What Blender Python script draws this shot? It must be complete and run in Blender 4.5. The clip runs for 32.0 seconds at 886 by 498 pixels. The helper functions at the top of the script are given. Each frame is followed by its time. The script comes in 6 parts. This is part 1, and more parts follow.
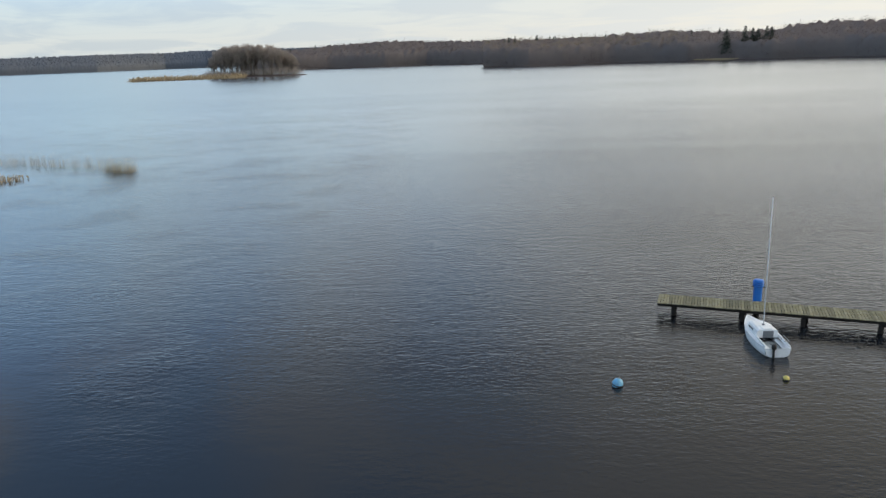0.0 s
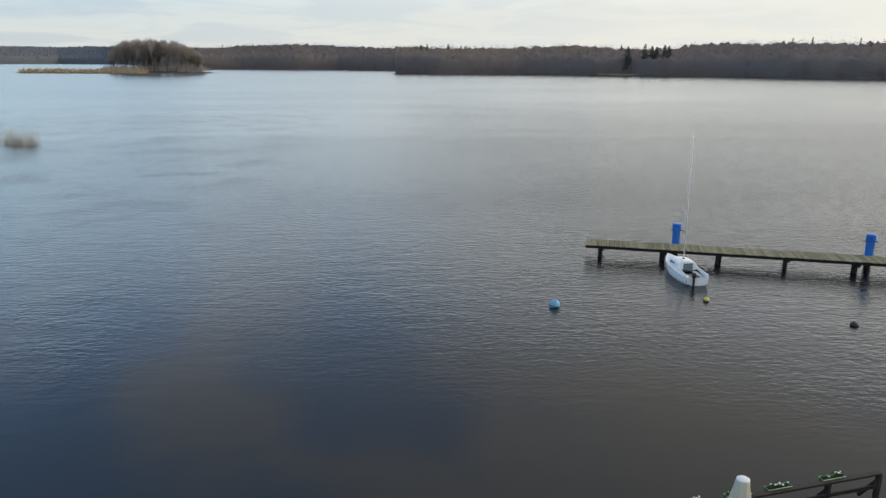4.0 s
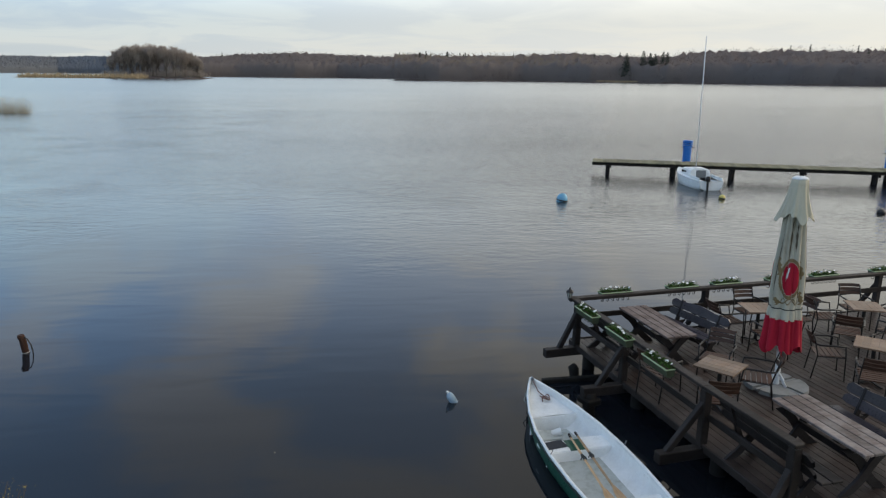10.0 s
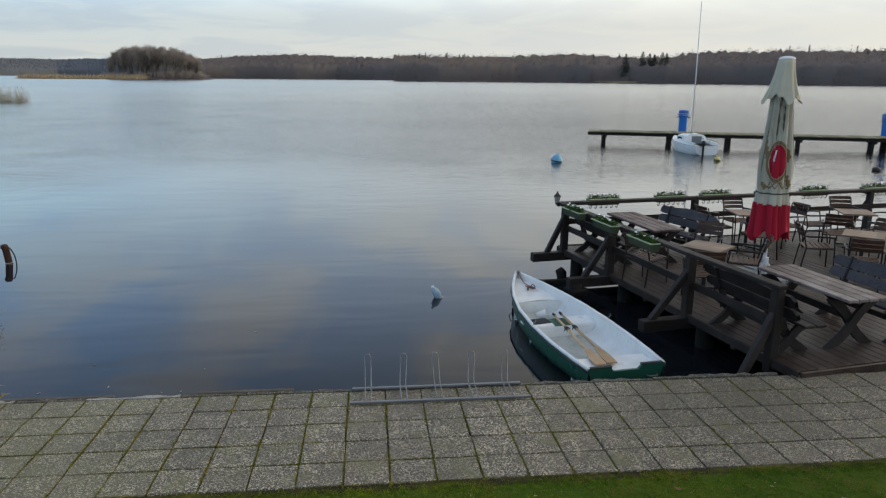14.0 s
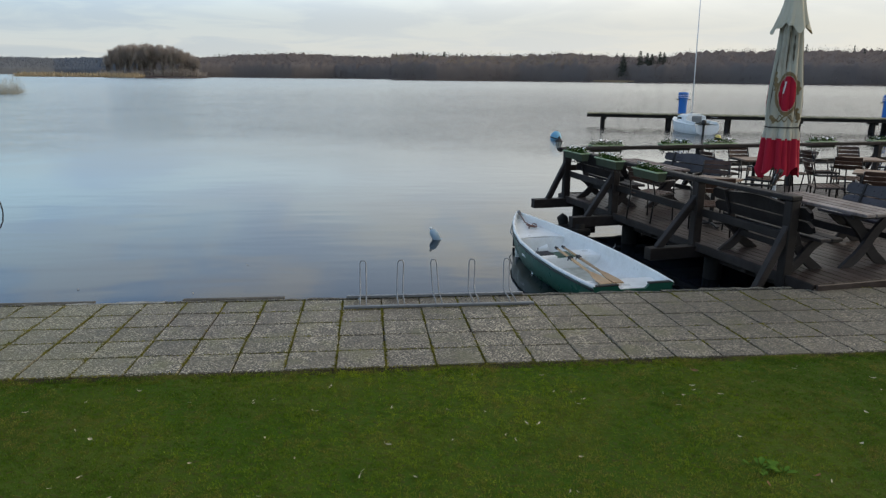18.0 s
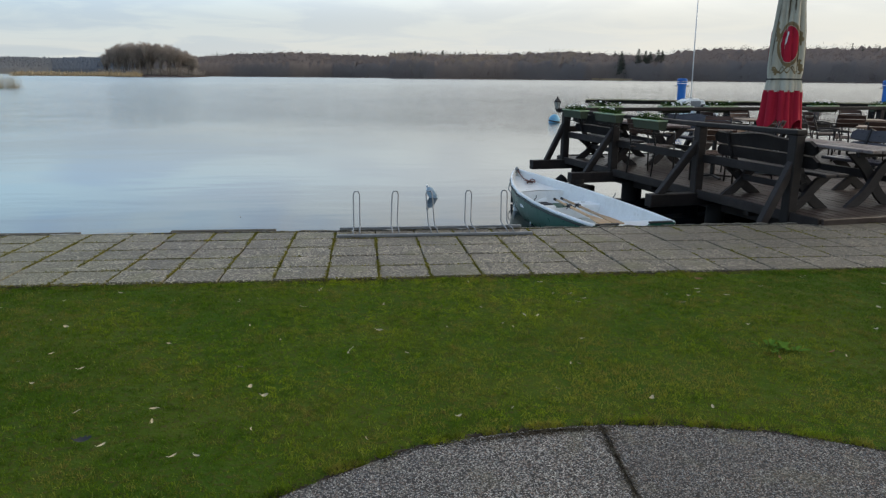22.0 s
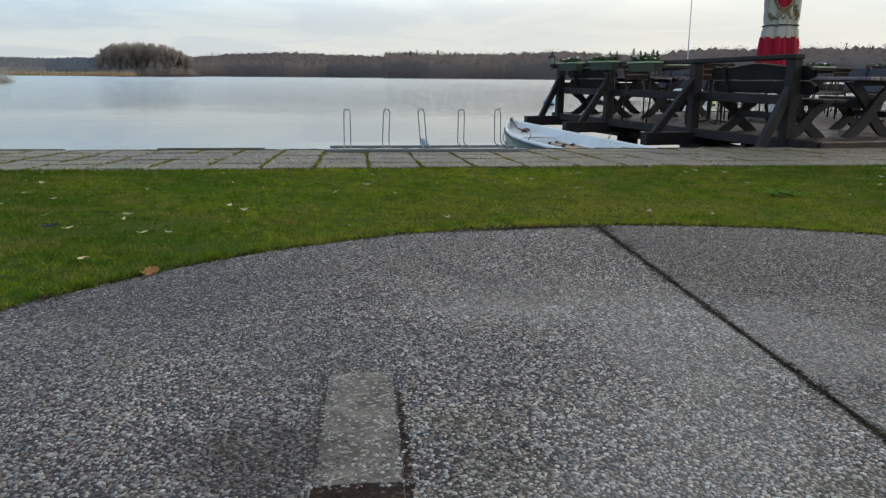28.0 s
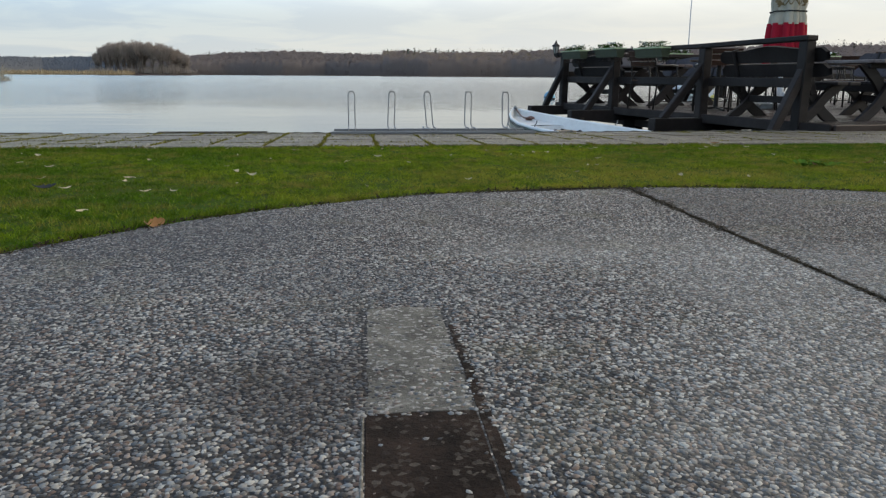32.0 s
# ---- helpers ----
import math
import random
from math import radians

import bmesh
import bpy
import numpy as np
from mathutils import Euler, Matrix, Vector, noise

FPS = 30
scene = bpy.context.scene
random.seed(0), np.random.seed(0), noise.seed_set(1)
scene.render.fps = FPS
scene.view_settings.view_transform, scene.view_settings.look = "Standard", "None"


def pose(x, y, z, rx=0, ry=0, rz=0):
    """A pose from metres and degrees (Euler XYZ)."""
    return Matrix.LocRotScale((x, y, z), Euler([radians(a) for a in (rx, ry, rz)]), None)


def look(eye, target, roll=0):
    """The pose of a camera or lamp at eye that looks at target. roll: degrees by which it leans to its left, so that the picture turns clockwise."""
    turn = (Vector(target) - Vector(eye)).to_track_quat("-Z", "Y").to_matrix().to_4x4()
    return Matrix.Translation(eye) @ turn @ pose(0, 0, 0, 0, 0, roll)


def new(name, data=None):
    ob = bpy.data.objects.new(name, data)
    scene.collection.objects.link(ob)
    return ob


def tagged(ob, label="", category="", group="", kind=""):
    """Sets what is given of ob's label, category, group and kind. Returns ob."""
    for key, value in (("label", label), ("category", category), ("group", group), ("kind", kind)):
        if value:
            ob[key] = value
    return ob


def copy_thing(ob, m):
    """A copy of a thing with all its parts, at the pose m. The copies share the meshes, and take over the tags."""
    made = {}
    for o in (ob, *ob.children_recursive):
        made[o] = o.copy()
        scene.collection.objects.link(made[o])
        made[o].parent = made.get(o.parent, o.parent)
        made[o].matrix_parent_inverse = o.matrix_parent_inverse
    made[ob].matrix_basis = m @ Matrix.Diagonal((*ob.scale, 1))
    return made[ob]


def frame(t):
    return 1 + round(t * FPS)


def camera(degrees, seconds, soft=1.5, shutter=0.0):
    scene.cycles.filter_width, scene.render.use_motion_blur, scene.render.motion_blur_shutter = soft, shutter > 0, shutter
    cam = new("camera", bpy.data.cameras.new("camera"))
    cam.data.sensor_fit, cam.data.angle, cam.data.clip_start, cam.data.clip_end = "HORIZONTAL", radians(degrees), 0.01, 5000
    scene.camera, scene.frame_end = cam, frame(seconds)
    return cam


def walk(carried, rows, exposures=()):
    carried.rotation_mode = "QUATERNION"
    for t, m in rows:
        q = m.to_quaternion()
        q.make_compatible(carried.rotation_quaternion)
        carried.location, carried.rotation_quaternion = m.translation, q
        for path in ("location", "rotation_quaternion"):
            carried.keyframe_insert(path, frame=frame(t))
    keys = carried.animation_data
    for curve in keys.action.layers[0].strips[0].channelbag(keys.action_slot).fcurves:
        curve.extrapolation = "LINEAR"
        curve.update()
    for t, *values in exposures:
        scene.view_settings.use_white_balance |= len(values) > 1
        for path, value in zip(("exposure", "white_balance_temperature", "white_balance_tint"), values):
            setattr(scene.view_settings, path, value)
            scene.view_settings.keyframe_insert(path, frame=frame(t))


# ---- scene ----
cam = camera(63.85, 32.0, soft=1.3)

# seconds, eye x, y, z in metres, heading to the left, pitch up and lean in degrees
PATH = [
    (0, 3.527, -5.722, 15.322, 1.64, -15.20, -2.04),
    (0.5, 3.538, -5.755, 15.246, -2.30, -15.07, -2.15),
    (1, 3.438, -5.590, 14.851, -4.46, -15.08, -1.34),
    (1.5, 3.053, -6.017, 14.397, -5.38, -14.96, -1.16),
    (2, 2.490, -6.549, 13.804, -5.60, -14.94, -0.70),
    (2.5, 1.894, -6.759, 13.076, -5.94, -14.99, 0.28),
    (3, 1.667, -7.185, 12.530, -6.01, -14.87, 0.45),
    (3.5, 1.618, -7.479, 11.997, -5.97, -14.71, 0.43),
    (5.5, 1.604, -7.668, 10.094, -5.91, -14.27, 0.40),
    (6, 1.642, -7.477, 9.572, -5.85, -14.11, 0.30),
    (6.5, 1.619, -7.336, 9.036, -5.88, -14.01, 0.30),
    (7, 1.589, -7.231, 8.483, -5.93, -13.95, 0.33),
    (7.5, 1.569, -7.164, 7.926, -5.98, -13.91, 0.39),
    (8, 1.573, -7.136, 7.369, -6.00, -13.85, 0.42),
    (8.5, 1.602, -7.111, 6.824, -5.99, -13.78, 0.43),
    (9, 1.624, -7.072, 6.305, -5.99, -13.74, 0.46),
    (9.5, 1.619, -7.040, 5.815, -6.02, -13.72, 0.51),
    (10, 1.603, -7.038, 5.341, -6.06, -13.70, 0.56),
    (10.5, 1.601, -7.073, 4.890, -6.06, -13.65, 0.56),
    (11, 1.613, -7.143, 4.508, -6.06, -13.60, 0.52),
    (11.5, 1.624, -7.231, 4.227, -6.07, -13.57, 0.49),
    (12, 1.648, -7.322, 4.027, -6.07, -13.56, 0.47),
    (12.5, 1.693, -7.391, 3.858, -6.06, -13.56, 0.48),
    (13, 1.752, -7.425, 3.689, -6.05, -13.55, 0.50),
    (13.5, 1.812, -7.429, 3.529, -6.06, -13.54, 0.49),
    (14, 1.855, -7.405, 3.390, -6.07, -13.51, 0.48),
    (14.5, 1.873, -7.368, 3.266, -6.07, -13.48, 0.47),
    (16.5, 1.858, -7.282, 2.739, -6.19, -13.46, 0.51),
    (17, 1.856, -7.288, 2.596, -6.21, -13.44, 0.46),
    (17.5, 1.852, -7.288, 2.440, -6.26, -13.46, 0.51),
    (18, 1.860, -7.272, 2.278, -6.28, -13.52, 0.60),
    (18.5, 1.883, -7.255, 2.130, -6.27, -13.59, 0.65),
    (19, 1.907, -7.250, 2.021, -6.25, -13.59, 0.60),
    (19.5, 1.916, -7.255, 1.948, -6.25, -13.54, 0.51),
    (20, 1.912, -7.250, 1.879, -6.28, -13.52, 0.48),
    (20.5, 1.905, -7.233, 1.799, -6.34, -13.54, 0.52),
    (21, 1.901, -7.225, 1.713, -6.38, -13.58, 0.54),
    (21.5, 1.901, -7.233, 1.627, -6.39, -13.60, 0.51),
    (22, 1.900, -7.241, 1.540, -6.39, -13.59, 0.48),
    (22.5, 1.900, -7.239, 1.444, -6.39, -13.56, 0.44),
    (23, 1.898, -7.244, 1.349, -6.40, -13.54, 0.40),
    (23.5, 1.883, -7.276, 1.266, -6.44, -13.54, 0.40),
    (24, 1.871, -7.315, 1.187, -6.48, -13.55, 0.42),
    (24.5, 1.872, -7.343, 1.103, -6.48, -13.54, 0.43),
    (25, 1.879, -7.348, 1.018, -6.53, -13.56, 0.42),
    (25.5, 1.883, -7.320, 0.935, -6.65, -13.61, 0.38),
    (27.5, 1.919, -7.307, 0.722, -6.73, -13.54, 0.46),
    (28, 1.931, -7.305, 0.704, -6.75, -13.55, 0.46),
    (28.5, 1.938, -7.295, 0.693, -6.78, -13.56, 0.45),
    (29, 1.938, -7.279, 0.691, -6.84, -13.58, 0.46),
    (29.5, 1.934, -7.255, 0.696, -6.93, -13.58, 0.46),
    (30, 1.926, -7.229, 0.703, -6.99, -13.57, 0.45),
    (30.5, 1.915, -7.206, 0.708, -6.93, -13.55, 0.43),
    (31, 1.898, -7.189, 0.705, -6.76, -13.54, 0.40),
    (31.5, 1.882, -7.169, 0.662, -6.69, -13.52, 0.34),
    (32, 1.861, -7.166, 0.541, -6.89, -13.69, 0.32),
]


def aim(x, y, z, yaw, pitch, roll):
    a, p = radians(yaw), radians(pitch)
    way = Vector((-math.sin(a) * math.cos(p), math.cos(a) * math.cos(p), math.sin(p)))
    return look((x, y, z), Vector((x, y, z)) + way * 2, roll)


walk(cam, [(r[0], aim(*r[1:])) for r in PATH], [(0, 0.14), (3, 0.12), (6, 0.08), (10, 0.05), (13, 0.0), (17, -0.02), (20, 0.02), (24, 0.08), (28, 0.10), (32, 0.10)])

# ---- sky and sun: a thin evening overcast, brightest over the far right shore ----
SUN_AZ, SUN_EL = radians(82), radians(24)          # to the right of +y, and above the horizon
WATER_Z = -0.5
world = bpy.data.worlds.new("sky")
scene.world = world
world.use_nodes = True
wt = world.node_tree
wt.nodes.clear()


def wnode(kind, **values):
    n = wt.nodes.new(kind)
    for key, value in values.items():
        if isinstance(key, str) and key in n.inputs:
            n.inputs[key].default_value = value
    return n


def wmath(op, a, b=None, c=None):
    n = wt.nodes.new("ShaderNodeMath")
    n.operation = op
    for i, v in enumerate((a, b, c)):
        if v is None:
            continue
        if isinstance(v, (int, float)):
            n.inputs[i].default_value = v
        else:
            wt.links.new(v, n.inputs[i])
    return n.outputs[0]


def wmix(fac, a, b):
    n = wt.nodes.new("ShaderNodeMix")
    n.data_type = "RGBA"
    for sock, v in ((n.inputs[0], fac), (n.inputs[6], a), (n.inputs[7], b)):
        if isinstance(v, (int, float)):
            sock.default_value = v
        elif isinstance(v, tuple):
            sock.default_value = (*v, 1)
        else:
            wt.links.new(v, sock)
    return n.outputs[2]


sky = wt.nodes.new("ShaderNodeTexSky")
sky.sky_type = "NISHITA"
sky.sun_disc = False
sky.sun_elevation, sky.sun_rotation = SUN_EL, SUN_AZ
coord = wt.nodes.new("ShaderNodeTexCoord")
sep = wt.nodes.new("ShaderNodeSeparateXYZ")
wt.links.new(coord.outputs["Generated"], sep.inputs[0])
up = wmath("MAXIMUM", sep.outputs[2], 0.0)
lift = wmath("ADD", up, 0.10)
flat = wt.nodes.new("ShaderNodeCombineXYZ")
wt.links.new(wmath("DIVIDE", sep.outputs[0], lift), flat.inputs[0])
wt.links.new(wmath("DIVIDE", sep.outputs[1], lift), flat.inputs[1])
cloud = wnode("ShaderNodeTexNoise", Scale=0.95, Detail=6.0, Roughness=0.55, Distortion=0.6)
wt.links.new(flat.outputs[0], cloud.inputs["Vector"])
cover = wt.nodes.new("ShaderNodeMapRange")
for i, v in ((1, 0.43), (2, 0.57), (3, 0.0), (4, 1.0)):
    cover.inputs[i].default_value = v
wt.links.new(cloud.outputs[0], cover.inputs[0])
# how near to the hidden sun a way points
towards = wmath("ADD", wmath("MULTIPLY", sep.outputs[0], math.sin(SUN_AZ)), wmath("MULTIPLY", sep.outputs[1], math.cos(SUN_AZ)))
glow = wt.nodes.new("ShaderNodeMapRange")
for i, v in ((1, -0.33), (2, 0.48), (3, 0.0), (4, 1.0)):
    glow.inputs[i].default_value = v
wt.links.new(towards, glow.inputs[0])
high = wt.nodes.new("ShaderNodeMapRange")
for i, v in ((1, 0.03), (2, 0.14), (3, 0.0), (4, 1.0)):
    high.inputs[i].default_value = v
wt.links.new(up, high.inputs[0])
low_cloud = wmix(glow.outputs[0], (6.35, 6.75, 6.75), (7.7, 7.55, 7.05))
cloud_col = wmix(high.outputs[0], low_cloud, wmix(glow.outputs[0], (4.4, 6.5, 7.9), (7.0, 7.1, 6.75)))
grey_cloud = wmix(high.outputs[0], wmix(glow.outputs[0], (5.2, 5.85, 6.3), (7.2, 7.3, 7.2)), wmix(glow.outputs[0], (3.7, 5.6, 7.6), (6.4, 6.35, 5.9)))
layer = wmix(cover.outputs[0], grey_cloud, cloud_col)
# higher up the veil breaks into cream puffs with blue between them
puffs = wnode("ShaderNodeTexNoise", Scale=1.75, Detail=5.0, Roughness=0.52, Distortion=0.35)
shifted = wt.nodes.new("ShaderNodeMapping")
shifted.inputs["Location"].default_value = (3.1, 0.4, 0.0)
shifted.inputs["Scale"].default_value = (1.0, 0.75, 1.0)
wt.links.new(flat.outputs[0], shifted.inputs[0])
wt.links.new(shifted.outputs[0], puffs.inputs["Vector"])
gaps = wt.nodes.new("ShaderNodeMapRange")
gaps.interpolation_type = "SMOOTHSTEP"
for i, v in ((1, 0.40), (2, 0.60), (3, 0.0), (4, 1.0)):
    gaps.inputs[i].default_value = v
wt.links.new(puffs.outputs[0], gaps.inputs[0])
broken = wmix(gaps.outputs[0], wmix(glow.outputs[0], (2.6, 4.6, 7.9), (4.5, 5.1, 6.0)), wmix(glow.outputs[0], (4.5, 5.4, 6.8), (7.7, 7.15, 6.0)))
upper = wt.nodes.new("ShaderNodeMapRange")
for i, v in ((1, 0.14), (2, 0.34), (3, 0.0), (4, 1.0)):
    upper.inputs[i].default_value = v
wt.links.new(up, upper.inputs[0])
layer = wmix(upper.outputs[0], layer, broken)
ease = wt.nodes.new("ShaderNodeMapRange")                         # sky mostly out of view, brightened so that the water mirrors more light
ease.interpolation_type = "SMOOTHERSTEP"
for i, v in ((1, 0.055), (2, 0.16), (3, 1.0), (4, 1.85)):
    ease.inputs[i].default_value = v
wt.links.new(up, ease.inputs[0])
fall = wt.nodes.new("ShaderNodeMapRange")
fall.interpolation_type = "SMOOTHERSTEP"
for i, v in ((1, 0.24), (2, 0.48), (3, 1.0), (4, 0.55)):
    fall.inputs[i].default_value = v
wt.links.new(up, fall.inputs[0])
thin = wt.nodes.new("ShaderNodeVectorMath")
thin.operation = "SCALE"
wt.links.new(layer, thin.inputs[0])
wt.links.new(wmath("MULTIPLY", ease.outputs[0], fall.outputs[0]), thin.inputs["Scale"])
sky_col = wmix(0.86, sky.outputs[0], thin.outputs[0])
back = wt.nodes.new("ShaderNodeBackground")
back.inputs[1].default_value = 0.107
wt.links.new(sky_col, back.inputs[0])
wout = wt.nodes.new("ShaderNodeOutputWorld")
wt.links.new(back.outputs[0], wout.inputs[0])

sun = new("sun", bpy.data.lights.new("sun", "SUN"))
sun.data.energy, sun.data.angle, sun.data.color = 1.7, radians(32), (1.0, 0.88, 0.70)
sun_way = Vector((math.sin(SUN_AZ) * math.cos(SUN_EL), math.cos(SUN_AZ) * math.cos(SUN_EL), math.sin(SUN_EL)))
sun.matrix_world = look(sun_way * 50, (0, 0, 0))


# ---- materials ----
class Mat:
    """A small builder round a node tree."""

    def __init__(self, name, rough=0.7, metal=0.0, spec=0.3):
        self.m = bpy.data.materials.new(name)
        self.m.use_nodes = True
        self.t = self.m.node_tree
        self.b = self.t.nodes["Principled BSDF"]
        self.b.inputs["Roughness"].default_value = rough
        self.b.inputs["Metallic"].default_value = metal
        self.b.inputs["Specular IOR Level"].default_value = spec
        self.c = None

    def node(self, kind):
        return self.t.nodes.new(kind)

    def link(self, a, b):
        self.t.links.new(a, b)

    def put(self, sock, v):
        if isinstance(v, (int, float)):
            sock.default_value = v
        elif isinstance(v, tuple):
            sock.default_value = (*v, 1) if len(v) == 3 and sock.type == "RGBA" else v
        else:
            self.link(v, sock)

    def coords(self, scale=(1, 1, 1), world_space=False, rot=0.0):
        if world_space:
            src = self.node("ShaderNodeNewGeometry").outputs["Position"]
        else:
            src = self.node("ShaderNodeTexCoord").outputs["Object"]
        mp = self.node("ShaderNodeMapping")
        mp.inputs["Scale"].default_value = scale
        mp.inputs["Rotation"].default_value = (0, 0, rot)
        self.link(src, mp.inputs[0])
        return mp.outputs[0]

    def noise(self, scale, detail=4.0, rough=0.55, vec=None, distort=0.0):
        n = self.node("ShaderNodeTexNoise")
        n.inputs["Scale"].default_value, n.inputs["Detail"].default_value = scale, detail
        n.inputs["Roughness"].default_value, n.inputs["Distortion"].default_value = rough, distort
        if vec is not None:
            self.link(vec, n.inputs["Vector"])
        return n.outputs[0]

    def voronoi(self, scale, vec, out="Distance", feature="F1"):
        n = self.node("ShaderNodeTexVoronoi")
        n.feature = feature
        n.inputs["Scale"].default_value = scale
        self.link(vec, n.inputs["Vector"])
        return n.outputs[out]

    def span(self, v, a, b, lo=0.0, hi=1.0):
        n = self.node("ShaderNodeMapRange")
        self.put(n.inputs[0], v)
        for i, x in ((1, a), (2, b), (3, lo), (4, hi)):
            n.inputs[i].default_value = x
        return n.outputs[0]

    def math(self, op, a, b=0.0):
        n = self.node("ShaderNodeMath")
        n.operation = op
        self.put(n.inputs[0], a)
        self.put(n.inputs[1], b)
        return n.outputs[0]

    def mix(self, fac, a, b, blend="MIX"):
        n = self.node("ShaderNodeMix")
        n.data_type, n.blend_type = "RGBA", blend
        self.put(n.inputs[0], fac)
        self.put(n.inputs[6], a)
        self.put(n.inputs[7], b)
        return n.outputs[2]

    def random(self, island=False):
        if island:
            return self.node("ShaderNodeNewGeometry").outputs["Random Per Island"]
        return self.node("ShaderNodeObjectInfo").outputs["Random"]

    def vary(self, col, v, amount):
        """col made lighter or darker by v (0..1)."""
        n = self.node("ShaderNodeHueSaturation")
        self.put(n.inputs["Color"], col)
        self.link(self.span(v, 0, 1, 1 - amount, 1 + amount), n.inputs["Value"])
        return n.outputs[0]

    def colour(self, c):
        self.put(self.b.inputs["Base Color"], c)
        return self

    def rough(self, v):
        self.put(self.b.inputs["Roughness"], v)
        return self

    def bump(self, h, strength=0.5, dist=0.01):
        n = self.node("ShaderNodeBump")
        n.inputs["Strength"].default_value, n.inputs["Distance"].default_value = strength, dist
        self.link(h, n.inputs["Height"])
        if self.b.inputs["Normal"].links:
            self.link(self.b.inputs["Normal"].links[0].from_socket, n.inputs["Normal"])
        self.link(n.outputs[0], self.b.inputs["Normal"])
        return self


def wood(name, dark, light, grey, wear=0.4, rough=0.75, stretch=(3.0, 40.0, 40.0), paint=None):
    """Weathered timber, grain along the piece's own x; wear: how much grey shows."""
    m = Mat(name, rough, spec=0.26)
    v = m.coords(stretch)
    g = m.noise(1.0, 5, 0.6, v, 0.4)
    big = m.noise(3.1, 5, 0.65, m.coords((1, 1, 1), True))
    fine = m.noise(3.2, 3, 0.7, v)
    c = m.mix(m.span(g, 0.35, 0.65), dark, light)
    c = m.mix(m.math("MULTIPLY", m.span(big, 0.42, 0.62), wear), c, grey)
    c = m.vary(c, m.random(), 0.30)
    c = m.mix(m.span(fine, 0.62, 0.72, 0, 0.6), c, tuple(x * 0.35 for x in dark))
    m.colour(c).rough(m.span(g, 0.3, 0.7, rough - 0.12, rough + 0.12))
    m.bump(g, 0.35, 0.004).bump(fine, 0.25, 0.002)
    return m.m


def plain(name, col, rough=0.5, metal=0.0, mottling=0.25, dirt=(0.08, 0.075, 0.06), scale=6.0, bump=0.1):
    """A painted, plastic or metal surface with some dirt on it."""
    m = Mat(name, rough, metal)
    v = m.coords()
    a, b = m.noise(scale, 5, 0.6, v), m.noise(scale * 9, 3, 0.6, v)
    c = m.mix(m.math("MULTIPLY", m.span(a, 0.45, 0.75), mottling), col, dirt)
    c = m.vary(c, b, 0.10)
    m.colour(c).rough(m.span(a, 0.3, 0.7, max(0.03, rough - 0.1), min(1, rough + 0.15)))
    m.bump(b, bump, 0.002)
    return m.m


M = {}
M["deck_wood"] = wood("deck_wood", (0.0174, 0.0108, 0.009), (0.0406, 0.0257, 0.0208), (0.0668, 0.0495, 0.0426), 0.6, 0.46, (2.0, 30.0, 30.0))
M["rail_wood"] = wood("rail_wood", (0.0095, 0.0068, 0.006), (0.0219, 0.0158, 0.0132), (0.042, 0.0326, 0.029), 0.45, 0.62, (3.0, 30.0, 30.0))
M["table_wood"] = wood("table_wood", (0.0747, 0.0528, 0.0451), (0.1829, 0.1365, 0.1172), (0.3156, 0.2731, 0.2485), 0.6, 0.55, (2.0, 30.0, 30.0))
M["brown_table_wood"] = wood("brown_table_wood", (0.0448, 0.029, 0.0248), (0.1097, 0.0751, 0.0645), (0.1894, 0.1502, 0.1367), 0.6, 0.55, (2.0, 30.0, 30.0))
M["cafe_wood"] = wood("cafe_wood", (0.12, 0.075, 0.047), (0.23, 0.15, 0.098), (0.24, 0.195, 0.16), 0.35, 0.5, (3.0, 40.0, 40.0))
M["chair_wood"] = wood("chair_wood", (0.0398, 0.0188, 0.0118), (0.0822, 0.0399, 0.0247), (0.0928, 0.0633, 0.0482), 0.3, 0.5, (3.0, 40.0, 40.0))
M["bench_wood"] = wood("bench_wood", (0.01, 0.0081, 0.0081), (0.0219, 0.0171, 0.0162), (0.039, 0.0333, 0.0323), 0.45, 0.56, (2.0, 30.0, 30.0))
M["blue_wood"] = wood("blue_wood", (0.0287, 0.0239, 0.0297), (0.0521, 0.042, 0.0485), (0.0763, 0.0615, 0.0627), 0.4, 0.36, (2.0, 30.0, 30.0))
M["jetty_wood"] = wood("jetty_wood", (0.11, 0.105, 0.055), (0.21, 0.19, 0.11), (0.27, 0.26, 0.20), 0.5, 0.8, (3.0, 30.0, 30.0))
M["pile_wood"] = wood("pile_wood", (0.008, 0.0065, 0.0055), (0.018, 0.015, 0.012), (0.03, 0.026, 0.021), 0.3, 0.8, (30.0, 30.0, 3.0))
M["edge_wood"] = wood("edge_wood", (0.045, 0.040, 0.032), (0.085, 0.076, 0.062), (0.12, 0.11, 0.095), 0.4, 0.85, (3.0, 30.0, 30.0))
M["oar_wood"] = wood("oar_wood", (0.32, 0.19, 0.09), (0.50, 0.33, 0.18), (0.42, 0.33, 0.24), 0.3, 0.45, (3.0, 40.0, 40.0))
M["black_metal"] = plain("black_metal", (0.018, 0.017, 0.017), 0.42, 0.0, 0.3, (0.06, 0.045, 0.035), 12)
M["steel"] = plain("steel", (0.20, 0.21, 0.22), 0.42, 0.5, 0.35, (0.24, 0.23, 0.22), 14)
M["white_metal"] = plain("white_metal", (0.72, 0.73, 0.74), 0.4, 0.0, 0.3, (0.3, 0.28, 0.25), 8)
M["white_gel"] = plain("white_gel", (0.80, 0.81, 0.80), 0.33, 0.0, 0.28, (0.42, 0.42, 0.38), 3)
M["grey_gel"] = plain("grey_gel", (0.46, 0.49, 0.47), 0.45, 0.0, 0.6, (0.22, 0.22, 0.17), 7)
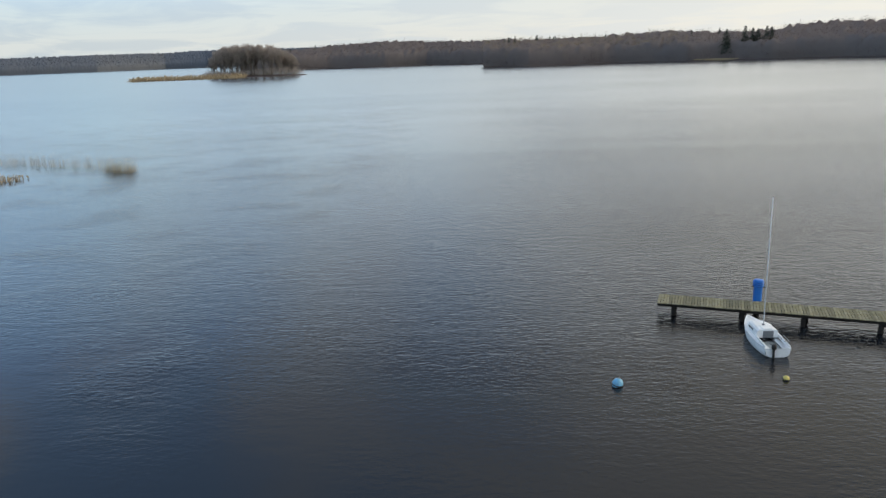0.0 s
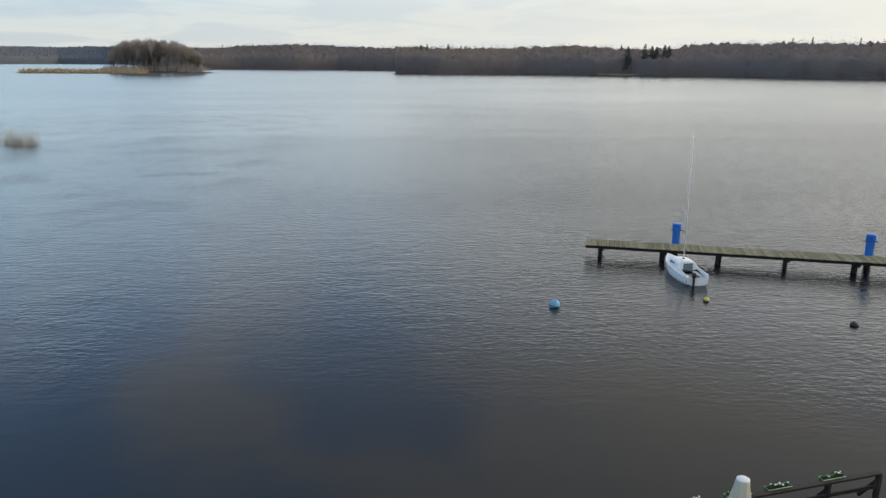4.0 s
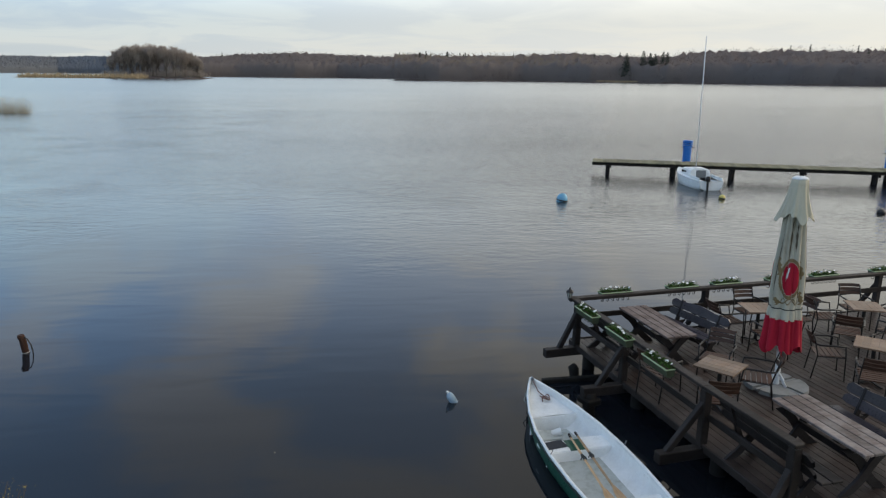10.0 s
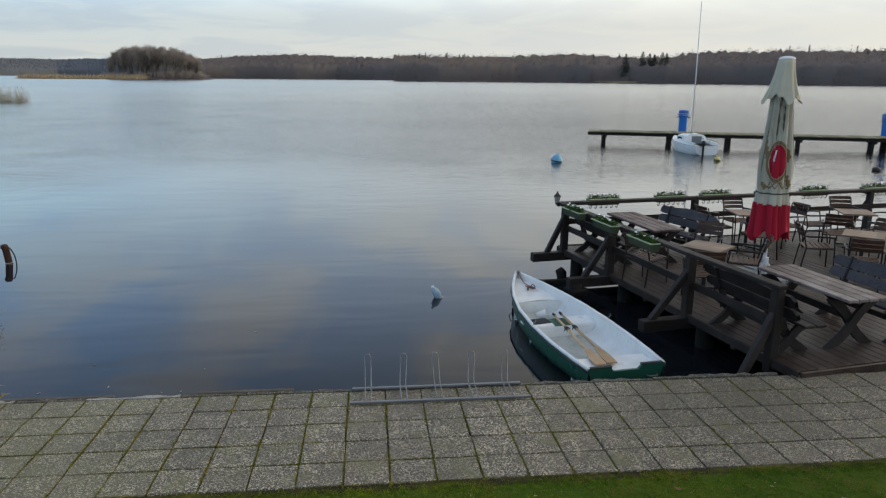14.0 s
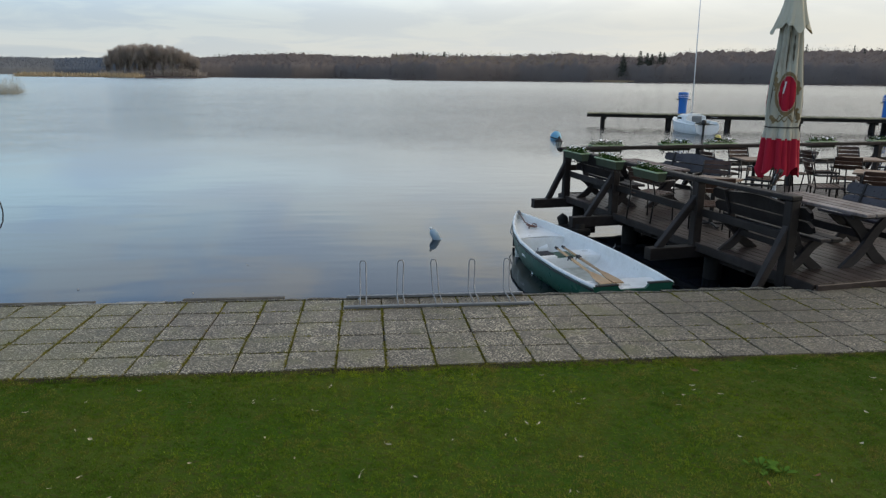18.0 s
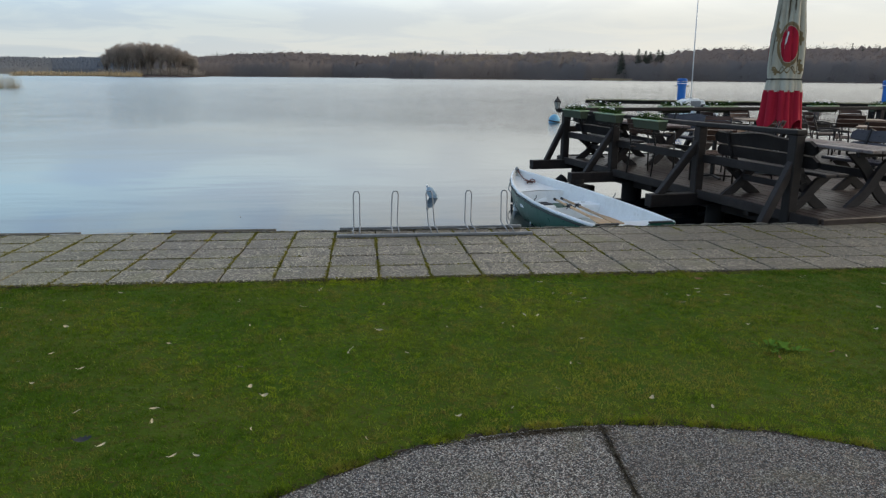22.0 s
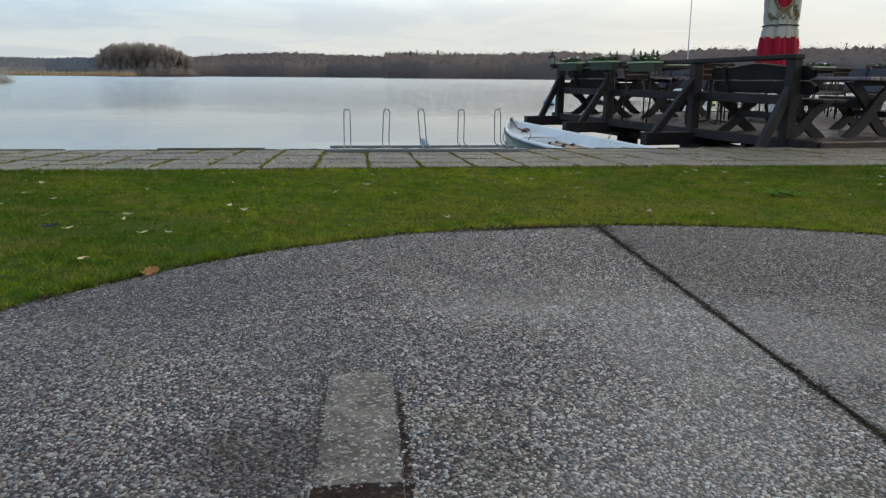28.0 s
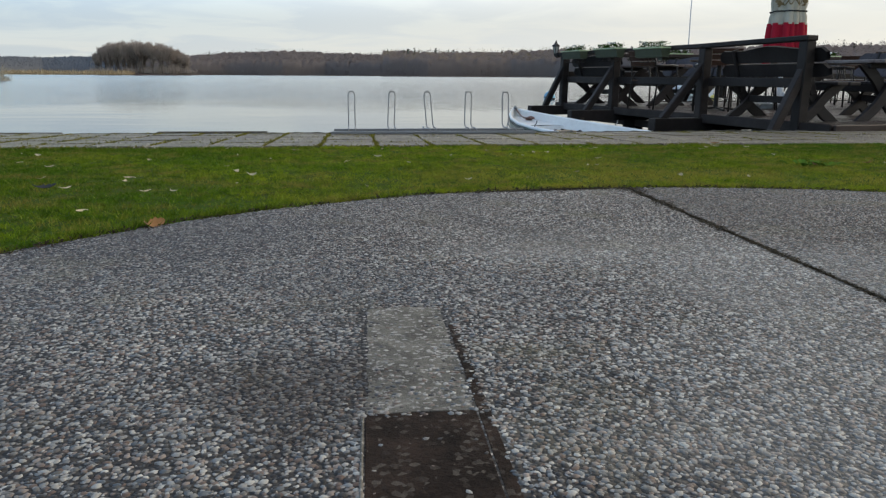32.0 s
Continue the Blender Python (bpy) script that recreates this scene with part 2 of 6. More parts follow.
M["green_gel"] = plain("green_gel", (0.015, 0.088, 0.056), 0.3, 0.0, 0.25, (0.05, 0.08, 0.06), 3)
M["blue_plastic"] = plain("blue_plastic", (0.02, 0.15, 0.51), 0.38, 0.0, 0.25, (0.10, 0.14, 0.22), 4)
M["pale_blue"] = plain("pale_blue", (0.16, 0.40, 0.58), 0.35, 0.0, 0.3, (0.14, 0.18, 0.18), 8)
M["yellow_plastic"] = plain("yellow_plastic", (0.62, 0.50, 0.14), 0.45, 0.0, 0.4, (0.2, 0.18, 0.08), 8)
M["dark_plastic"] = plain("dark_plastic", (0.03, 0.03, 0.03), 0.5, 0.0, 0.3, (0.07, 0.065, 0.05), 8)
M["planter_green"] = plain("planter_green", (0.050, 0.062, 0.036), 0.5, 0.0, 0.4, (0.09, 0.10, 0.06), 9)
M["planter_rim"] = plain("planter_rim", (0.36, 0.45, 0.27), 0.5, 0.0, 0.3, (0.2, 0.2, 0.14), 9)
M["soil"] = plain("soil", (0.035, 0.025, 0.018), 0.95, 0.0, 0.5, (0.06, 0.045, 0.03), 30, 0.6)
M["base_concrete"] = plain("base_concrete", (0.25, 0.25, 0.24), 0.85, 0.0, 0.6, (0.17, 0.165, 0.15), 7, 0.4)
M["bottle"] = plain("bottle_plastic", (0.32, 0.43, 0.52), 0.2, 0.0, 0.35, (0.22, 0.26, 0.28), 9)
M["rust"] = plain("rust", (0.06, 0.030, 0.020), 0.85, 0.3, 0.6, (0.05, 0.03, 0.02), 14, 0.5)
M["dark_mat"] = plain("dark_mat", (0.035, 0.038, 0.045), 0.95, 0.0, 0.4, (0.08, 0.08, 0.075), 30, 0.5)
M["rope"] = plain("rope", (0.22, 0.12, 0.10), 0.9, 0.0, 0.4, (0.12, 0.10, 0.09), 60, 0.6)
M["pale_rope"] = plain("pale_rope", (0.40, 0.39, 0.36), 0.9, 0.0, 0.4, (0.2, 0.19, 0.16), 60, 0.6)
M["petal"] = plain("petal", (0.78, 0.78, 0.76), 0.6, 0.0, 0.1, (0.5, 0.5, 0.3), 10)
M["gold_print"] = plain("gold_print", (0.19, 0.135, 0.065), 0.8, 0.0, 0.4, (0.18, 0.13, 0.07), 10)
M["white_print"] = plain("white_print", (0.72, 0.68, 0.64), 0.8, 0.0, 0.2, (0.5, 0.4, 0.35), 10)
M["dark_window"] = plain("dark_window", (0.03, 0.035, 0.04), 0.12, 0.0, 0.2, (0.08, 0.08, 0.08), 6)
M["grey_window"] = plain("grey_window", (0.16, 0.17, 0.175), 0.25, 0.0, 0.3, (0.1, 0.1, 0.1), 6)
M["lantern_glass"] = plain("lantern_glass", (0.35, 0.36, 0.33), 0.15, 0.0, 0.3, (0.2, 0.2, 0.18), 10)


def cloth(name, col, stain):
    m = Mat(name, 0.9)
    v = m.coords((1, 1, 0.25))
    big = m.noise(3.0, 5, 0.65, v, 0.6)
    weave = m.noise(160, 2, 0.5, m.coords())
    c = m.mix(m.span(big, 0.45, 0.72, 0, 0.75), col, stain)
    m.colour(m.vary(c, weave, 0.12))
    m.bump(weave, 0.2, 0.001).bump(m.noise(7, 4, 0.6, v), 0.4, 0.02)
    return m.m


M["canvas"] = cloth("canvas", (0.45, 0.42, 0.335), (0.20, 0.175, 0.125))
M["canvas_cap"] = cloth("canvas_cap", (0.52, 0.48, 0.37), (0.33, 0.30, 0.22))
# dark brown for painted pleat shade and the stain along it
M["shade_stain"] = cloth("shade_stain", (0.10, 0.08, 0.05), (0.05, 0.04, 0.025))
M["red_cloth"] = cloth("red_cloth", (0.36, 0.010, 0.028), (0.20, 0.007, 0.018))


def foliage(name, a, b, c, scale=0.08, rough=0.75, contrast=0.3, thin=False):
    """Leaves and twigs, by island and by place."""
    m = Mat(name, rough, spec=0.0)
    r = m.random(True)
    n = m.noise(scale, 2, 0.5, m.coords((1, 1, 0.3), True))
    col = m.mix(m.span(n, 0.38, 0.62), a, b)
    col = m.mix(m.span(r, 0.55, 1.0, 0, 0.8), col, c)
    m.colour(m.vary(col, r, contrast))
    if thin:
        through_light = m.node("ShaderNodeBsdfTranslucent")
        m.put(through_light.inputs[0], col)
        both = m.node("ShaderNodeMixShader")
        both.inputs[0].default_value = 0.35
        m.link(m.b.outputs[0], both.inputs[1])
        m.link(through_light.outputs[0], both.inputs[2])
        m.link(both.outputs[0], m.t.nodes["Material Output"].inputs[0])
    return m.m


M["bare_wood"] = foliage("bare_wood", (0.200, 0.166, 0.166), (0.225, 0.184, 0.175), (0.200, 0.175, 0.157), 0.02, 0.75, 0.15, True)
M["island_wood"] = foliage("island_wood", (0.42, 0.36, 0.32), (0.38, 0.33, 0.30), (0.43, 0.38, 0.29), 0.04, 0.75, 0.2, True)
M["spring_wood"] = foliage("spring_wood", (0.30, 0.25, 0.18), (0.31, 0.245, 0.19), (0.28, 0.26, 0.145), 0.03, 0.75, 0.15, True)
# the haze of distance is put into this blue-grey colour
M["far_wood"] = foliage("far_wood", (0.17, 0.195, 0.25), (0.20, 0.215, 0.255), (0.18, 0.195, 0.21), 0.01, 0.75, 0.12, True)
M["spruce"] = foliage("spruce", (0.075, 0.088, 0.072), (0.09, 0.098, 0.078), (0.065, 0.075, 0.065), 0.05)
M["trunk"] = foliage("trunk", (0.22, 0.185, 0.155), (0.16, 0.135, 0.115), (0.28, 0.25, 0.22), 0.1)
M["reed"] = foliage("reed", (0.46, 0.36, 0.23), (0.42, 0.33, 0.21), (0.50, 0.41, 0.27), 0.1, 0.75, 0.15, True)
M["moss"] = foliage("moss", (0.15, 0.145, 0.030), (0.24, 0.215, 0.042), (0.05, 0.048, 0.022), 3.0, 0.95)


def make_grass():
    """Short blades: fresh, yellowish and thin brown reaches of the same lawn."""
    m = Mat("grass", 0.9, spec=0.0)
    r, v = m.random(True), m.coords((1, 1, 1), True)
    c = m.mix(m.span(m.noise(1.3, 4, 0.6, v), 0.36, 0.64), (0.125, 0.215, 0.012), (0.270, 0.325, 0.022))
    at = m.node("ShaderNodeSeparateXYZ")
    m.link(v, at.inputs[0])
    lawn_side = m.math("ADD", at.outputs[0], m.span(m.noise(0.7, 3, 0.6, v), 0.3, 0.7, -1.3, 1.3))
    c = m.mix(m.span(lawn_side, 1.9, -0.2, 0, 0.80), c, (0.056, 0.116, 0.010))            # deeper green to both sides, a lens's dimmer edges put into the colour too
    c = m.mix(m.span(lawn_side, 3.5, 5.4, 0, 0.88), c, (0.048, 0.100, 0.011))
    c = m.mix(m.span(m.noise(4.0, 3, 0.6, v), 0.50, 0.64, 0, 0.7), c, (0.068, 0.160, 0.010))
    c = m.mix(m.span(m.noise(16, 4, 0.7, v), 0.48, 0.58, 0, 0.85), c, (0.042, 0.082, 0.009))
    c = m.mix(m.span(m.noise(5.0, 5, 0.72, m.coords((1, 1, 1), True, 0.7)), 0.50, 0.62, 0, 0.72), c, (0.255, 0.195, 0.055))
    near = m.node("ShaderNodeVectorMath")
    near.operation = "DISTANCE"
    m.link(v, near.inputs[0])
    near.inputs[1].default_value = (3.3, -4.5, 0.14)
    worn = m.math("MULTIPLY", m.span(near.outputs["Value"], 0.5, 1.9, 1.0, 0.0), m.span(m.noise(3.0, 4, 0.65, v), 0.40, 0.62))
    c = m.mix(m.math("MULTIPLY", worn, 0.75), c, (0.30, 0.255, 0.055))              # trodden where the path meets the circle
    c = m.mix(m.span(r, 0.88, 1.0, 0, 0.8), c, (0.26, 0.29, 0.06))
    m.colour(m.vary(c, r, 0.4))
    glow_through = m.node("ShaderNodeBsdfTranslucent")
    m.put(glow_through.inputs[0], c)
    both = m.node("ShaderNodeMixShader")
    both.inputs[0].default_value = 0.45
    m.link(m.b.outputs[0], both.inputs[1])
    m.link(glow_through.outputs[0], both.inputs[2])
    m.link(both.outputs[0], m.t.nodes["Material Output"].inputs[0])
    return m.m


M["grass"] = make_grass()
M["pansy_leaf"] = foliage("pansy_leaf", (0.028, 0.062, 0.015), (0.045, 0.09, 0.022), (0.07, 0.11, 0.03), 6, 0.5)
M["weed_leaf"] = foliage("weed_leaf", (0.090, 0.175, 0.026), (0.105, 0.190, 0.030), (0.065, 0.130, 0.022), 8, 0.6)
M["dry_leaf"] = foliage("dry_leaf", (0.30, 0.17, 0.08), (0.22, 0.13, 0.07), (0.40, 0.30, 0.18), 3, 0.7)
M["pale_leaf"] = foliage("pale_leaf", (0.52, 0.46, 0.32), (0.42, 0.36, 0.24), (0.60, 0.55, 0.42), 3, 0.7)
M["dry_reed"] = foliage("dry_reed", (0.50, 0.45, 0.34), (0.44, 0.39, 0.28), (0.56, 0.52, 0.42), 0.6, 0.75, 0.15, True)
M["twig"] = foliage("twig", (0.16, 0.11, 0.05), (0.22, 0.16, 0.06), (0.30, 0.26, 0.08), 4)


def make_water():
    m = Mat("lake_water", 0.04, spec=0.5)
    m.b.inputs["IOR"].default_value = 1.333
    place = m.coords((1, 1, 1), True)
    m.colour(m.mix(m.span(m.noise(0.02, 2, 0.5, place), 0.4, 0.6), (0.010, 0.013, 0.018), (0.015, 0.0145, 0.014)))
    pos = m.node("ShaderNodeSeparateXYZ")
    m.link(m.node("ShaderNodeNewGeometry").outputs["Position"], pos.inputs[0])
    along, off = pos.outputs[0], pos.outputs[1]
    wind = m.noise(0.016, 3, 0.5, m.coords((0.45, 1.3, 1), True, 0.12), 0.9)          # rippled and calm reaches
    gust = m.span(wind, 0.36, 0.64, 0.62, 1.0)
    wander = m.span(m.noise(0.05, 3, 0.55, place), 0.3, 0.7, -11, 11)
    lee = m.span(m.math("ADD", m.math("ADD", off, wander), m.math("MULTIPLY", along, 0.16)), 13.0, 33.0, 0.0, 1.0)   # sheltered by the quay
    fresh = m.math("MULTIPLY", m.span(m.noise(0.12, 2, 0.5, place), 0.50, 0.66), m.span(along, -4, -14, 0, 0.55))   # cat's-paws by the open left bank
    amp = m.math("ADD", m.math("MULTIPLY", gust, lee), fresh)
    ripple = m.noise(2.5, 3, 0.55, m.coords((0.95, 1.6, 1), True, 0.22), 0.3)
    chop = m.noise(1.05, 3, 0.6, m.coords((0.65, 1.7, 1), True, 0.15), 0.5)
    wave = m.noise(0.36, 2, 0.5, m.coords((0.6, 1.6, 1), True, 0.12), 0.4)
    swell = m.noise(0.8, 2, 0.5, m.coords((0.38, 1.3, 1), True, 0.12), 0.4)
    settle = m.math("MULTIPLY", m.span(off, 50, 260, 1.0, 0.22), m.span(along, 0, 22, 0.85, 1.75))   # the wind comes from the jetty side
    h = m.math("MULTIPLY", m.math("MULTIPLY", ripple, amp), m.math("MULTIPLY", settle, 0.037))
    h = m.math("ADD", h, m.math("MULTIPLY", m.math("MULTIPLY", chop, amp), m.math("MULTIPLY", settle, 0.028)))
    h = m.math("ADD", h, m.math("MULTIPLY", m.math("MULTIPLY", wave, amp), m.span(off, 40, 160, 0.0, 0.04)))
    h = m.math("ADD", h, m.math("MULTIPLY", m.math("MULTIPLY", swell, m.span(lee, 0, 1, 0.55, 1.0)), 0.012))
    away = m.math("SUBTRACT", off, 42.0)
    lean = m.math("ADD", m.math("SQRT", m.math("ADD", m.math("MULTIPLY", away, away), 400.0)), away)   # normals tilted to the quay so far water reflects sky above the woods
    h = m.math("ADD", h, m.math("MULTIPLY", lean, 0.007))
    # a second tilt added further out, keeping the woods out of the reflection
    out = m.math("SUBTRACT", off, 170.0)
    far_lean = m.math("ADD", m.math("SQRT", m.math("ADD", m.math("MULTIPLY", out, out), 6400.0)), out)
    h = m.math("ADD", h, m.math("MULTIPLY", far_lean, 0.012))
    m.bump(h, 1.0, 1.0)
    m.rough(m.math("ADD", m.math("ADD", m.span(amp, 0, 1, 0.0, 0.035), m.span(off, 6, 18, 0.012, 0.07)), m.span(off, 35, 260, 0, 0.07)))
    return m.m


M["water"] = make_water()


def make_slab():
    """Exposed grit: pale and dark stones of about 8 mm in a brown paste, with moss and wet stains."""
    m = Mat("paving_concrete", 0.62, spec=0.46)
    v = m.coords((1, 1, 1), True)
    grit = m.voronoi(82, v)
    one = m.node("ShaderNodeSeparateColor")
    m.link(m.voronoi(82, v, "Color"), one.inputs[0])
    big, mid = m.noise(0.7, 4, 0.6, v), m.noise(6, 4, 0.6, v)
    stone = m.mix(m.span(one.outputs[0], 0.32, 0.88), (0.026, 0.022, 0.017), (0.64, 0.56, 0.41))
    c = m.mix(m.span(grit, 0.46, 0.68), stone, (0.070, 0.060, 0.040))
    c = m.mix(m.span(mid, 0.46, 0.62, 0, 0.55), c, (0.072, 0.058, 0.044))
    c = m.mix(m.span(big, 0.42, 0.62, 0, 0.42), c, (0.105, 0.085, 0.060))
    c = m.mix(m.span(m.noise(2.1, 3, 0.6, v), 0.52, 0.70, 0, 0.6), c, (0.130, 0.122, 0.048))
    px = m.node("ShaderNodeSeparateXYZ")
    m.link(v, px.inputs[0])
    mottling = m.math("ADD", px.outputs[0], m.span(m.noise(0.55, 4, 0.6, v), 0.3, 0.7, -2.2, 2.2))
    c = m.mix(m.span(mottling, 1.4, -1.2, 0, 0.42), c, (0.165, 0.150, 0.066))          # a green-yellow film of algae away from the deck
    c = m.mix(m.span(mottling, 3.0, 6.2, 0, 0.5), c, (0.052, 0.047, 0.038))           # darker grey-brown towards the deck
    m.colour(m.vary(c, m.random(), 0.10))
    m.bump(grit, 0.7, 0.003).bump(mid, 0.4, 0.004)
    return m.m


M["slab"] = make_slab()


def make_joint():
    m = Mat("mossy_joint", 0.95, spec=0.0)
    v = m.coords((1, 1, 1), True)
    n, f = m.noise(2.2, 4, 0.6, v), m.noise(60, 3, 0.6, v)
    c = m.mix(m.span(n, 0.42, 0.62), (0.040, 0.034, 0.022), (0.085, 0.082, 0.020))
    m.colour(m.vary(c, f, 0.5))
    m.bump(f, 0.9, 0.006)
    return m.m


M["joint"] = make_joint()


def pad_tone(m, v, c):
    """Darker grey-blue on the far side from the joint, and a paler reach beside it."""
    at = m.node("ShaderNodeSeparateXYZ")
    m.link(v, at.inputs[0])
    across = m.math("ADD", at.outputs[0], m.span(m.noise(1.6, 4, 0.6, v), 0.3, 0.7, -0.45, 0.45))
    c = m.mix(m.span(across, 2.15, 1.35, 0, 0.42), c, (0.050, 0.056, 0.066))
    pale_reach = m.math("MULTIPLY", m.span(across, 2.0, 2.35), m.span(across, 2.95, 2.65))
    pale_reach = m.math("MULTIPLY", pale_reach, m.span(at.outputs[1], -5.35, -5.75))
    c = m.mix(m.math("MULTIPLY", pale_reach, 0.28), c, (0.36, 0.345, 0.315))
    wet = m.node("ShaderNodeVectorMath")
    wet.operation = "DISTANCE"
    m.link(v, wet.inputs[0])
    wet.inputs[1].default_value = (1.80, -6.42, 0.20)
    damp = m.math("ADD", wet.outputs["Value"], m.span(m.noise(14, 3, 0.6, v), 0.3, 0.7, -0.06, 0.06))
    return m.mix(m.span(damp, 0.16, 0.06, 0, 0.6), c, (0.036, 0.028, 0.024))        # a rusty damp stain by the socket


def make_aggregate(name, scale, pale):
    """Washed concrete: pebbles in a grey paste."""
    m = Mat(name, 0.85, spec=0.2)
    v = m.coords((1, 1, 1), True)
    d = m.voronoi(scale, v)
    tint = m.voronoi(scale, v, "Color")
    big, mid = m.noise(2.0, 4, 0.6, v), m.noise(5, 4, 0.6, v)
    one = m.node("ShaderNodeSeparateColor")
    m.link(tint, one.inputs[0])
    stone = m.mix(m.span(one.outputs[0], 0.38, 0.82), (0.034, 0.031, 0.030), (0.64 * pale, 0.60 * pale, 0.55 * pale))
    c = m.mix(m.span(d, 0.36, 0.55), stone, (0.045, 0.042, 0.040))
    c = m.mix(m.span(big, 0.46, 0.66, 0, 0.22), c, (0.062, 0.055, 0.052))
    c = m.mix(m.span(mid, 0.55, 0.72, 0, 0.25), c, (0.15, 0.14, 0.09))
    c = pad_tone(m, v, c)
    m.colour(c)
    m.bump(m.math("SUBTRACT", 1.0, d), 0.9, 0.006)
    return m.m


M["aggregate"] = make_aggregate("washed_concrete", 165, 0.8)
M["grey_aggregate"] = make_aggregate("grey_washed_concrete", 165, 0.52)


def make_pebble(name, pale):
    m = Mat(name, 0.6)
    r = m.random(True)
    v = m.coords((1, 1, 1), True)
    c = m.mix(m.span(r, 0.30, 1.0), (0.026, 0.025, 0.024), (0.72 * pale, 0.69 * pale, 0.62 * pale))
    tint = m.math("FRACT", m.math("MULTIPLY", r, 37.0))
    c = m.mix(m.span(tint, 0.72, 0.80, 0, 0.65), c, (0.22, 0.14, 0.10))
    c = m.mix(m.span(tint, 0.20, 0.12, 0, 0.6), c, (0.12, 0.155, 0.19))
    c = m.mix(m.span(m.noise(5, 4, 0.6, v), 0.56, 0.72, 0, 0.35), c, (0.20, 0.175, 0.09))
    c = m.mix(m.span(m.noise(2.0, 4, 0.6, v), 0.47, 0.65, 0, 0.28), c, (0.058, 0.053, 0.050))
    c = pad_tone(m, v, c)
    m.colour(m.vary(c, m.noise(300, 2, 0.5, v), 0.25))
    return m.m


M["pebble"] = make_pebble("pebble", 0.86)
M["grey_pebble"] = make_pebble("grey_pebble", 0.60)


def make_grit(name, dark, light, speck, scale, bump):
    """Fine-grained dirty filling: specks, blotches and a rough face."""
    m = Mat(name, 0.92, spec=0.1)
    v = m.coords((1, 1, 1), True)
    one = m.node("ShaderNodeSeparateColor")
    m.link(m.voronoi(scale, v, "Color"), one.inputs[0])
    c = m.mix(m.span(m.noise(26, 5, 0.65, v), 0.36, 0.64), dark, light)
    c = m.mix(m.span(m.noise(9, 4, 0.6, v), 0.5, 0.68, 0, 0.6), c, tuple(x * 0.45 for x in dark))
    c = m.mix(m.span(one.outputs[0], 0.78, 0.95, 0, 0.8), c, speck)
    m.colour(m.vary(c, m.noise(240, 3, 0.7, v), 0.35))
    m.bump(m.noise(180, 4, 0.7, v), 0.9, 0.004)
    return m.m


M["mortar"] = make_grit("mortar", (0.115, 0.108, 0.094), (0.205, 0.192, 0.165), (0.42, 0.40, 0.37), 210, 0.9)
M["coping"] = make_grit("coping_concrete", (0.050, 0.046, 0.036), (0.13, 0.12, 0.10), (0.30, 0.29, 0.26), 120, 0.9)
M["joint_earth"] = make_grit("joint_earth", (0.030, 0.024, 0.016), (0.085, 0.066, 0.042), (0.14, 0.13, 0.10), 170, 0.9)
M["wet_rust"] = make_grit("wet_rust", (0.018, 0.013, 0.010), (0.042, 0.028, 0.021), (0.10, 0.085, 0.07), 170, 0.9)


def make_ground(name, a, b, c, scale):
    m = Mat(name, 0.95, spec=0.05)
    v = m.coords((1, 1, 1), True)
    n, f = m.noise(scale, 4, 0.6, v), m.noise(scale * 30, 3, 0.7, v)
    col = m.mix(m.span(n, 0.4, 0.6), a, b)
    col = m.mix(m.span(f, 0.5, 0.7), col, c)
    m.colour(col)
    m.bump(f, 0.8, 0.02)
    return m.m


M["lawn"] = make_ground("lawn_turf", (0.040, 0.082, 0.007), (0.058, 0.090, 0.010), (0.066, 0.056, 0.020), 1.2)
M["forest_floor"] = make_ground("forest_floor", (0.11, 0.088, 0.085), (0.125, 0.10, 0.09), (0.09, 0.072, 0.07), 0.03)
# ground under the far left woods, tinted with the same painted haze
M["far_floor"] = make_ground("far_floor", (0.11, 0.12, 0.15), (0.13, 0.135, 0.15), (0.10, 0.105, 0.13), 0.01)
M["quay"] = make_ground("quay_concrete", (0.20, 0.19, 0.165), (0.13, 0.125, 0.10), (0.09, 0.085, 0.065), 2.0)
M["chipped"] = make_ground("chipped_concrete", (0.46, 0.45, 0.42), (0.30, 0.29, 0.26), (0.14, 0.135, 0.10), 3.0)


# ---- helpers for building ----
def mesh_of(name, verts, faces, mat, smooth=False):
    me = bpy.data.meshes.new(name)
    me.from_pydata(verts, [], faces)
    me.update()
    if mat is not None:
        me.materials.append(mat)
    if smooth:
        me.shade_smooth()
    return me


def part(name, bm, mat, parent=None, label="", smooth=False):
    """Links a bmesh, or a mesh, as one object, under parent if there is one."""
    if isinstance(bm, bpy.types.Mesh):
        me = bm
    else:
        bmesh.ops.recalc_face_normals(bm, faces=bm.faces)
        me = bpy.data.meshes.new(name)
        bm.to_mesh(me)
        bm.free()
        if mat is not None:
            me.materials.append(mat)
        if smooth:
            me.shade_smooth()
    ob = new(name, me)
    if parent is not None:
        ob.parent = parent
    if label:
        tagged(ob, label)
    return ob


def thing(name, m, label, category, group="", kind=""):
    """An Empty that carries a thing's parts."""
    ob = new(name)
    ob.empty_display_size = 0.1
    ob.matrix_world = m
    return tagged(ob, label, category, group, kind)


def rot_to(d):
    """The turn that brings x to the way d, with z as far up as it can be."""
    x = Vector(d).normalized()
    z = Vector((0, 0, 1)) if abs(x.z) < 0.95 else Vector((0, 1, 0))
    y = z.cross(x).normalized()
    z = x.cross(y)
    return Matrix((x, y, z)).transposed()


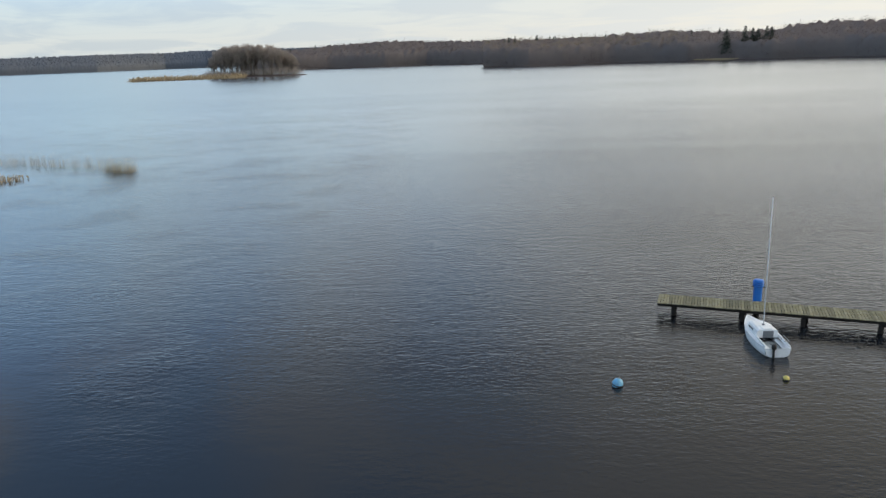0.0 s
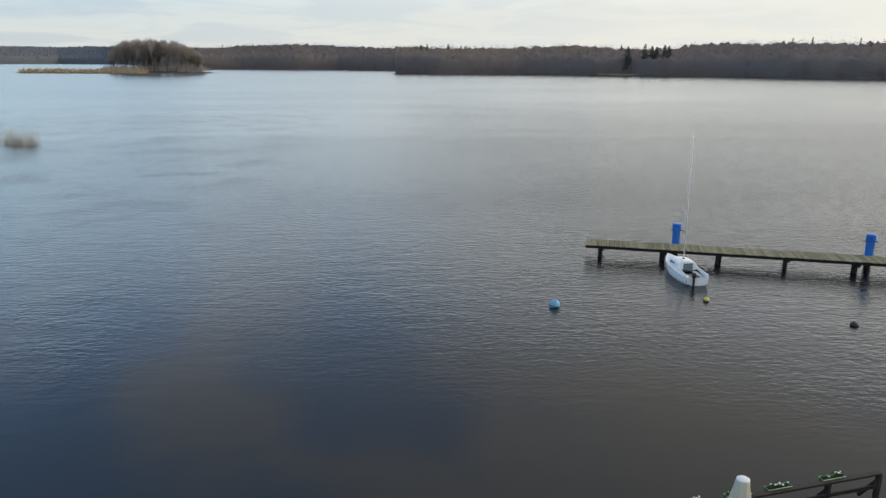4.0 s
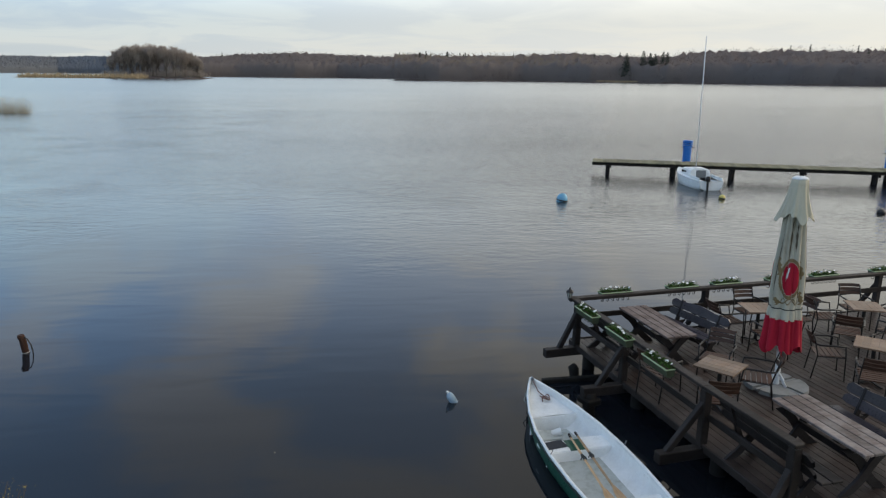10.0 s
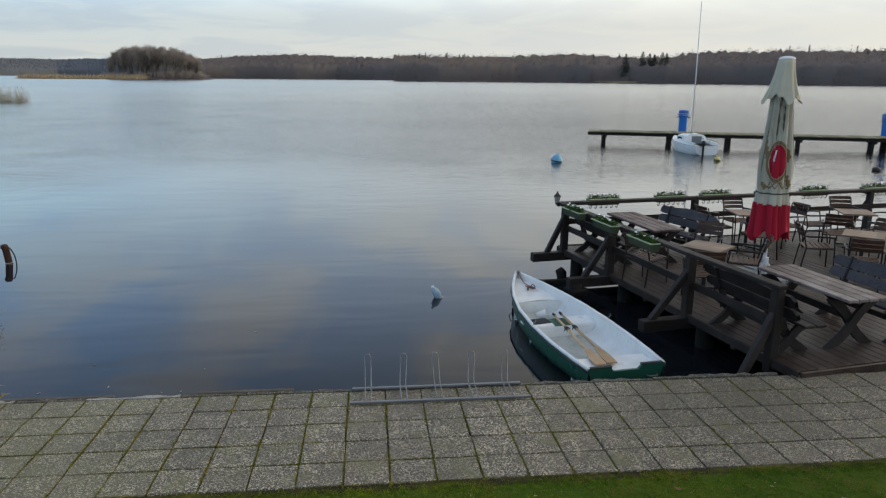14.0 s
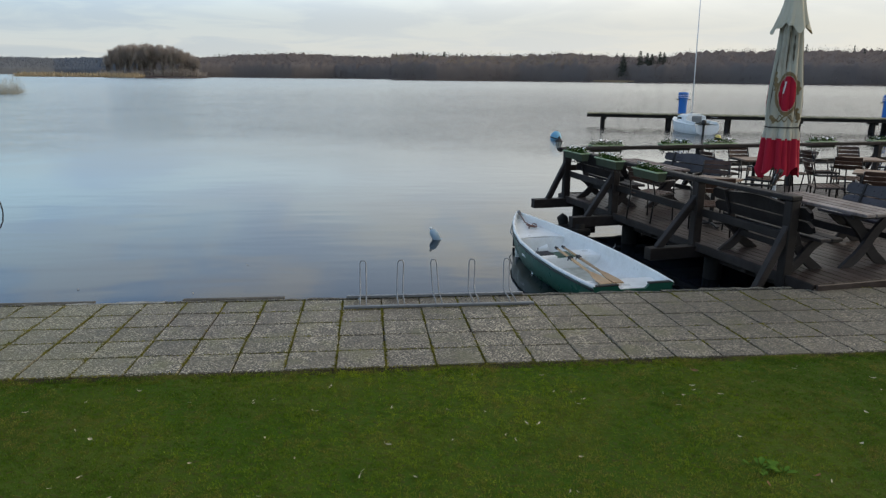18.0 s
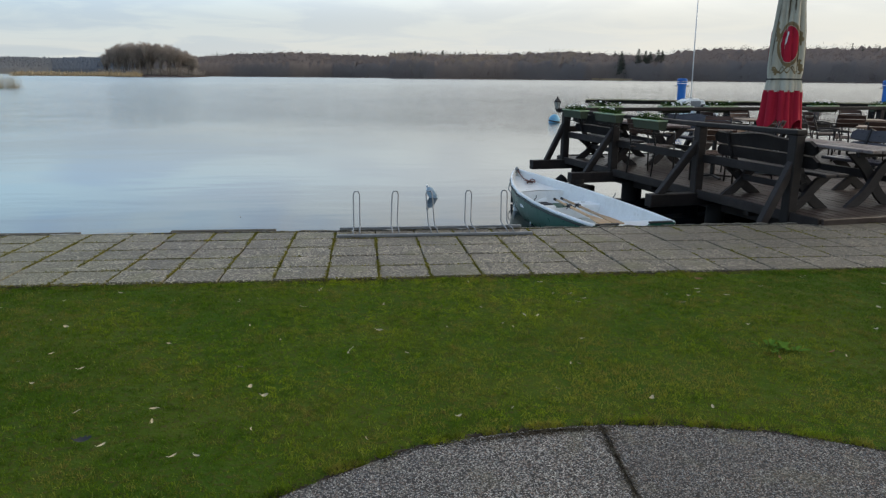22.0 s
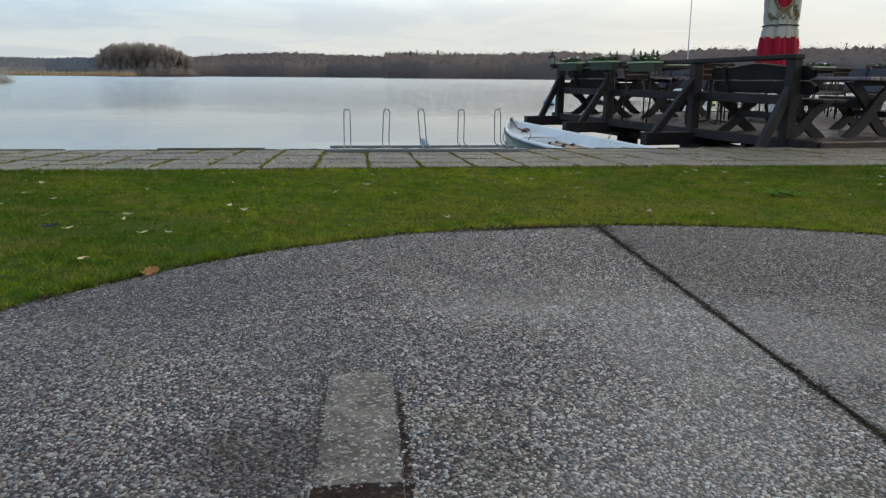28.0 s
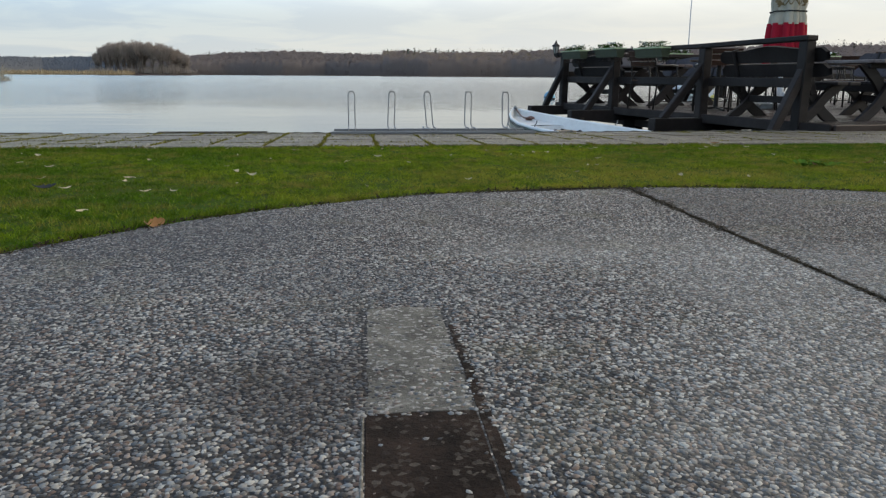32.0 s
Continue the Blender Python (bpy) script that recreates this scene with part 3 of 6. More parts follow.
def add_box(bm, c, s, r=None, bevel=0.0):
    """A box of size s round c, turned by r, with chamfered edges."""
    out = bmesh.ops.create_cube(bm, size=1.0)
    vs = out["verts"]
    for v in vs:
        v.co = Vector((v.co.x * s[0], v.co.y * s[1], v.co.z * s[2]))
    if bevel:
        edges = list({e for v in vs for e in v.link_edges})
        made = bmesh.ops.bevel(bm, geom=edges, offset=bevel, segments=1, affect="EDGES")
        vs = list({v for f in made["faces"] for v in f.verts} | {v for v in vs if v.is_valid})
    for v in vs:
        v.co = (r @ v.co if r is not None else v.co) + Vector(c)
    return vs


def box(c, s, r=None, bevel=0.006):
    bm = bmesh.new()
    add_box(bm, c, s, r, bevel)
    return bm


def beam(a, b, w, h, bevel=0.008, bm=None):
    """A square timber from a to b, w wide and h high."""
    a, b = Vector(a), Vector(b)
    bm = bm or bmesh.new()
    add_box(bm, (a + b) / 2, ((b - a).length, w, h), rot_to(b - a), bevel)
    return bm


def tube(points, r, sides=8, closed=False, bm=None, caps=True):
    """A round rod along points; r: one radius, or one for each point."""
    bm = bm or bmesh.new()
    pts = [Vector(p) for p in points]
    rad = r if isinstance(r, (list, tuple)) else [r] * len(pts)
    rings, n = [], len(pts)
    side = None
    for i, p in enumerate(pts):
        d = (pts[(i + 1) % n] if (closed or i < n - 1) else p) - (pts[i - 1] if (closed or i > 0) else p)
        d.normalize()
        if side is None:
            side = d.orthogonal().normalized()
        side = (side - d * side.dot(d))
        side = side.normalized() if side.length > 1e-6 else d.orthogonal().normalized()
        other = d.cross(side)
        rings.append([bm.verts.new(p + (side * math.cos(2 * math.pi * k / sides) + other * math.sin(2 * math.pi * k / sides)) * rad[i]) for k in range(sides)])
    for i in range(n if closed else n - 1):
        a, b = rings[i], rings[(i + 1) % n]
        for k in range(sides):
            bm.faces.new((a[k], a[(k + 1) % sides], b[(k + 1) % sides], b[k]))
    if caps and not closed:
        bm.faces.new(rings[0][::-1])
        bm.faces.new(rings[-1])
    return bm


def spin(profile, sides=24, bm=None, centre=(0, 0, 0), fold=0.0, folds=8, lean=(0, 0)):
    """A turned body from rows of radius and height; fold: depth of upright folds."""
    bm = bm or bmesh.new()
    rings = []
    z0 = profile[0][1]
    for r, z in profile:
        ring = []
        for k in range(sides):
            a = 2 * math.pi * k / sides
            f = 1 + fold * math.cos(folds * a) * (1 if r > 0.02 else 0)
            ring.append(bm.verts.new((centre[0] + r * f * math.cos(a) + lean[0] * (z - z0), centre[1] + r * f * math.sin(a) + lean[1] * (z - z0), centre[2] + z)))
        rings.append(ring)
    for a, b in zip(rings, rings[1:]):
        for k in range(sides):
            bm.faces.new((a[k], a[(k + 1) % sides], b[(k + 1) % sides], b[k]))
    bm.faces.new(rings[0][::-1])
    bm.faces.new(rings[-1])
    return bm


def loft(rows, bm=None, close_ends=False):
    bm = bm or bmesh.new()
    made = [[bm.verts.new(p) for p in row] for row in rows]
    for a, b in zip(made, made[1:]):
        for k in range(len(a) - 1):
            bm.faces.new((a[k], a[k + 1], b[k + 1], b[k]))
    if close_ends:
        bm.faces.new(made[0])
        bm.faces.new(made[-1][::-1])
    return bm


def tri_soup(name, p, u, v, mat, quads=False):
    """Many loose triangles in one mesh: corners p, p + u, p + v (arrays n x 3)."""
    n = len(p)
    co = np.stack([p, p + u, p + v], 1).reshape(-1, 3) if not quads else np.stack([p, p + u, p + u + v, p + v], 1).reshape(-1, 3)
    k = 4 if quads else 3
    me = bpy.data.meshes.new(name)
    me.vertices.add(n * k)
    me.loops.add(n * k)
    me.polygons.add(n)
    me.vertices.foreach_set("co", co.astype(np.float32).ravel())
    me.loops.foreach_set("vertex_index", np.arange(n * k, dtype=np.int32))
    me.polygons.foreach_set("loop_start", np.arange(0, n * k, k, dtype=np.int32))
    me.polygons.foreach_set("loop_total", np.full(n, k, dtype=np.int32))
    me.update(calc_edges=True)
    me.materials.append(mat)
    return me


rng = np.random.default_rng(7)


def ground_z(y):
    """The bank rises gently from the quay to the washed-concrete circle."""
    return 0.033 * (-0.4 - y) if y > -12 else 0.38


# ---- lake and land ----
def grid_sheet(name, xs, ys, z, mat):
    verts = [(x, y, z(x, y)) for y in ys for x in xs]
    n = len(xs)
    faces = [(j * n + i, j * n + i + 1, (j + 1) * n + i + 1, (j + 1) * n + i) for j in range(len(ys) - 1) for i in range(n - 1)]
    return mesh_of(name, verts, faces, mat)


tagged(new("water", grid_sheet("water", [-4600, -300, -40, 0, 40, 300, 4600], [-1.2, 30, 200, 1000, 4700], lambda x, y: WATER_Z, M["water"])),
       "grey-blue rippled lake water reflecting an overcast sky", "water", kind="structure")
PAD_C, PAD_A, PAD_B = (2.8, -6.55), 1.93, 1.92                    # centre and half axes of the concrete circle
tagged(new("ground", grid_sheet("ground", [-900, -60, -12, -6, -3, 0, 3, 6, 9, 12, 60, 900],
                                [-900, -60, -12, -10, -8, -6, -4, -2.1], lambda x, y: ground_z(y) - 0.012, M["lawn"])),
       "gently sloping lawn of short green grass with brown patches", "lawn", kind="structure")

# ---- the quay and its coping ----
quay = tagged(new("quay_wall", mesh_of("quay_wall", [], [], None)), "weathered grey concrete quay wall along the water", "quay wall", kind="structure")
bmq = bmesh.new()
add_box(bmq, (0, -0.98, -0.80), (120, 2.12, 1.5), None, 0.02)
add_box(bmq, (14.6, 0.85, -0.80), (14, 1.5, 1.48), Matrix.Rotation(radians(10.5), 3, "Z"), 0.02)
bmq.to_mesh(quay.data)
bmq.free()
quay.data.materials.append(M["quay"])


def rough_block(lx, ly, lz, seed):
    """A broken stretch of coping: a box with uneven edges."""
    rnd = random.Random(seed)
    n = max(4, int(lx / 0.07))
    rows = []
    for i in range(n + 1):
        x = -lx / 2 + lx * i / n
        f, b, t = ly / 2 + rnd.uniform(-0.04, 0.012), -ly / 2, lz + rnd.uniform(-0.006, 0.002)
        rows.append([(x, b, -0.05), (x, b, t), (x, f - 0.03, t + rnd.uniform(-0.007, 0.001)), (x, f, t - 0.03 + rnd.uniform(-0.02, 0.0)), (x, f, -0.09), (x, b, -0.05)])
    return loft(rows, None, False)


x = -9.0
k = 0
while x < 6.6:
    length = random.uniform(0.5, 1.3)
    white = k in (5, 6, 8) or random.random() < 0.18
    cop = part("coping_stone", rough_block(length - 0.015, 0.105, -0.002, k), M["chipped"] if white and x < 1.5 else M["coping"], quay)
    cop.location = (x + length / 2, 0.055 + (0.03 if x > 4.4 else 0), -0.004)
    x += length
    k += 1

part("edge_board", box((-1.52, 0.09, -0.016), (1.16, 0.05, 0.018), None, 0.006), M["edge_wood"], quay, "dark board along the quay edge")
bm = box((0.46, 0.09, -0.012), (1.05, 0.06, 0.022), None, 0.006)
part("edge_board", bm, M["edge_wood"], quay, "dark board along the quay edge")

# ---- promenade: square slabs in mossy joints ----
SLOPE = math.atan(0.033)
bed = tagged(new("pavement", grid_sheet("pavement", [-60, -5, 0, 5, 10, 60], [-2.13, -1.0, -0.4, 0.0], lambda x, y: ground_z(y) - 0.013, M["joint"])),
             "promenade of square exposed-grit concrete slabs with mossy joints", "pavement", kind="structure")


def slab_mesh(seed):
    bm = bmesh.new()
    add_box(bm, (0, 0, -0.025), (0.387, 0.390, 0.05), None, 0.006)
    rnd = random.Random(seed)
    for v in bm.verts:
        v.co += Vector((rnd.uniform(-0.004, 0.004), rnd.uniform(-0.004, 0.004), 0))
    bmesh.ops.recalc_face_normals(bm, faces=bm.faces)
    me = bpy.data.meshes.new("slab")
    bm.to_mesh(me)
    bm.free()
    me.materials.append(M["slab"])
    return me


slabs = [slab_mesh(s) for s in range(5)]


# ---- the washed-concrete circle ----
def pad_edge(a, grow=1.0):
    wob = 1 + 0.006 * math.sin(7 * a + 1) + 0.005 * math.sin(17 * a)
    return PAD_C[0] + PAD_A * grow * wob * math.cos(a), PAD_C[1] + PAD_B * grow * wob * math.sin(a)


def joint_x(y):
    """The joint between the two halves runs a little askew."""
    return 2.79 + 0.095 * (y + 5.33)


def pad_half(a0, a1, gap, flip):
    """One poured half of the circle between two angles, kept off the joint."""
    bm = bmesh.new()
    n = 48
    ring = [pad_edge(a0 + (a1 - a0) * i / n) for i in range(n + 1)]
    ring = [(max(px, joint_x(py) + gap) if flip else min(px, joint_x(py) - gap), py) for px, py in ring]
    top = [bm.verts.new((px, py, ground_z(py))) for px, py in ring]
    low = [bm.verts.new((px, py, ground_z(py) - 0.08)) for px, py in ring]
    bm.faces.new(top)
    for i in range(n + 1):
        j = (i + 1) % (n + 1)
        bm.faces.new((top[i], top[j], low[j], low[i]))
    bmesh.ops.triangulate(bm, faces=[f for f in bm.faces if len(f.verts) > 4])
    return bm


pad = thing("concrete_circle", pose(0, 0, 0), "round grey washed-concrete terrace with pebbles showing", "paving", kind="structure")
part("concrete_slab", pad_half(math.radians(84), math.radians(272), 0.0055, False), M["aggregate"], pad)
part("concrete_slab", pad_half(math.radians(-106), math.radians(94), 0.0055, True), M["grey_aggregate"], pad, "darker grey washed-concrete half")
part("joint_filler", beam((joint_x(-4.66), -4.66, ground_z(-4.66) - 0.0205), (joint_x(-8.4), -8.4, ground_z(-8.4) - 0.0205), 0.016, 0.03), M["joint_earth"], pad, "dark earth-filled joint")

# the socket in the circle, filled with mortar, with a brown bottom
sock = thing("ground_socket", pose(1.924, -6.3, ground_z(-6.3) - 0.0015, -math.degrees(SLOPE), 0, -1), "narrow mortar-filled slot with a rusty brown end", "socket")
bm = loft([[(-0.058 + random.uniform(-0.002, 0.002), -0.19 + 0.38 * i / 24, -0.01), (-0.056 + random.uniform(-0.002, 0.002), -0.19 + 0.38 * i / 24, 0.0018), (0, -0.19 + 0.38 * i / 24, 0.0024 + random.uniform(-0.0006, 0.0006)),
           (0.056 + random.uniform(-0.002, 0.002), -0.19 + 0.38 * i / 24, 0.0018), (0.058 + random.uniform(-0.002, 0.002), -0.19 + 0.38 * i / 24, -0.01)] for i in range(25)], None, True)
part("mortar_fill", bm, M["mortar"], sock)
part("rusty_plate", box((0, -0.36, 0.0), (0.116, 0.34, 0.004), None, 0.001), M["wet_rust"], sock, "dark brown wet rusty plate")
part("side_strip", box((0.066, -0.20, 0.0), (0.014, 0.60, 0.004), None, 0.001), M["wet_rust"], sock, "dark earthy gap")
part("side_strip", box((-0.0605, -0.35, 0.0), (0.003, 0.30, 0.007), None, 0.001), M["mortar"], sock, "thin pale edge")


# ---- woods ----
def crown_points(n, c, r, h, low, rag=0.15, lobes=0.28):
    """n points in an uneven egg round c."""
    d = rng.normal(size=(n, 3))
    d /= np.linalg.norm(d, axis=1)[:, None]
    lump = 1 + lobes * np.sin(d[:, 0] * 5 + c[0]) * np.cos(d[:, 2] * 4 + c[1]) + rag * rng.normal(size=n)
    q = d * (rng.random(n) ** 0.4 * lump)[:, None]
    return np.array(c) + q * np.array([r, r, h])


def soup_arrays():
    return {"p": [], "u": [], "v": []}


def add_soup(store, p, size, flat=1.0, tall=1.0):
    n = len(p)
    u = rng.normal(size=(n, 3)) * size * np.array([1, flat, tall])
    v = rng.normal(size=(n, 3)) * size * np.array([1, flat, tall])
    store["p"].append(p), store["u"].append(u), store["v"].append(v)


def add_twigs(store, p, centre, length, width):
    """Thin twigs that point up and out from a crown's centre."""
    n = len(p)
    d = (p - np.array(centre)) * np.array([1, 1, 0.6]) + rng.normal(size=(n, 3)) * length * 0.5
    d /= np.linalg.norm(d, axis=1)[:, None] + 1e-6
    d[:, 2] = np.abs(d[:, 2]) + 0.5
    a = rng.uniform(0, 6.28, n)
    u = np.stack([np.cos(a), np.sin(a), 0.3 * rng.normal(size=n)], 1) * width
    store["p"].append(p), store["u"].append(u), store["v"].append(d * (length * (0.5 + rng.random(n)))[:, None])


def add_stick(store, a, b, w):
    """Upright sticks as narrow triangles that face the lake; a, b: feet and tops."""
    n = len(a)
    u = np.zeros((n, 3))
    u[:, 0] = w
    store["p"].append(a - u / 2), store["u"].append(u), store["v"].append(b - a + u / 2)
    side = np.zeros((n, 3))
    side[:, 1] = w
    store["p"].append(a - side / 2), store["u"].append(side), store["v"].append(b - a + side / 2)


def make_soup(name, store, mat, parent=None):
    me = tri_soup(name, np.concatenate(store["p"]), np.concatenate(store["u"]), np.concatenate(store["v"]), mat)
    return part(name, me, None, parent)


def shore(name, label, line, mats, rows, tree, spacing, ground_mat, sprig=0.55, seed=3, twigs=70, size=0.023):
    """A wooded shore. line: x, y, top height of points along the waterline; the trees stand in rows on a rising bank."""
    rnd = np.random.default_rng(seed)
    head = thing(name, pose(0, 0, 0), label, "woods", kind="stuff")
    verts, faces = [], []
    pts = np.array(line, float)
    seg = np.r_[0, np.cumsum(np.hypot(*np.diff(pts[:, :2], axis=0).T))]
    steps = np.arange(0, seg[-1], 12.0)
    px, py, top = (np.interp(steps, seg, pts[:, i]) for i in range(3))
    away = np.stack([px, py], 1) / np.hypot(px, py)[:, None]
    depth = rows * spacing * 1.1
    for i in range(len(steps)):
        hill = max(1.0, top[i] * (1 + depth / math.hypot(px[i], py[i])) - tree)
        for f, z in ((-0.05, WATER_Z - 0.4), (0.0, 0.3), (0.12, 1.6), (0.6, hill * 0.5), (1.0, hill * 0.82 + 1), (1.5, hill)):
            verts.append((px[i] + away[i, 0] * depth * f, py[i] + away[i, 1] * depth * f, z))
        if i:
            for k in range(5):
                faces.append(((i - 1) * 6 + k, i * 6 + k, i * 6 + k + 1, (i - 1) * 6 + k + 1))
    part("bank", mesh_of("bank", verts, faces, ground_mat), None, head)
    # the closed mass of crowns under the outer twigs: a lumpy sheet from the waterside edge up over the hill
    fine = np.arange(0, seg[-1], 3.5)
    cx, cy, ct = (np.interp(fine, seg, pts[:, i]) for i in range(3))
    cw = np.hypot(cx, cy)
    hills = np.maximum(1.0, ct * (1 + depth / cw) - tree)
    cols = [(0.0, 0.0), (0.0, 0.30), (0.004, 0.62), (0.03, 0.86)] + [(q, 1.0) for q in np.linspace(0.07, 1.0, 14)]
    sheet, quads = [], []
    for i in range(len(fine)):
        for f, up_part in cols:
            f2 = f + (rnd.uniform(-0.02, 0.02) if f > 0.02 else rnd.uniform(0, 0.012))
            z = max(0.4, hills[i] * 0.82 * f) + tree * up_part * (0.97 + rnd.normal() * 0.085) if up_part else 0.2
            sheet.append((cx[i] * (1 + depth * f2 / cw[i]), cy[i] * (1 + depth * f2 / cw[i]), z))
        if i:
            m0, m1, k0 = (i - 1) * len(cols), i * len(cols), len(cols)
            quads += [(m0 + k, m1 + k, m1 + k + 1, m0 + k + 1) for k in range(k0 - 1)]
    part("canopy", mesh_of("canopy", sheet, quads, mats[0], True), None, head)
    crowns, greens, trunks, dark = soup_arrays(), soup_arrays(), soup_arrays(), soup_arrays()
    for r in range(rows):
        s = np.arange(rnd.uniform(0, spacing), seg[-1], spacing)
        s = s + rnd.uniform(-0.4, 0.4, len(s)) * spacing
        for q in s:
            x0, y0, t0 = (float(np.interp(q, seg, pts[:, i])) for i in range(3))
            f = (r + 0.5 + rnd.uniform(-0.3, 0.3)) / rows
            w = math.hypot(x0, y0)
            x1, y1 = x0 + x0 / w * depth * f, y0 + y0 / w * depth * f
            hill = max(1.0, t0 * (1 + depth / w) - tree)
            z0 = max(0.4, hill * 0.82 * f)
            h = tree * rnd.uniform(1.12, 1.36) * (0.82 if r == 0 else 1.0)
            wide = h * rnd.uniform(0.17, 0.27)
            zone = math.sin(q * 0.021) + math.sin(q * 0.0083 + 2)
            if rnd.random() < (0.03 if zone < 0.9 else 0.16) and r > rows * 0.55:
                hh = h * rnd.uniform(0.98, 1.10)
                for k in range(9):
                    lev = z0 + hh * (0.25 + 0.75 * k / 9)
                    p = crown_points(34, (x1, y1, lev), wide * 0.55 * (1 - k / 9) + 0.25, hh * 0.06, 0)
                    add_soup(dark, p, 0.5 + 0.9 * (1 - k / 9), 1, 0.8)
                continue
            store = greens if (rnd.random() < sprig and q < 260) else crowns
            c = (x1, y1, z0 + h * 0.64)
            add_soup(store, crown_points(twigs, c, wide, h * 0.33, 0, 0.10, 0.10), size * h, 1, 1.3)
            if r < 5:
                add_soup(crowns, crown_points(70, (x1, y1 - 1, z0 + h * 0.2), wide * 1.3, h * 0.26, 0), h * 0.04, 1, 1.6)
            if r < 3:
                n = 3
                foot = np.stack([x1 + rnd.uniform(-3, 3, n), np.full(n, y1) - 1.0, np.full(n, z0)], 1)
                add_stick(trunks, foot, foot + np.stack([rnd.uniform(-1, 1, n), np.zeros(n), np.full(n, h * 0.7)], 1), 0.45)
    for nm, st, mt in (("crown", crowns, mats[0]), ("budding_crown", greens, mats[1]), ("trunk", trunks, M["trunk"]), ("conifer", dark, M["spruce"])):
        if st["p"]:
            make_soup(nm, st, mt, head)
    return head


RIGHT_SHORE = [(36, 918, 33), (89, 890, 31), (134, 894, 31), (196, 905, 33), (244, 877, 36), (268, 850, 33), (308, 844, 30), (348, 812, 31),
               (368, 806, 36), (413, 779, 38), (449, 717, 37), (500, 680, 36), (600, 640, 36), (760, 560, 40), (900, 400, 40)]
MID_SHORE = [(-420, 1420, 38), (-295, 1380, 37), (-238, 1400, 45), (-133, 1370, 49), (-54, 1390, 46), (10, 1330, 42), (60, 1300, 40), (150, 1280, 38)]
LEFT_SHORE = [(-3000, 1300, 52), (-2500, 2300, 64), (-2100, 2900, 72), (-1560, 3150, 80), (-1400, 3500, 84), (-1200, 3500, 90), (-900, 3300, 84), (-500, 3000, 74)]
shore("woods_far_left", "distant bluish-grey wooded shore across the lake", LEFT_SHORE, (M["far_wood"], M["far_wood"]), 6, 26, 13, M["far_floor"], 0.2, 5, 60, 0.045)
shore("woods_middle", "brown leafless woods on the far shore with dark conifers", MID_SHORE, (M["bare_wood"], M["bare_wood"]), 13, 22, 9, M["forest_floor"], 0.2, 4, 150, 0.019)
shore("woods_right", "brown leafless wooded hill with a few budding trees and conifers", RIGHT_SHORE, (M["bare_wood"], M["spring_wood"]), 15, 20, 8, M["forest_floor"], 0.45, 3, 180, 0.018)

# five tall spruces that stand out of the right-hand woods
sp = soup_arrays()
for sx, sy, top in ((330, 842, 37), (338, 840, 34.5), (343, 838, 33.5), (352, 836, 36), (357, 835, 35), (311, 846, 34)):
    for k in range(16):
        f = k / 16
        p = crown_points(80, (sx, sy, 8 + (top - 8) * f), 8.5 * (1 - f) ** 0.9 + 0.4, 0.9, 0)
        add_soup(sp, p, 0.45 + 0.9 * (1 - f), 1, 0.7)
tagged(make_soup("spruces", sp, M["spruce"]), "dark pointed spruces standing above the leafless woods", "spruce", kind="stuff")

# the pale landing at the foot of the right-hand woods
part_bank = tagged(new("shore_strip", mesh_of("shore_strip", [], [], None)), "pale sandy strip at the foot of the woods", "shore", kind="structure")
bms = bmesh.new()
add_box(bms, (336, 832, 0.5), (124, 6, 2.2), Matrix.Rotation(-0.32, 3, "Z"), 0.2)
bms.to_mesh(part_bank.data)
bms.free()
part_bank.data.materials.append(M["reed"])

# ---- the island ----
isl = thing("island", pose(-236, 836, 0), "small wooded island with bare brown trees", "island", kind="structure")
verts = []
faces = []
N = 40
for j, (s, z) in enumerate(((1.0, WATER_Z - 0.3), (0.97, 0.1), (0.8, 0.9), (0.0, 1.6))):
    for i in range(N):
        a = 2 * math.pi * i / N
        w = 1 + 0.08 * math.sin(3 * a) + 0.05 * math.sin(7 * a)
        verts.append((62 * s * w * math.cos(a), 26 * s * w * math.sin(a), z))
for j in range(3):
    for i in range(N):
        faces.append((j * N + i, j * N + (i + 1) % N, (j + 1) * N + (i + 1) % N, (j + 1) * N + i))
part("bank", mesh_of("bank", verts, faces, M["forest_floor"]), None, isl)


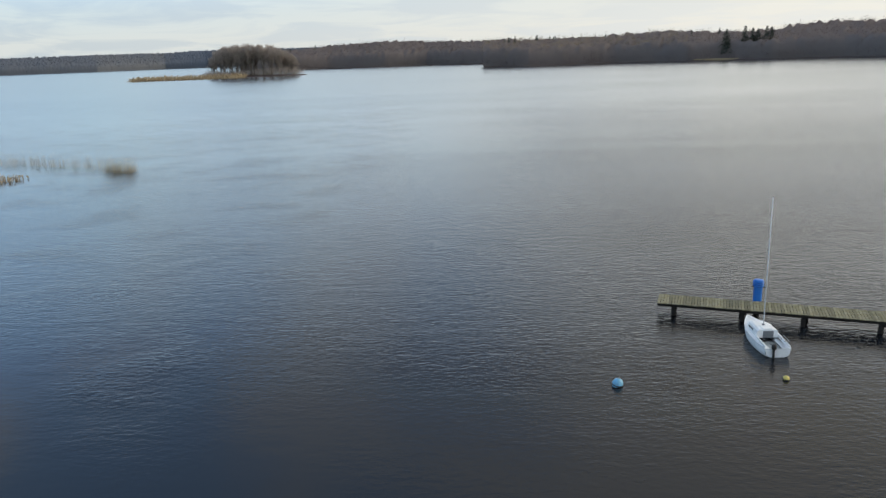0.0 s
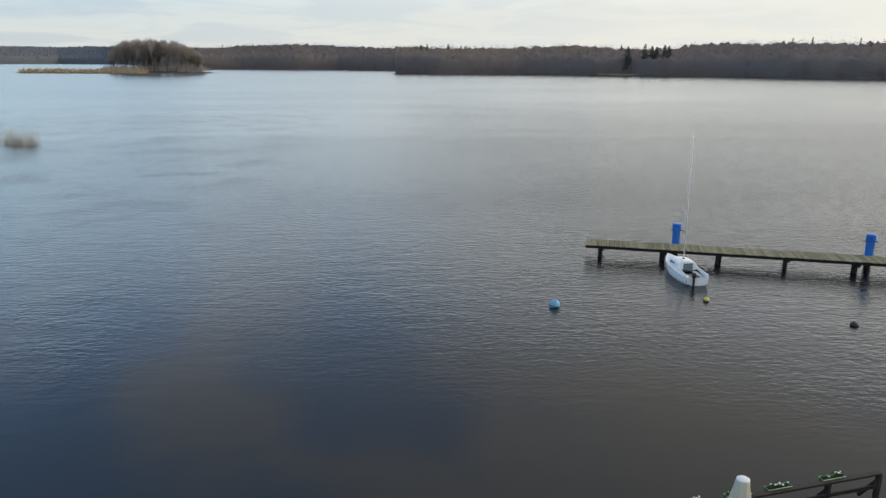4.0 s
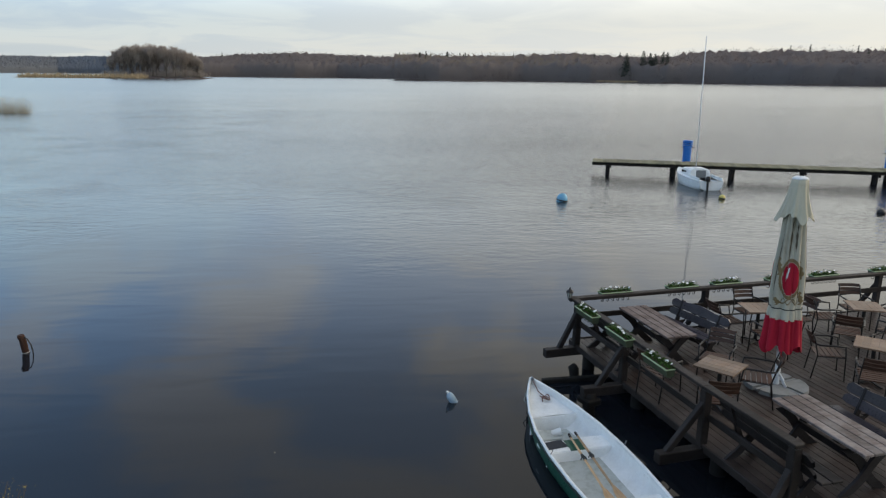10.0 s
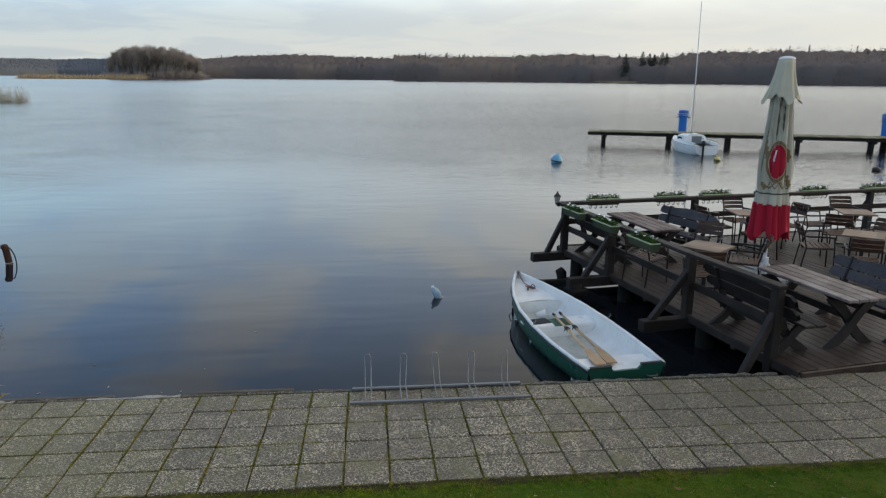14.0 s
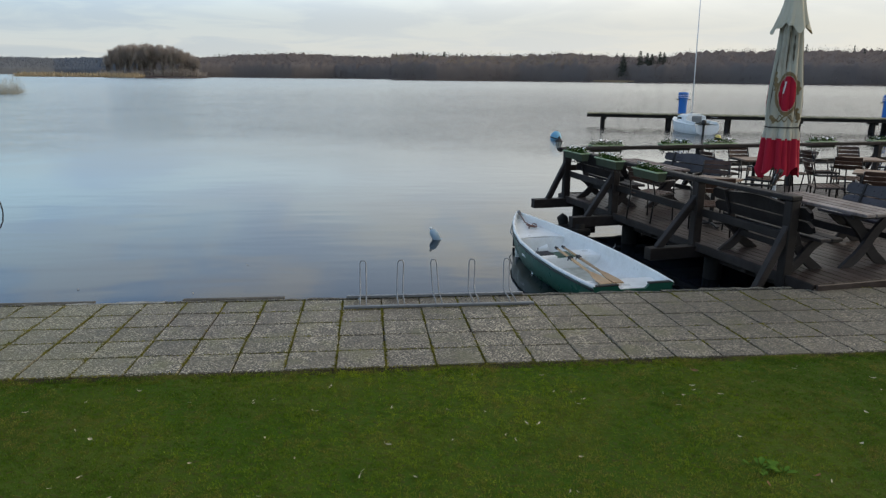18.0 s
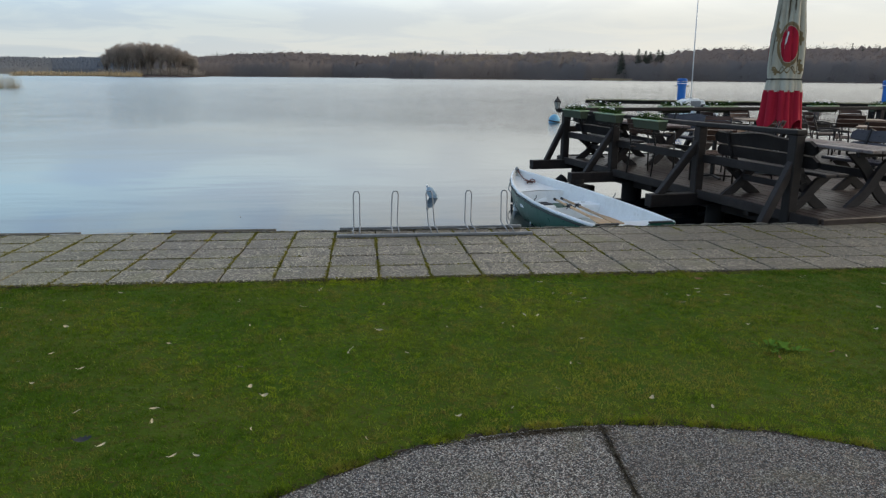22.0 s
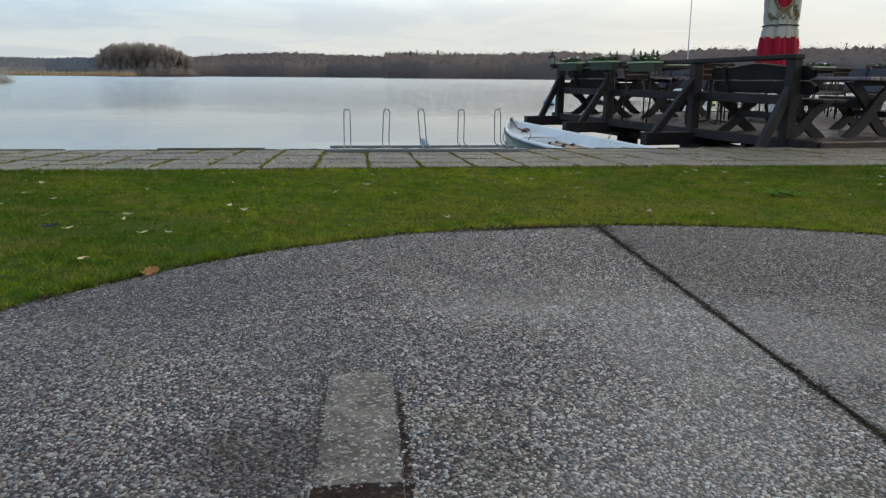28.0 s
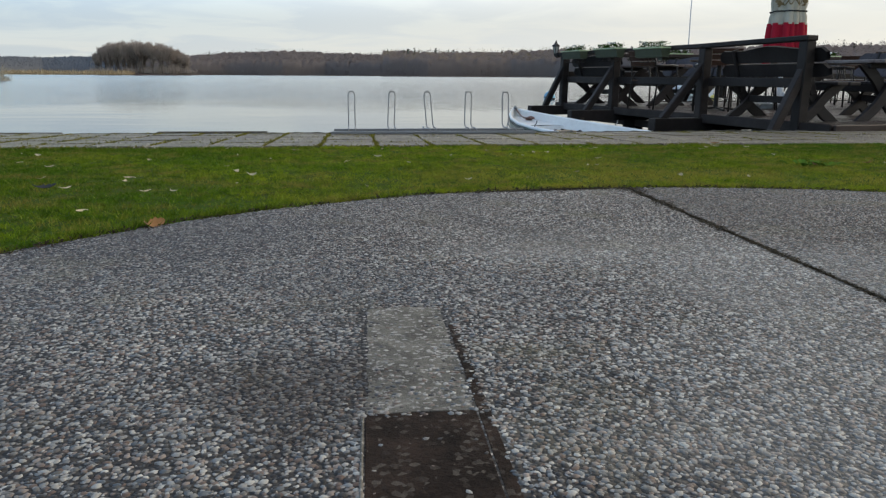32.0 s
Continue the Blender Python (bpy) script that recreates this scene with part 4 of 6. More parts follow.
def bare_tree(h, seed, mat_a, twigs=2700):
    """A leafless tree: a trunk that forks into rising limbs, branches, and fine twigs along them."""
    rnd = np.random.default_rng(seed)
    fork = h * rnd.uniform(0.14, 0.24)
    bm = tube([(0, 0, -0.5), (h * 0.008, 0, fork), (0, h * 0.01, h * 0.62), (0, 0, h * 0.9)], [h * 0.016, h * 0.013, h * 0.008, h * 0.002], 6)
    st = soup_arrays()
    limbs = 16
    for k in range(limbs):
        a = k * 2.4 + rnd.uniform(-0.4, 0.4)
        z = fork + h * rnd.uniform(0.0, 0.46)
        reach = h * rnd.uniform(0.07, 0.30)
        top = h * (0.98 - 0.36 * (reach / (h * 0.30)) ** 2) * rnd.uniform(0.9, 1.0)
        o = np.array([math.cos(a), math.sin(a), 0.0])
        p0, p1, p2 = np.array([0, 0, z]), o * reach * 0.55 + np.array([0, 0, z + (top - z) * 0.42]), o * reach + np.array([0, 0, top])
        tube([tuple(p0), tuple(p1), tuple(p2)], [h * 0.0075, h * 0.005, h * 0.0015], 5, False, bm)
        n = twigs // limbs
        f = 0.48 + 0.56 * rnd.random(n) ** 0.7
        along = np.where(f[:, None] < 0.5, p0 + (p1 - p0) * (f[:, None] * 2), p1 + (p2 - p1) * (f[:, None] * 2 - 1))
        p = along + rnd.normal(size=(n, 3)) * h * np.array([0.028, 0.028, 0.024])
        add_twigs(st, p, (0, 0, h * 0.25), h * 0.028, h * 0.0062)
    bmesh.ops.recalc_face_normals(bm, faces=bm.faces)
    trunk_me = bpy.data.meshes.new("trunk")
    bm.to_mesh(trunk_me)
    bm.free()
    trunk_me.materials.append(M["trunk"])
    crown_me = tri_soup("crown", np.concatenate(st["p"]), np.concatenate(st["u"]), np.concatenate(st["v"]), mat_a)
    return trunk_me, crown_me


tree_kinds = [bare_tree(h, s, M["island_wood"]) for s, h in ((1, 33), (2, 34), (4, 31), (5, 35), (7, 27), (3, 25))]
rt = random.Random(21)
for k in range(72):
    ix = rt.uniform(-1, 1)
    iy = rt.uniform(-0.8, 0.8) * math.sqrt(max(0.05, 1 - ix * ix))
    edge = abs(ix)
    kind = rt.choice([0, 1, 3, 2])
    grow = float(np.interp(ix, (-1, -0.8, -0.35, 0.2, 0.6, 1), (0.62, 0.92, 1.0, 1.0, 0.88, 0.55)))
    m = Matrix.Translation((-231 + ix * 49, 836 + iy * 24, 0.8)) @ Matrix.Rotation(rt.uniform(0, 6.28), 4, "Z") @ Matrix.Scale(grow * rt.uniform(0.92, 1.08), 4)
    tr = thing("island_tree", m, "leafless brown tree with fine bare twigs on the island", "tree", "trees on the island")
    part("trunk", tree_kinds[kind][0], None, tr)
    part("crown", tree_kinds[kind][1], None, tr)

low_growth = soup_arrays()
for k in range(110):
    bx = rt.uniform(-50, 58)
    bh = rt.uniform(2.0, 8.0) + (3.0 if bx > 20 else 0)
    add_soup(low_growth, crown_points(150, (bx, rt.uniform(-22, 8), 1.0 + bh * 0.5), rt.uniform(3, 6), bh * 0.6, 0), 0.45)
make_soup("undergrowth", low_growth, M["island_wood"], isl)

# reeds: a golden fringe by the island, and pale stands nearer by
def reeds(name, label, boxes, n, tall, w, mat):
    st = soup_arrays()
    for (x0, y0, x1, y1, deep) in boxes:
        f = rng.random(n)
        a = np.stack([x0 + (x1 - x0) * f, y0 + (y1 - y0) * f + rng.normal(size=n) * deep, np.full(n, WATER_Z - 0.1)], 1)
        h = tall * (0.45 + 0.6 * rng.random(n))
        b = a + np.stack([rng.normal(size=n) * tall * 0.08, rng.normal(size=n) * tall * 0.08, h], 1)
        add_stick(st, a, b, w)
        add_soup(st, b, w * 1.6, 1, 2.5)
    return tagged(make_soup(name, st, mat), label, "reeds", kind="stuff")


reeds("reed_fringe", "golden dry reed fringe on the water by the island", [(-352, 790, -232, 800, 9)], 5200, 1.9, 0.45, M["reed"])
reeds("reed_stand", "pale straw-coloured reeds standing in the lake", [(-47, 103, -52, 104, 0.8), (-53, 108, -75, 117, 1.6), (-75, 117, -95, 118, 1.8)], 420, 2.3, 0.028, M["dry_reed"])
reeds("reed_bank", "low tan reed bank in shallow water", [(-62, 98, -80, 97, 1.2)], 600, 0.7, 0.08, M["reed"])

# ---- jetty ----
JA = math.atan2(-5.86, 16.7)
JW, JL, JZ = 1.75, 30.0, 0.30
jetty = thing("jetty", pose(15.62, 36.45, 0, 0, 0, math.degrees(JA)), "long narrow jetty of mossy grey-green planks on dark piles", "jetty")
n_pl = int(JL / 0.165)
bm = box((0, 0, 0), (0.15, JW, 0.045), None, 0.006)
bmesh.ops.recalc_face_normals(bm, faces=bm.faces)
plank_me = bpy.data.meshes.new("plank")
bm.to_mesh(plank_me)
bm.free()
plank_me.materials.append(M["jetty_wood"])
rj = random.Random(4)
for i in range(n_pl):
    pl = part("plank", plank_me, None, jetty)
    pl.location = (0.08 + i * 0.165, rj.uniform(-0.02, 0.02), JZ - 0.022 + rj.uniform(-0.006, 0.006))
    pl.rotation_euler = (rj.uniform(-0.006, 0.006), 0, rj.uniform(-0.01, 0.01))
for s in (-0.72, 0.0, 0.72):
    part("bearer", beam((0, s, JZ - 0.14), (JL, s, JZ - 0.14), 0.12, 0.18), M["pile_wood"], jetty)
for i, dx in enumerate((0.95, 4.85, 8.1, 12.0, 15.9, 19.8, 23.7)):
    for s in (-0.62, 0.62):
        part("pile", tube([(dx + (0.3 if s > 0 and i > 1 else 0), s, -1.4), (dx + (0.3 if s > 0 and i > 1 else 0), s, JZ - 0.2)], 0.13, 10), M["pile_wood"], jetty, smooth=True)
    part("cross_beam", beam((dx + 0.15, -0.8, JZ - 0.30), (dx + 0.15, 0.8, JZ - 0.30), 0.13, 0.14), M["pile_wood"], jetty)


def mooring_pile(m, label):
    """A pile in a blue plastic sleeve with three collars and a bar through it; its foot at the lake bed."""
    b = thing("mooring_pile", m, label, "mooring pile", "blue mooring piles behind the jetty")
    part("timber", tube([(0, 0, -1.6), (0, 0, 0.2)], 0.20, 14), M["pile_wood"], b, "dark timber foot")
    part("sleeve", spin([(0.235, -0.2), (0.245, 0.0), (0.25, 0.95), (0.255, 1.0)], 24), M["blue_plastic"], b, "", True)
    for z in (0.98, 1.10, 1.22):
        part("collar", spin([(0.27, z), (0.315, z + 0.02), (0.315, z + 0.075), (0.27, z + 0.095)], 24), M["blue_plastic"], b, "", True)
    part("lid", spin([(0.27, 1.31), (0.29, 1.33), (0.28, 1.37), (0.1, 1.385)], 24), M["blue_plastic"], b, "", True)
    part("cross_bar", tube([(-0.43, 0, 0.93), (0.43, 0, 0.93)], 0.03, 8), M["dark_plastic"], b, "dark bar through the sleeve")
    return b


def on_jetty(d, s):
    return Vector((15.62 + d * math.cos(JA) - s * math.sin(JA), 36.45 + d * math.sin(JA) + s * math.cos(JA), JZ))


for d in (5.70, 17.1):
    p = on_jetty(d, 1.18) - Vector((0, 0, 0.10))
    mooring_pile(pose(p.x, p.y, p.z, 0, 0, math.degrees(JA)), "bright blue plastic-sleeved mooring pile with collars behind the jetty")


# ---- boats ----
def hull_rows(stations, n=9):
    """stations: y, half width at the sheer, sheer height, keel height, fullness. Returns rows from one gunwale round to the other."""
    rows = []
    for y, w, top, keel, full in stations:
        row = []
        for k in range(2 * n + 1):
            s = (k - n) / n
            a = abs(s)
            x = w * (1 - (1 - a) ** full)
            z = keel + (top - keel) * a ** 2.2
            row.append((math.copysign(x, s) if s else 0.0, y, z))
        rows.append(row)
    return rows


row_boat = thing("rowing_boat", pose(4.78, 2.72, WATER_Z, 0, 0, 8.2), "white and green fibreglass rowing boat moored at the quay", "rowing boat")
ST = [(-2.03, 0.54, 0.36, 0.0, 2.4), (-1.6, 0.585, 0.355, -0.06, 2.6), (-1.0, 0.62, 0.35, -0.10, 2.6), (-0.3, 0.62, 0.355, -0.12, 2.6), (0.4, 0.565, 0.37, -0.12, 2.4),
      (1.0, 0.445, 0.40, -0.10, 2.1), (1.5, 0.285, 0.44, -0.06, 1.8), (1.85, 0.13, 0.475, 0.02, 1.5), (2.06, 0.022, 0.50, 0.14, 1.2)]
part("outer_hull", loft(hull_rows(ST)), M["green_gel"], row_boat, "dark green outer hull", True)
IN = [(y + (0.03 if y < -1.9 else -0.02 if y > 1.9 else 0), max(0.004, w - 0.045), t - 0.004, max(kz + 0.07, 0.035), f) for y, w, t, kz, f in ST]
part("inner_hull", loft(hull_rows(IN)), M["white_gel"], row_boat, "white inner hull", True)
for s in (-1, 1):
    part("gunwale", tube([(s * max(0.0, w - 0.02), y, t + 0.004) for y, w, t, kz, f in ST], 0.026, 8), M["white_gel"], row_boat, "", True)
    part("rub_rail", tube([(s * (w + 0.006), y, t - 0.03) for y, w, t, kz, f in ST], 0.013, 6), M["dark_plastic"], row_boat, "dark rubber strake", True)
# transom, with a notch for a motor
bm = bmesh.new()
prof = [(-0.54, 0.37), (-0.22, 0.37), (-0.17, 0.31), (0.17, 0.31), (0.22, 0.37), (0.54, 0.37), (0.46, 0.14), (0.26, 0.03), (0.0, 0.0), (-0.26, 0.03), (-0.46, 0.14)]
a = [bm.verts.new((px, -2.035, pz)) for px, pz in prof]
b = [bm.verts.new((px, -1.995, pz)) for px, pz in prof]
bm.faces.new(a)
bm.faces.new(b[::-1])
for i in range(len(prof)):
    j = (i + 1) % len(prof)
    bm.faces.new((a[i], a[j], b[j], b[i]))
part("transom", bm, M["green_gel"], row_boat)
part("transom_cap", beam((-0.51, -2.015, 0.375), (-0.2, -2.015, 0.375), 0.05, 0.02, 0.005), M["dark_plastic"], row_boat)
part("transom_cap", beam((0.2, -2.015, 0.375), (0.51, -2.015, 0.375), 0.05, 0.02, 0.005), M["dark_plastic"], row_boat)
for s in (-0.36, 0.36):
    part("grab_handle", tube([(s - 0.07, -2.04, 0.22), (s - 0.06, -2.075, 0.22), (s + 0.06, -2.075, 0.22), (s + 0.07, -2.04, 0.22)], 0.009, 6), M["steel"], row_boat, "small chrome handle")
part("stern_bench", box((0, -1.75, 0.27), (1.04, 0.47, 0.05), None, 0.012), M["white_gel"], row_boat)
part("stern_locker", box((0, -1.515, 0.12), (1.02, 0.03, 0.28), None, 0.006), M["white_gel"], row_boat)
part("thwart", box((-0.36, 0.10, 0.22), (0.44, 0.34, 0.05), None, 0.012), M["white_gel"], row_boat)
part("thwart", box((0.36, 0.10, 0.22), (0.44, 0.34, 0.05), None, 0.012), M["white_gel"], row_boat)
part("thwart_middle", box((0, 0.10, 0.212), (0.30, 0.33, 0.04), None, 0.01), M["green_gel"], row_boat, "green middle seat")
part("thwart_front", box((0, -0.065, 0.10), (1.08, 0.03, 0.24), None, 0.005), M["white_gel"], row_boat)
part("bow_deck", loft([[(-w * 0.94, y, t - 0.10), (0, y, t - 0.085), (w * 0.94, y, t - 0.10)] for y, w, t in ((0.95, 0.45, 0.40), (1.4, 0.30, 0.43), (1.8, 0.135, 0.47), (1.98, 0.04, 0.49))]), M["white_gel"], row_boat, "", True)
part("bow_bulkhead", box((0, 0.95, 0.13), (0.84, 0.03, 0.34), None, 0.006), M["white_gel"], row_boat)
part("floor_board", box((0, -0.75, 0.05), (0.70, 1.35, 0.02), None, 0.006), M["grey_gel"], row_boat, "dirty grey floor")
part("floor_board", box((0, 0.6, 0.05), (0.60, 0.62, 0.02), None, 0.006), M["grey_gel"], row_boat, "dirty grey floor")
part("inner_step", box((-0.22, 0.62, 0.10), (0.36, 0.30, 0.10), None, 0.01), M["grey_gel"], row_boat)
part("stem_fitting", spin([(0.03, 0.0), (0.035, 0.03), (0.015, 0.06)], 10, None, (0, 1.98, 0.50)), M["steel"], row_boat)
for s in (-0.6, 0.6):
    part("rowlock", tube([(s, -0.35, 0.355), (s, -0.35, 0.40), (s + 0.025, -0.35, 0.43), (s + 0.025, -0.35, 0.46)], 0.008, 6), M["steel"], row_boat)


def in_boat(p):
    return Matrix(row_boat.matrix_world) @ Vector(p)


def oar(a, b, turn):
    d = Vector(b) - Vector(a)
    o = thing("oar", Matrix.Translation(a) @ rot_to(d).to_4x4() @ Matrix.Rotation(turn, 4, "X"), "varnished wooden oar lying in the rowing boat", "oar", "oars in the boat")
    L = d.length
    part("shaft", tube([(0, 0, 0), (L * 0.5, 0, 0), (L * 0.8, 0, 0)], [0.016, 0.020, 0.017], 8), M["oar_wood"], o)
    part("grip", tube([(-0.01, 0, 0), (0.12, 0, 0)], 0.020, 8), M["rail_wood"], o)
    part("collar", tube([(L * 0.30, 0, 0), (L * 0.37, 0, 0)], 0.024, 8), M["dark_plastic"], o, "black rubber collar")
    part("rowlock", tube([(L * 0.34, -0.045, -0.03), (L * 0.34, -0.03, 0.012), (L * 0.34, 0, 0.032), (L * 0.34, 0.03, 0.012), (L * 0.34, 0.045, -0.03)], 0.009, 6), M["black_metal"], o, "dark metal rowlock")
    bm = bmesh.new()
    loft([[(L * 0.72, -0.015, 0), (L * 0.72, 0.015, 0)], [(L * 0.80, -0.05, 0), (L * 0.80, 0.05, 0)], [(L * 0.92, -0.075, 0), (L * 0.92, 0.075, 0)], [(L, -0.07, 0), (L, 0.07, 0)]], bm)
    ext = bmesh.ops.extrude_face_region(bm, geom=bm.faces[:])
    for e in ext["geom"]:
        if isinstance(e, bmesh.types.BMVert):
            e.co.z += 0.014
    part("blade", bm, M["oar_wood"], o)
    return o


oar(in_boat((0.00, 0.34, 0.275)), in_boat((-0.27, -1.86, 0.335)), 0.05)
oar(in_boat((0.12, 0.36, 0.28)), in_boat((-0.10, -1.84, 0.335)), -0.04)
bail = thing("bailer", Matrix.Translation(in_boat((-0.17, 0.62, 0.155))) @ Matrix.Rotation(1.3, 4, "Y"), "white plastic bailer lying in the rowing boat", "bucket")
part("cup", spin([(0.055, 0), (0.07, 0.15), (0.075, 0.16), (0.068, 0.155), (0.052, 0.01)], 14), M["white_gel"], bail, "", True)
for (mx, my, mz), turn, (sx, sy) in (((-0.33, 0.12, 0.252), 6, (0.34, 0.22)), ((-0.16, 0.44, 0.067), -12, (0.30, 0.24))):
    mat_thing = thing("seat_mat", Matrix.Translation(in_boat((mx, my, mz))) @ Matrix.Rotation(radians(8.2 + turn), 4, "Z"), "dark worn foam mat lying in the rowing boat", "mat", "mats in the boat")
    part("pad", box((0, 0, 0), (sx, sy, 0.014), None, 0.006), M["dark_mat"], mat_thing)
rope = tagged(new("mooring_rope"), "coiled brown mooring rope on the bow of the rowing boat", "rope")
coil = [in_boat((0.02 + 0.07 * math.cos(t * 1.1) + 0.02 * t * 0.15, 1.46 + 0.09 * math.sin(t * 1.7), 0.358 + 0.004 * t)) for t in np.linspace(0, 14, 60)]
part("coil", tube([in_boat((0, 1.95, 0.50))] + [in_boat((0.01, 1.7, 0.40))] + coil, 0.009, 6), M["rope"], rope, "", True)
line = tagged(new("mooring_line"), "slack pale line hanging from the bow into the water", "rope")
part("strand", tube([in_boat((-0.03, 1.97, 0.47)), in_boat((-0.16, 1.85, 0.34)), in_boat((-0.22, 1.78, 0.22)), in_boat((-0.14, 1.72, 0.08)), in_boat((-0.2, 1.6, -0.06))], 0.009, 6), M["pale_rope"], line, "", True)
part("fender_chain", tube([in_boat((-0.10, 1.86, 0.40)), in_boat((-0.17, 1.72, 0.20)), in_boat((-0.22, 1.6, 0.02))], 0.018, 6), M["dark_plastic"], line, "", True)

# the small white sailing boat by the jetty
sail = thing("sailing_boat", pose(19.88, 31.15, WATER_Z - 0.06, 0, 0, -2) @ Matrix.Scale(0.9, 4), "small white cabin sailing boat moored at the jetty with bare mast", "sailing boat")
SS = [(-2.4, 0.72, 0.62, 0.0, 2.6), (-1.6, 0.82, 0.62, -0.15, 2.6), (-0.6, 0.88, 0.65, -0.2, 2.6), (0.4, 0.84, 0.69, -0.2, 2.3), (1.3, 0.62, 0.74, -0.15, 2.0), (2.0, 0.32, 0.79, -0.05, 1.7), (2.55, 0.03, 0.84, 0.2, 1.3)]
part("hull", loft(hull_rows(SS)), M["white_gel"], sail, "", True)
part("transom", loft([[(-0.72, -2.4, 0.62), (0.72, -2.4, 0.62)], [(-0.66, -2.41, 0.2), (0.66, -2.41, 0.2)], [(-0.3, -2.4, 0.02), (0.3, -2.4, 0.02)]]), M["white_gel"], sail)
for s in (-1, 1):
    part("side_deck", loft([[(s * w * 0.99, y, t + 0.005), (s * max(0.0, w - 0.25), y, t + 0.03)] for y, w, t, kz, f in SS]), M["white_gel"], sail, "", True)
    part("rub_rail", tube([(s * (w + 0.01), y, t) for y, w, t, kz, f in SS], 0.025, 6), M["white_gel"], sail, "", True)
part("cockpit_floor", box((0, -1.5, 0.30), (1.0, 1.75, 0.04), None, 0.01), M["grey_gel"], sail, "grey cockpit floor")
for s in (-0.52, 0.52):
    part("cockpit_seat", box((s, -1.5, 0.50), (0.30, 1.7, 0.05), None, 0.02), M["white_gel"], sail)
    part("coaming", beam((s * 1.35, -2.3, 0.70), (s * 1.3, -0.6, 0.76), 0.05, 0.16, 0.015), M["white_gel"], sail)
cab = [[(-0.66, -0.75, 0.62), (-0.60, -0.75, 1.04), (-0.46, -0.75, 1.13), (0.46, -0.75, 1.13), (0.60, -0.75, 1.04), (0.66, -0.75, 0.62)],
       [(-0.66, 0.3, 0.65), (-0.58, 0.3, 1.06), (-0.42, 0.3, 1.15), (0.42, 0.3, 1.15), (0.58, 0.3, 1.06), (0.66, 0.3, 0.65)],
       [(-0.54, 1.0, 0.70), (-0.45, 1.0, 0.99), (-0.30, 1.0, 1.06), (0.30, 1.0, 1.06), (0.45, 1.0, 0.99), (0.54, 1.0, 0.70)],
       [(-0.28, 1.65, 0.76), (-0.2, 1.6, 0.84), (-0.1, 1.6, 0.87), (0.1, 1.6, 0.87), (0.2, 1.6, 0.84), (0.28, 1.65, 0.76)]]
part("cabin", loft(cab, None, True), M["white_gel"], sail, "", False)
part("fore_deck", loft([[(-0.6, 1.2, 0.73), (0.6, 1.2, 0.73)], [(-0.3, 2.0, 0.79), (0.3, 2.0, 0.79)], [(-0.02, 2.52, 0.84), (0.02, 2.52, 0.84)]]), M["white_gel"], sail)
part("hatch", box((0.04, -0.77, 0.84), (0.62, 0.03, 0.44), None, 0.01), M["grey_window"], sail, "grey companionway hatch in a white frame")
part("sliding_hatch", box((0, -0.40, 1.16), (0.52, 0.6, 0.05), None, 0.015), M["white_gel"], sail)
for s in (-1, 1):
    part("cabin_window", box((s * 0.618, 0.25, 0.88), (0.02, 0.66, 0.17), Matrix.Rotation(s * 0.2, 3, "Y"), 0.005), M["dark_window"], sail, "dark cabin window")
part("mast", tube([(0, -0.05, 1.1), (0.02, 0.12, 4.9), (0.05, 0.30, 9.0)], [0.034, 0.032, 0.024], 10), M["white_metal"], sail, "", True)
part("mast_step", spin([(0.09, 0), (0.09, 0.05), (0.05, 0.08)], 12, None, (0, -0.05, 1.18)), M["steel"], sail)
part("stern_rail", tube([(-0.66, -1.7, 0.7), (-0.66, -1.9, 1.05), (-0.62, -2.32, 1.05), (-0.2, -2.36, 1.05)], 0.014, 6), M["steel"], sail)
part("stern_rail", tube([(0.66, -1.2, 0.7), (0.66, -1.4, 1.05), (0.62, -2.32, 1.05), (0.3, -2.36, 1.05)], 0.014, 6), M["steel"], sail)
motor = part("outboard_motor", spin([(0.10, 0.62), (0.14, 0.68), (0.14, 0.86), (0.09, 0.93)], 12, None, (-0.28, -2.52, 0)), M["black_metal"], sail, "black outboard motor", True)
part("motor_leg", beam((-0.28, -2.52, 0.62), (-0.28, -2.54, -0.02), 0.10, 0.13, 0.02), M["black_metal"], motor)
part("tiller", tube([(-0.28, -2.42, 0.78), (-0.3, -1.9, 0.74)], 0.018, 6), M["black_metal"], motor)


def buoy(p, r, mat, label, flat=0.9, cap=None):
    b = thing("mooring_buoy", pose(p[0], p[1], WATER_Z + r * 0.25, 8, 5, 20), label, "buoy")
    part("float", spin([(r * math.sin(a), r * flat * -math.cos(a)) for a in np.linspace(0.15, math.pi - 0.15, 12)], 18), mat, b, "", True)
    part("eye", tube([(r * 0.18 * math.cos(t), 0, r * flat + r * 0.14 * math.sin(t) + 0.02) for t in np.linspace(0, 6.28, 11)[:-1]], r * 0.05, 6, True), cap or M["steel"], b)
    part("band", spin([(r * 1.01, -0.03), (r * 1.03, 0.0), (r * 1.01, 0.03)], 18), M["dark_plastic"], b, "dark weedy waterline band")
    return b


buoy((10.9, 26.2), 0.27, M["pale_blue"], "bright blue mooring buoy floating on the lake", 1.15)
buoy((19.12, 26.4), 0.16, M["yellow_plastic"], "small yellow mooring buoy by the sailing boat", 1.1)
buoy((24.58, 22.3), 0.19, M["dark_plastic"], "dark algae-covered mooring buoy", 0.75)

# the bottle that floats on its tether, and the mooring post
bot = thing("floating_bottle", pose(3.14, 4.95, WATER_Z - 0.07, 0, -30, 0), "pale blue translucent plastic bottle floating as a marker", "bottle")
part("body", spin([(0.05, 0.0), (0.07, 0.02), (0.072, 0.06), (0.066, 0.08), (0.072, 0.10), (0.072, 0.20), (0.06, 0.25), (0.025, 0.29)], 16), M["bottle"], bot, "", True)
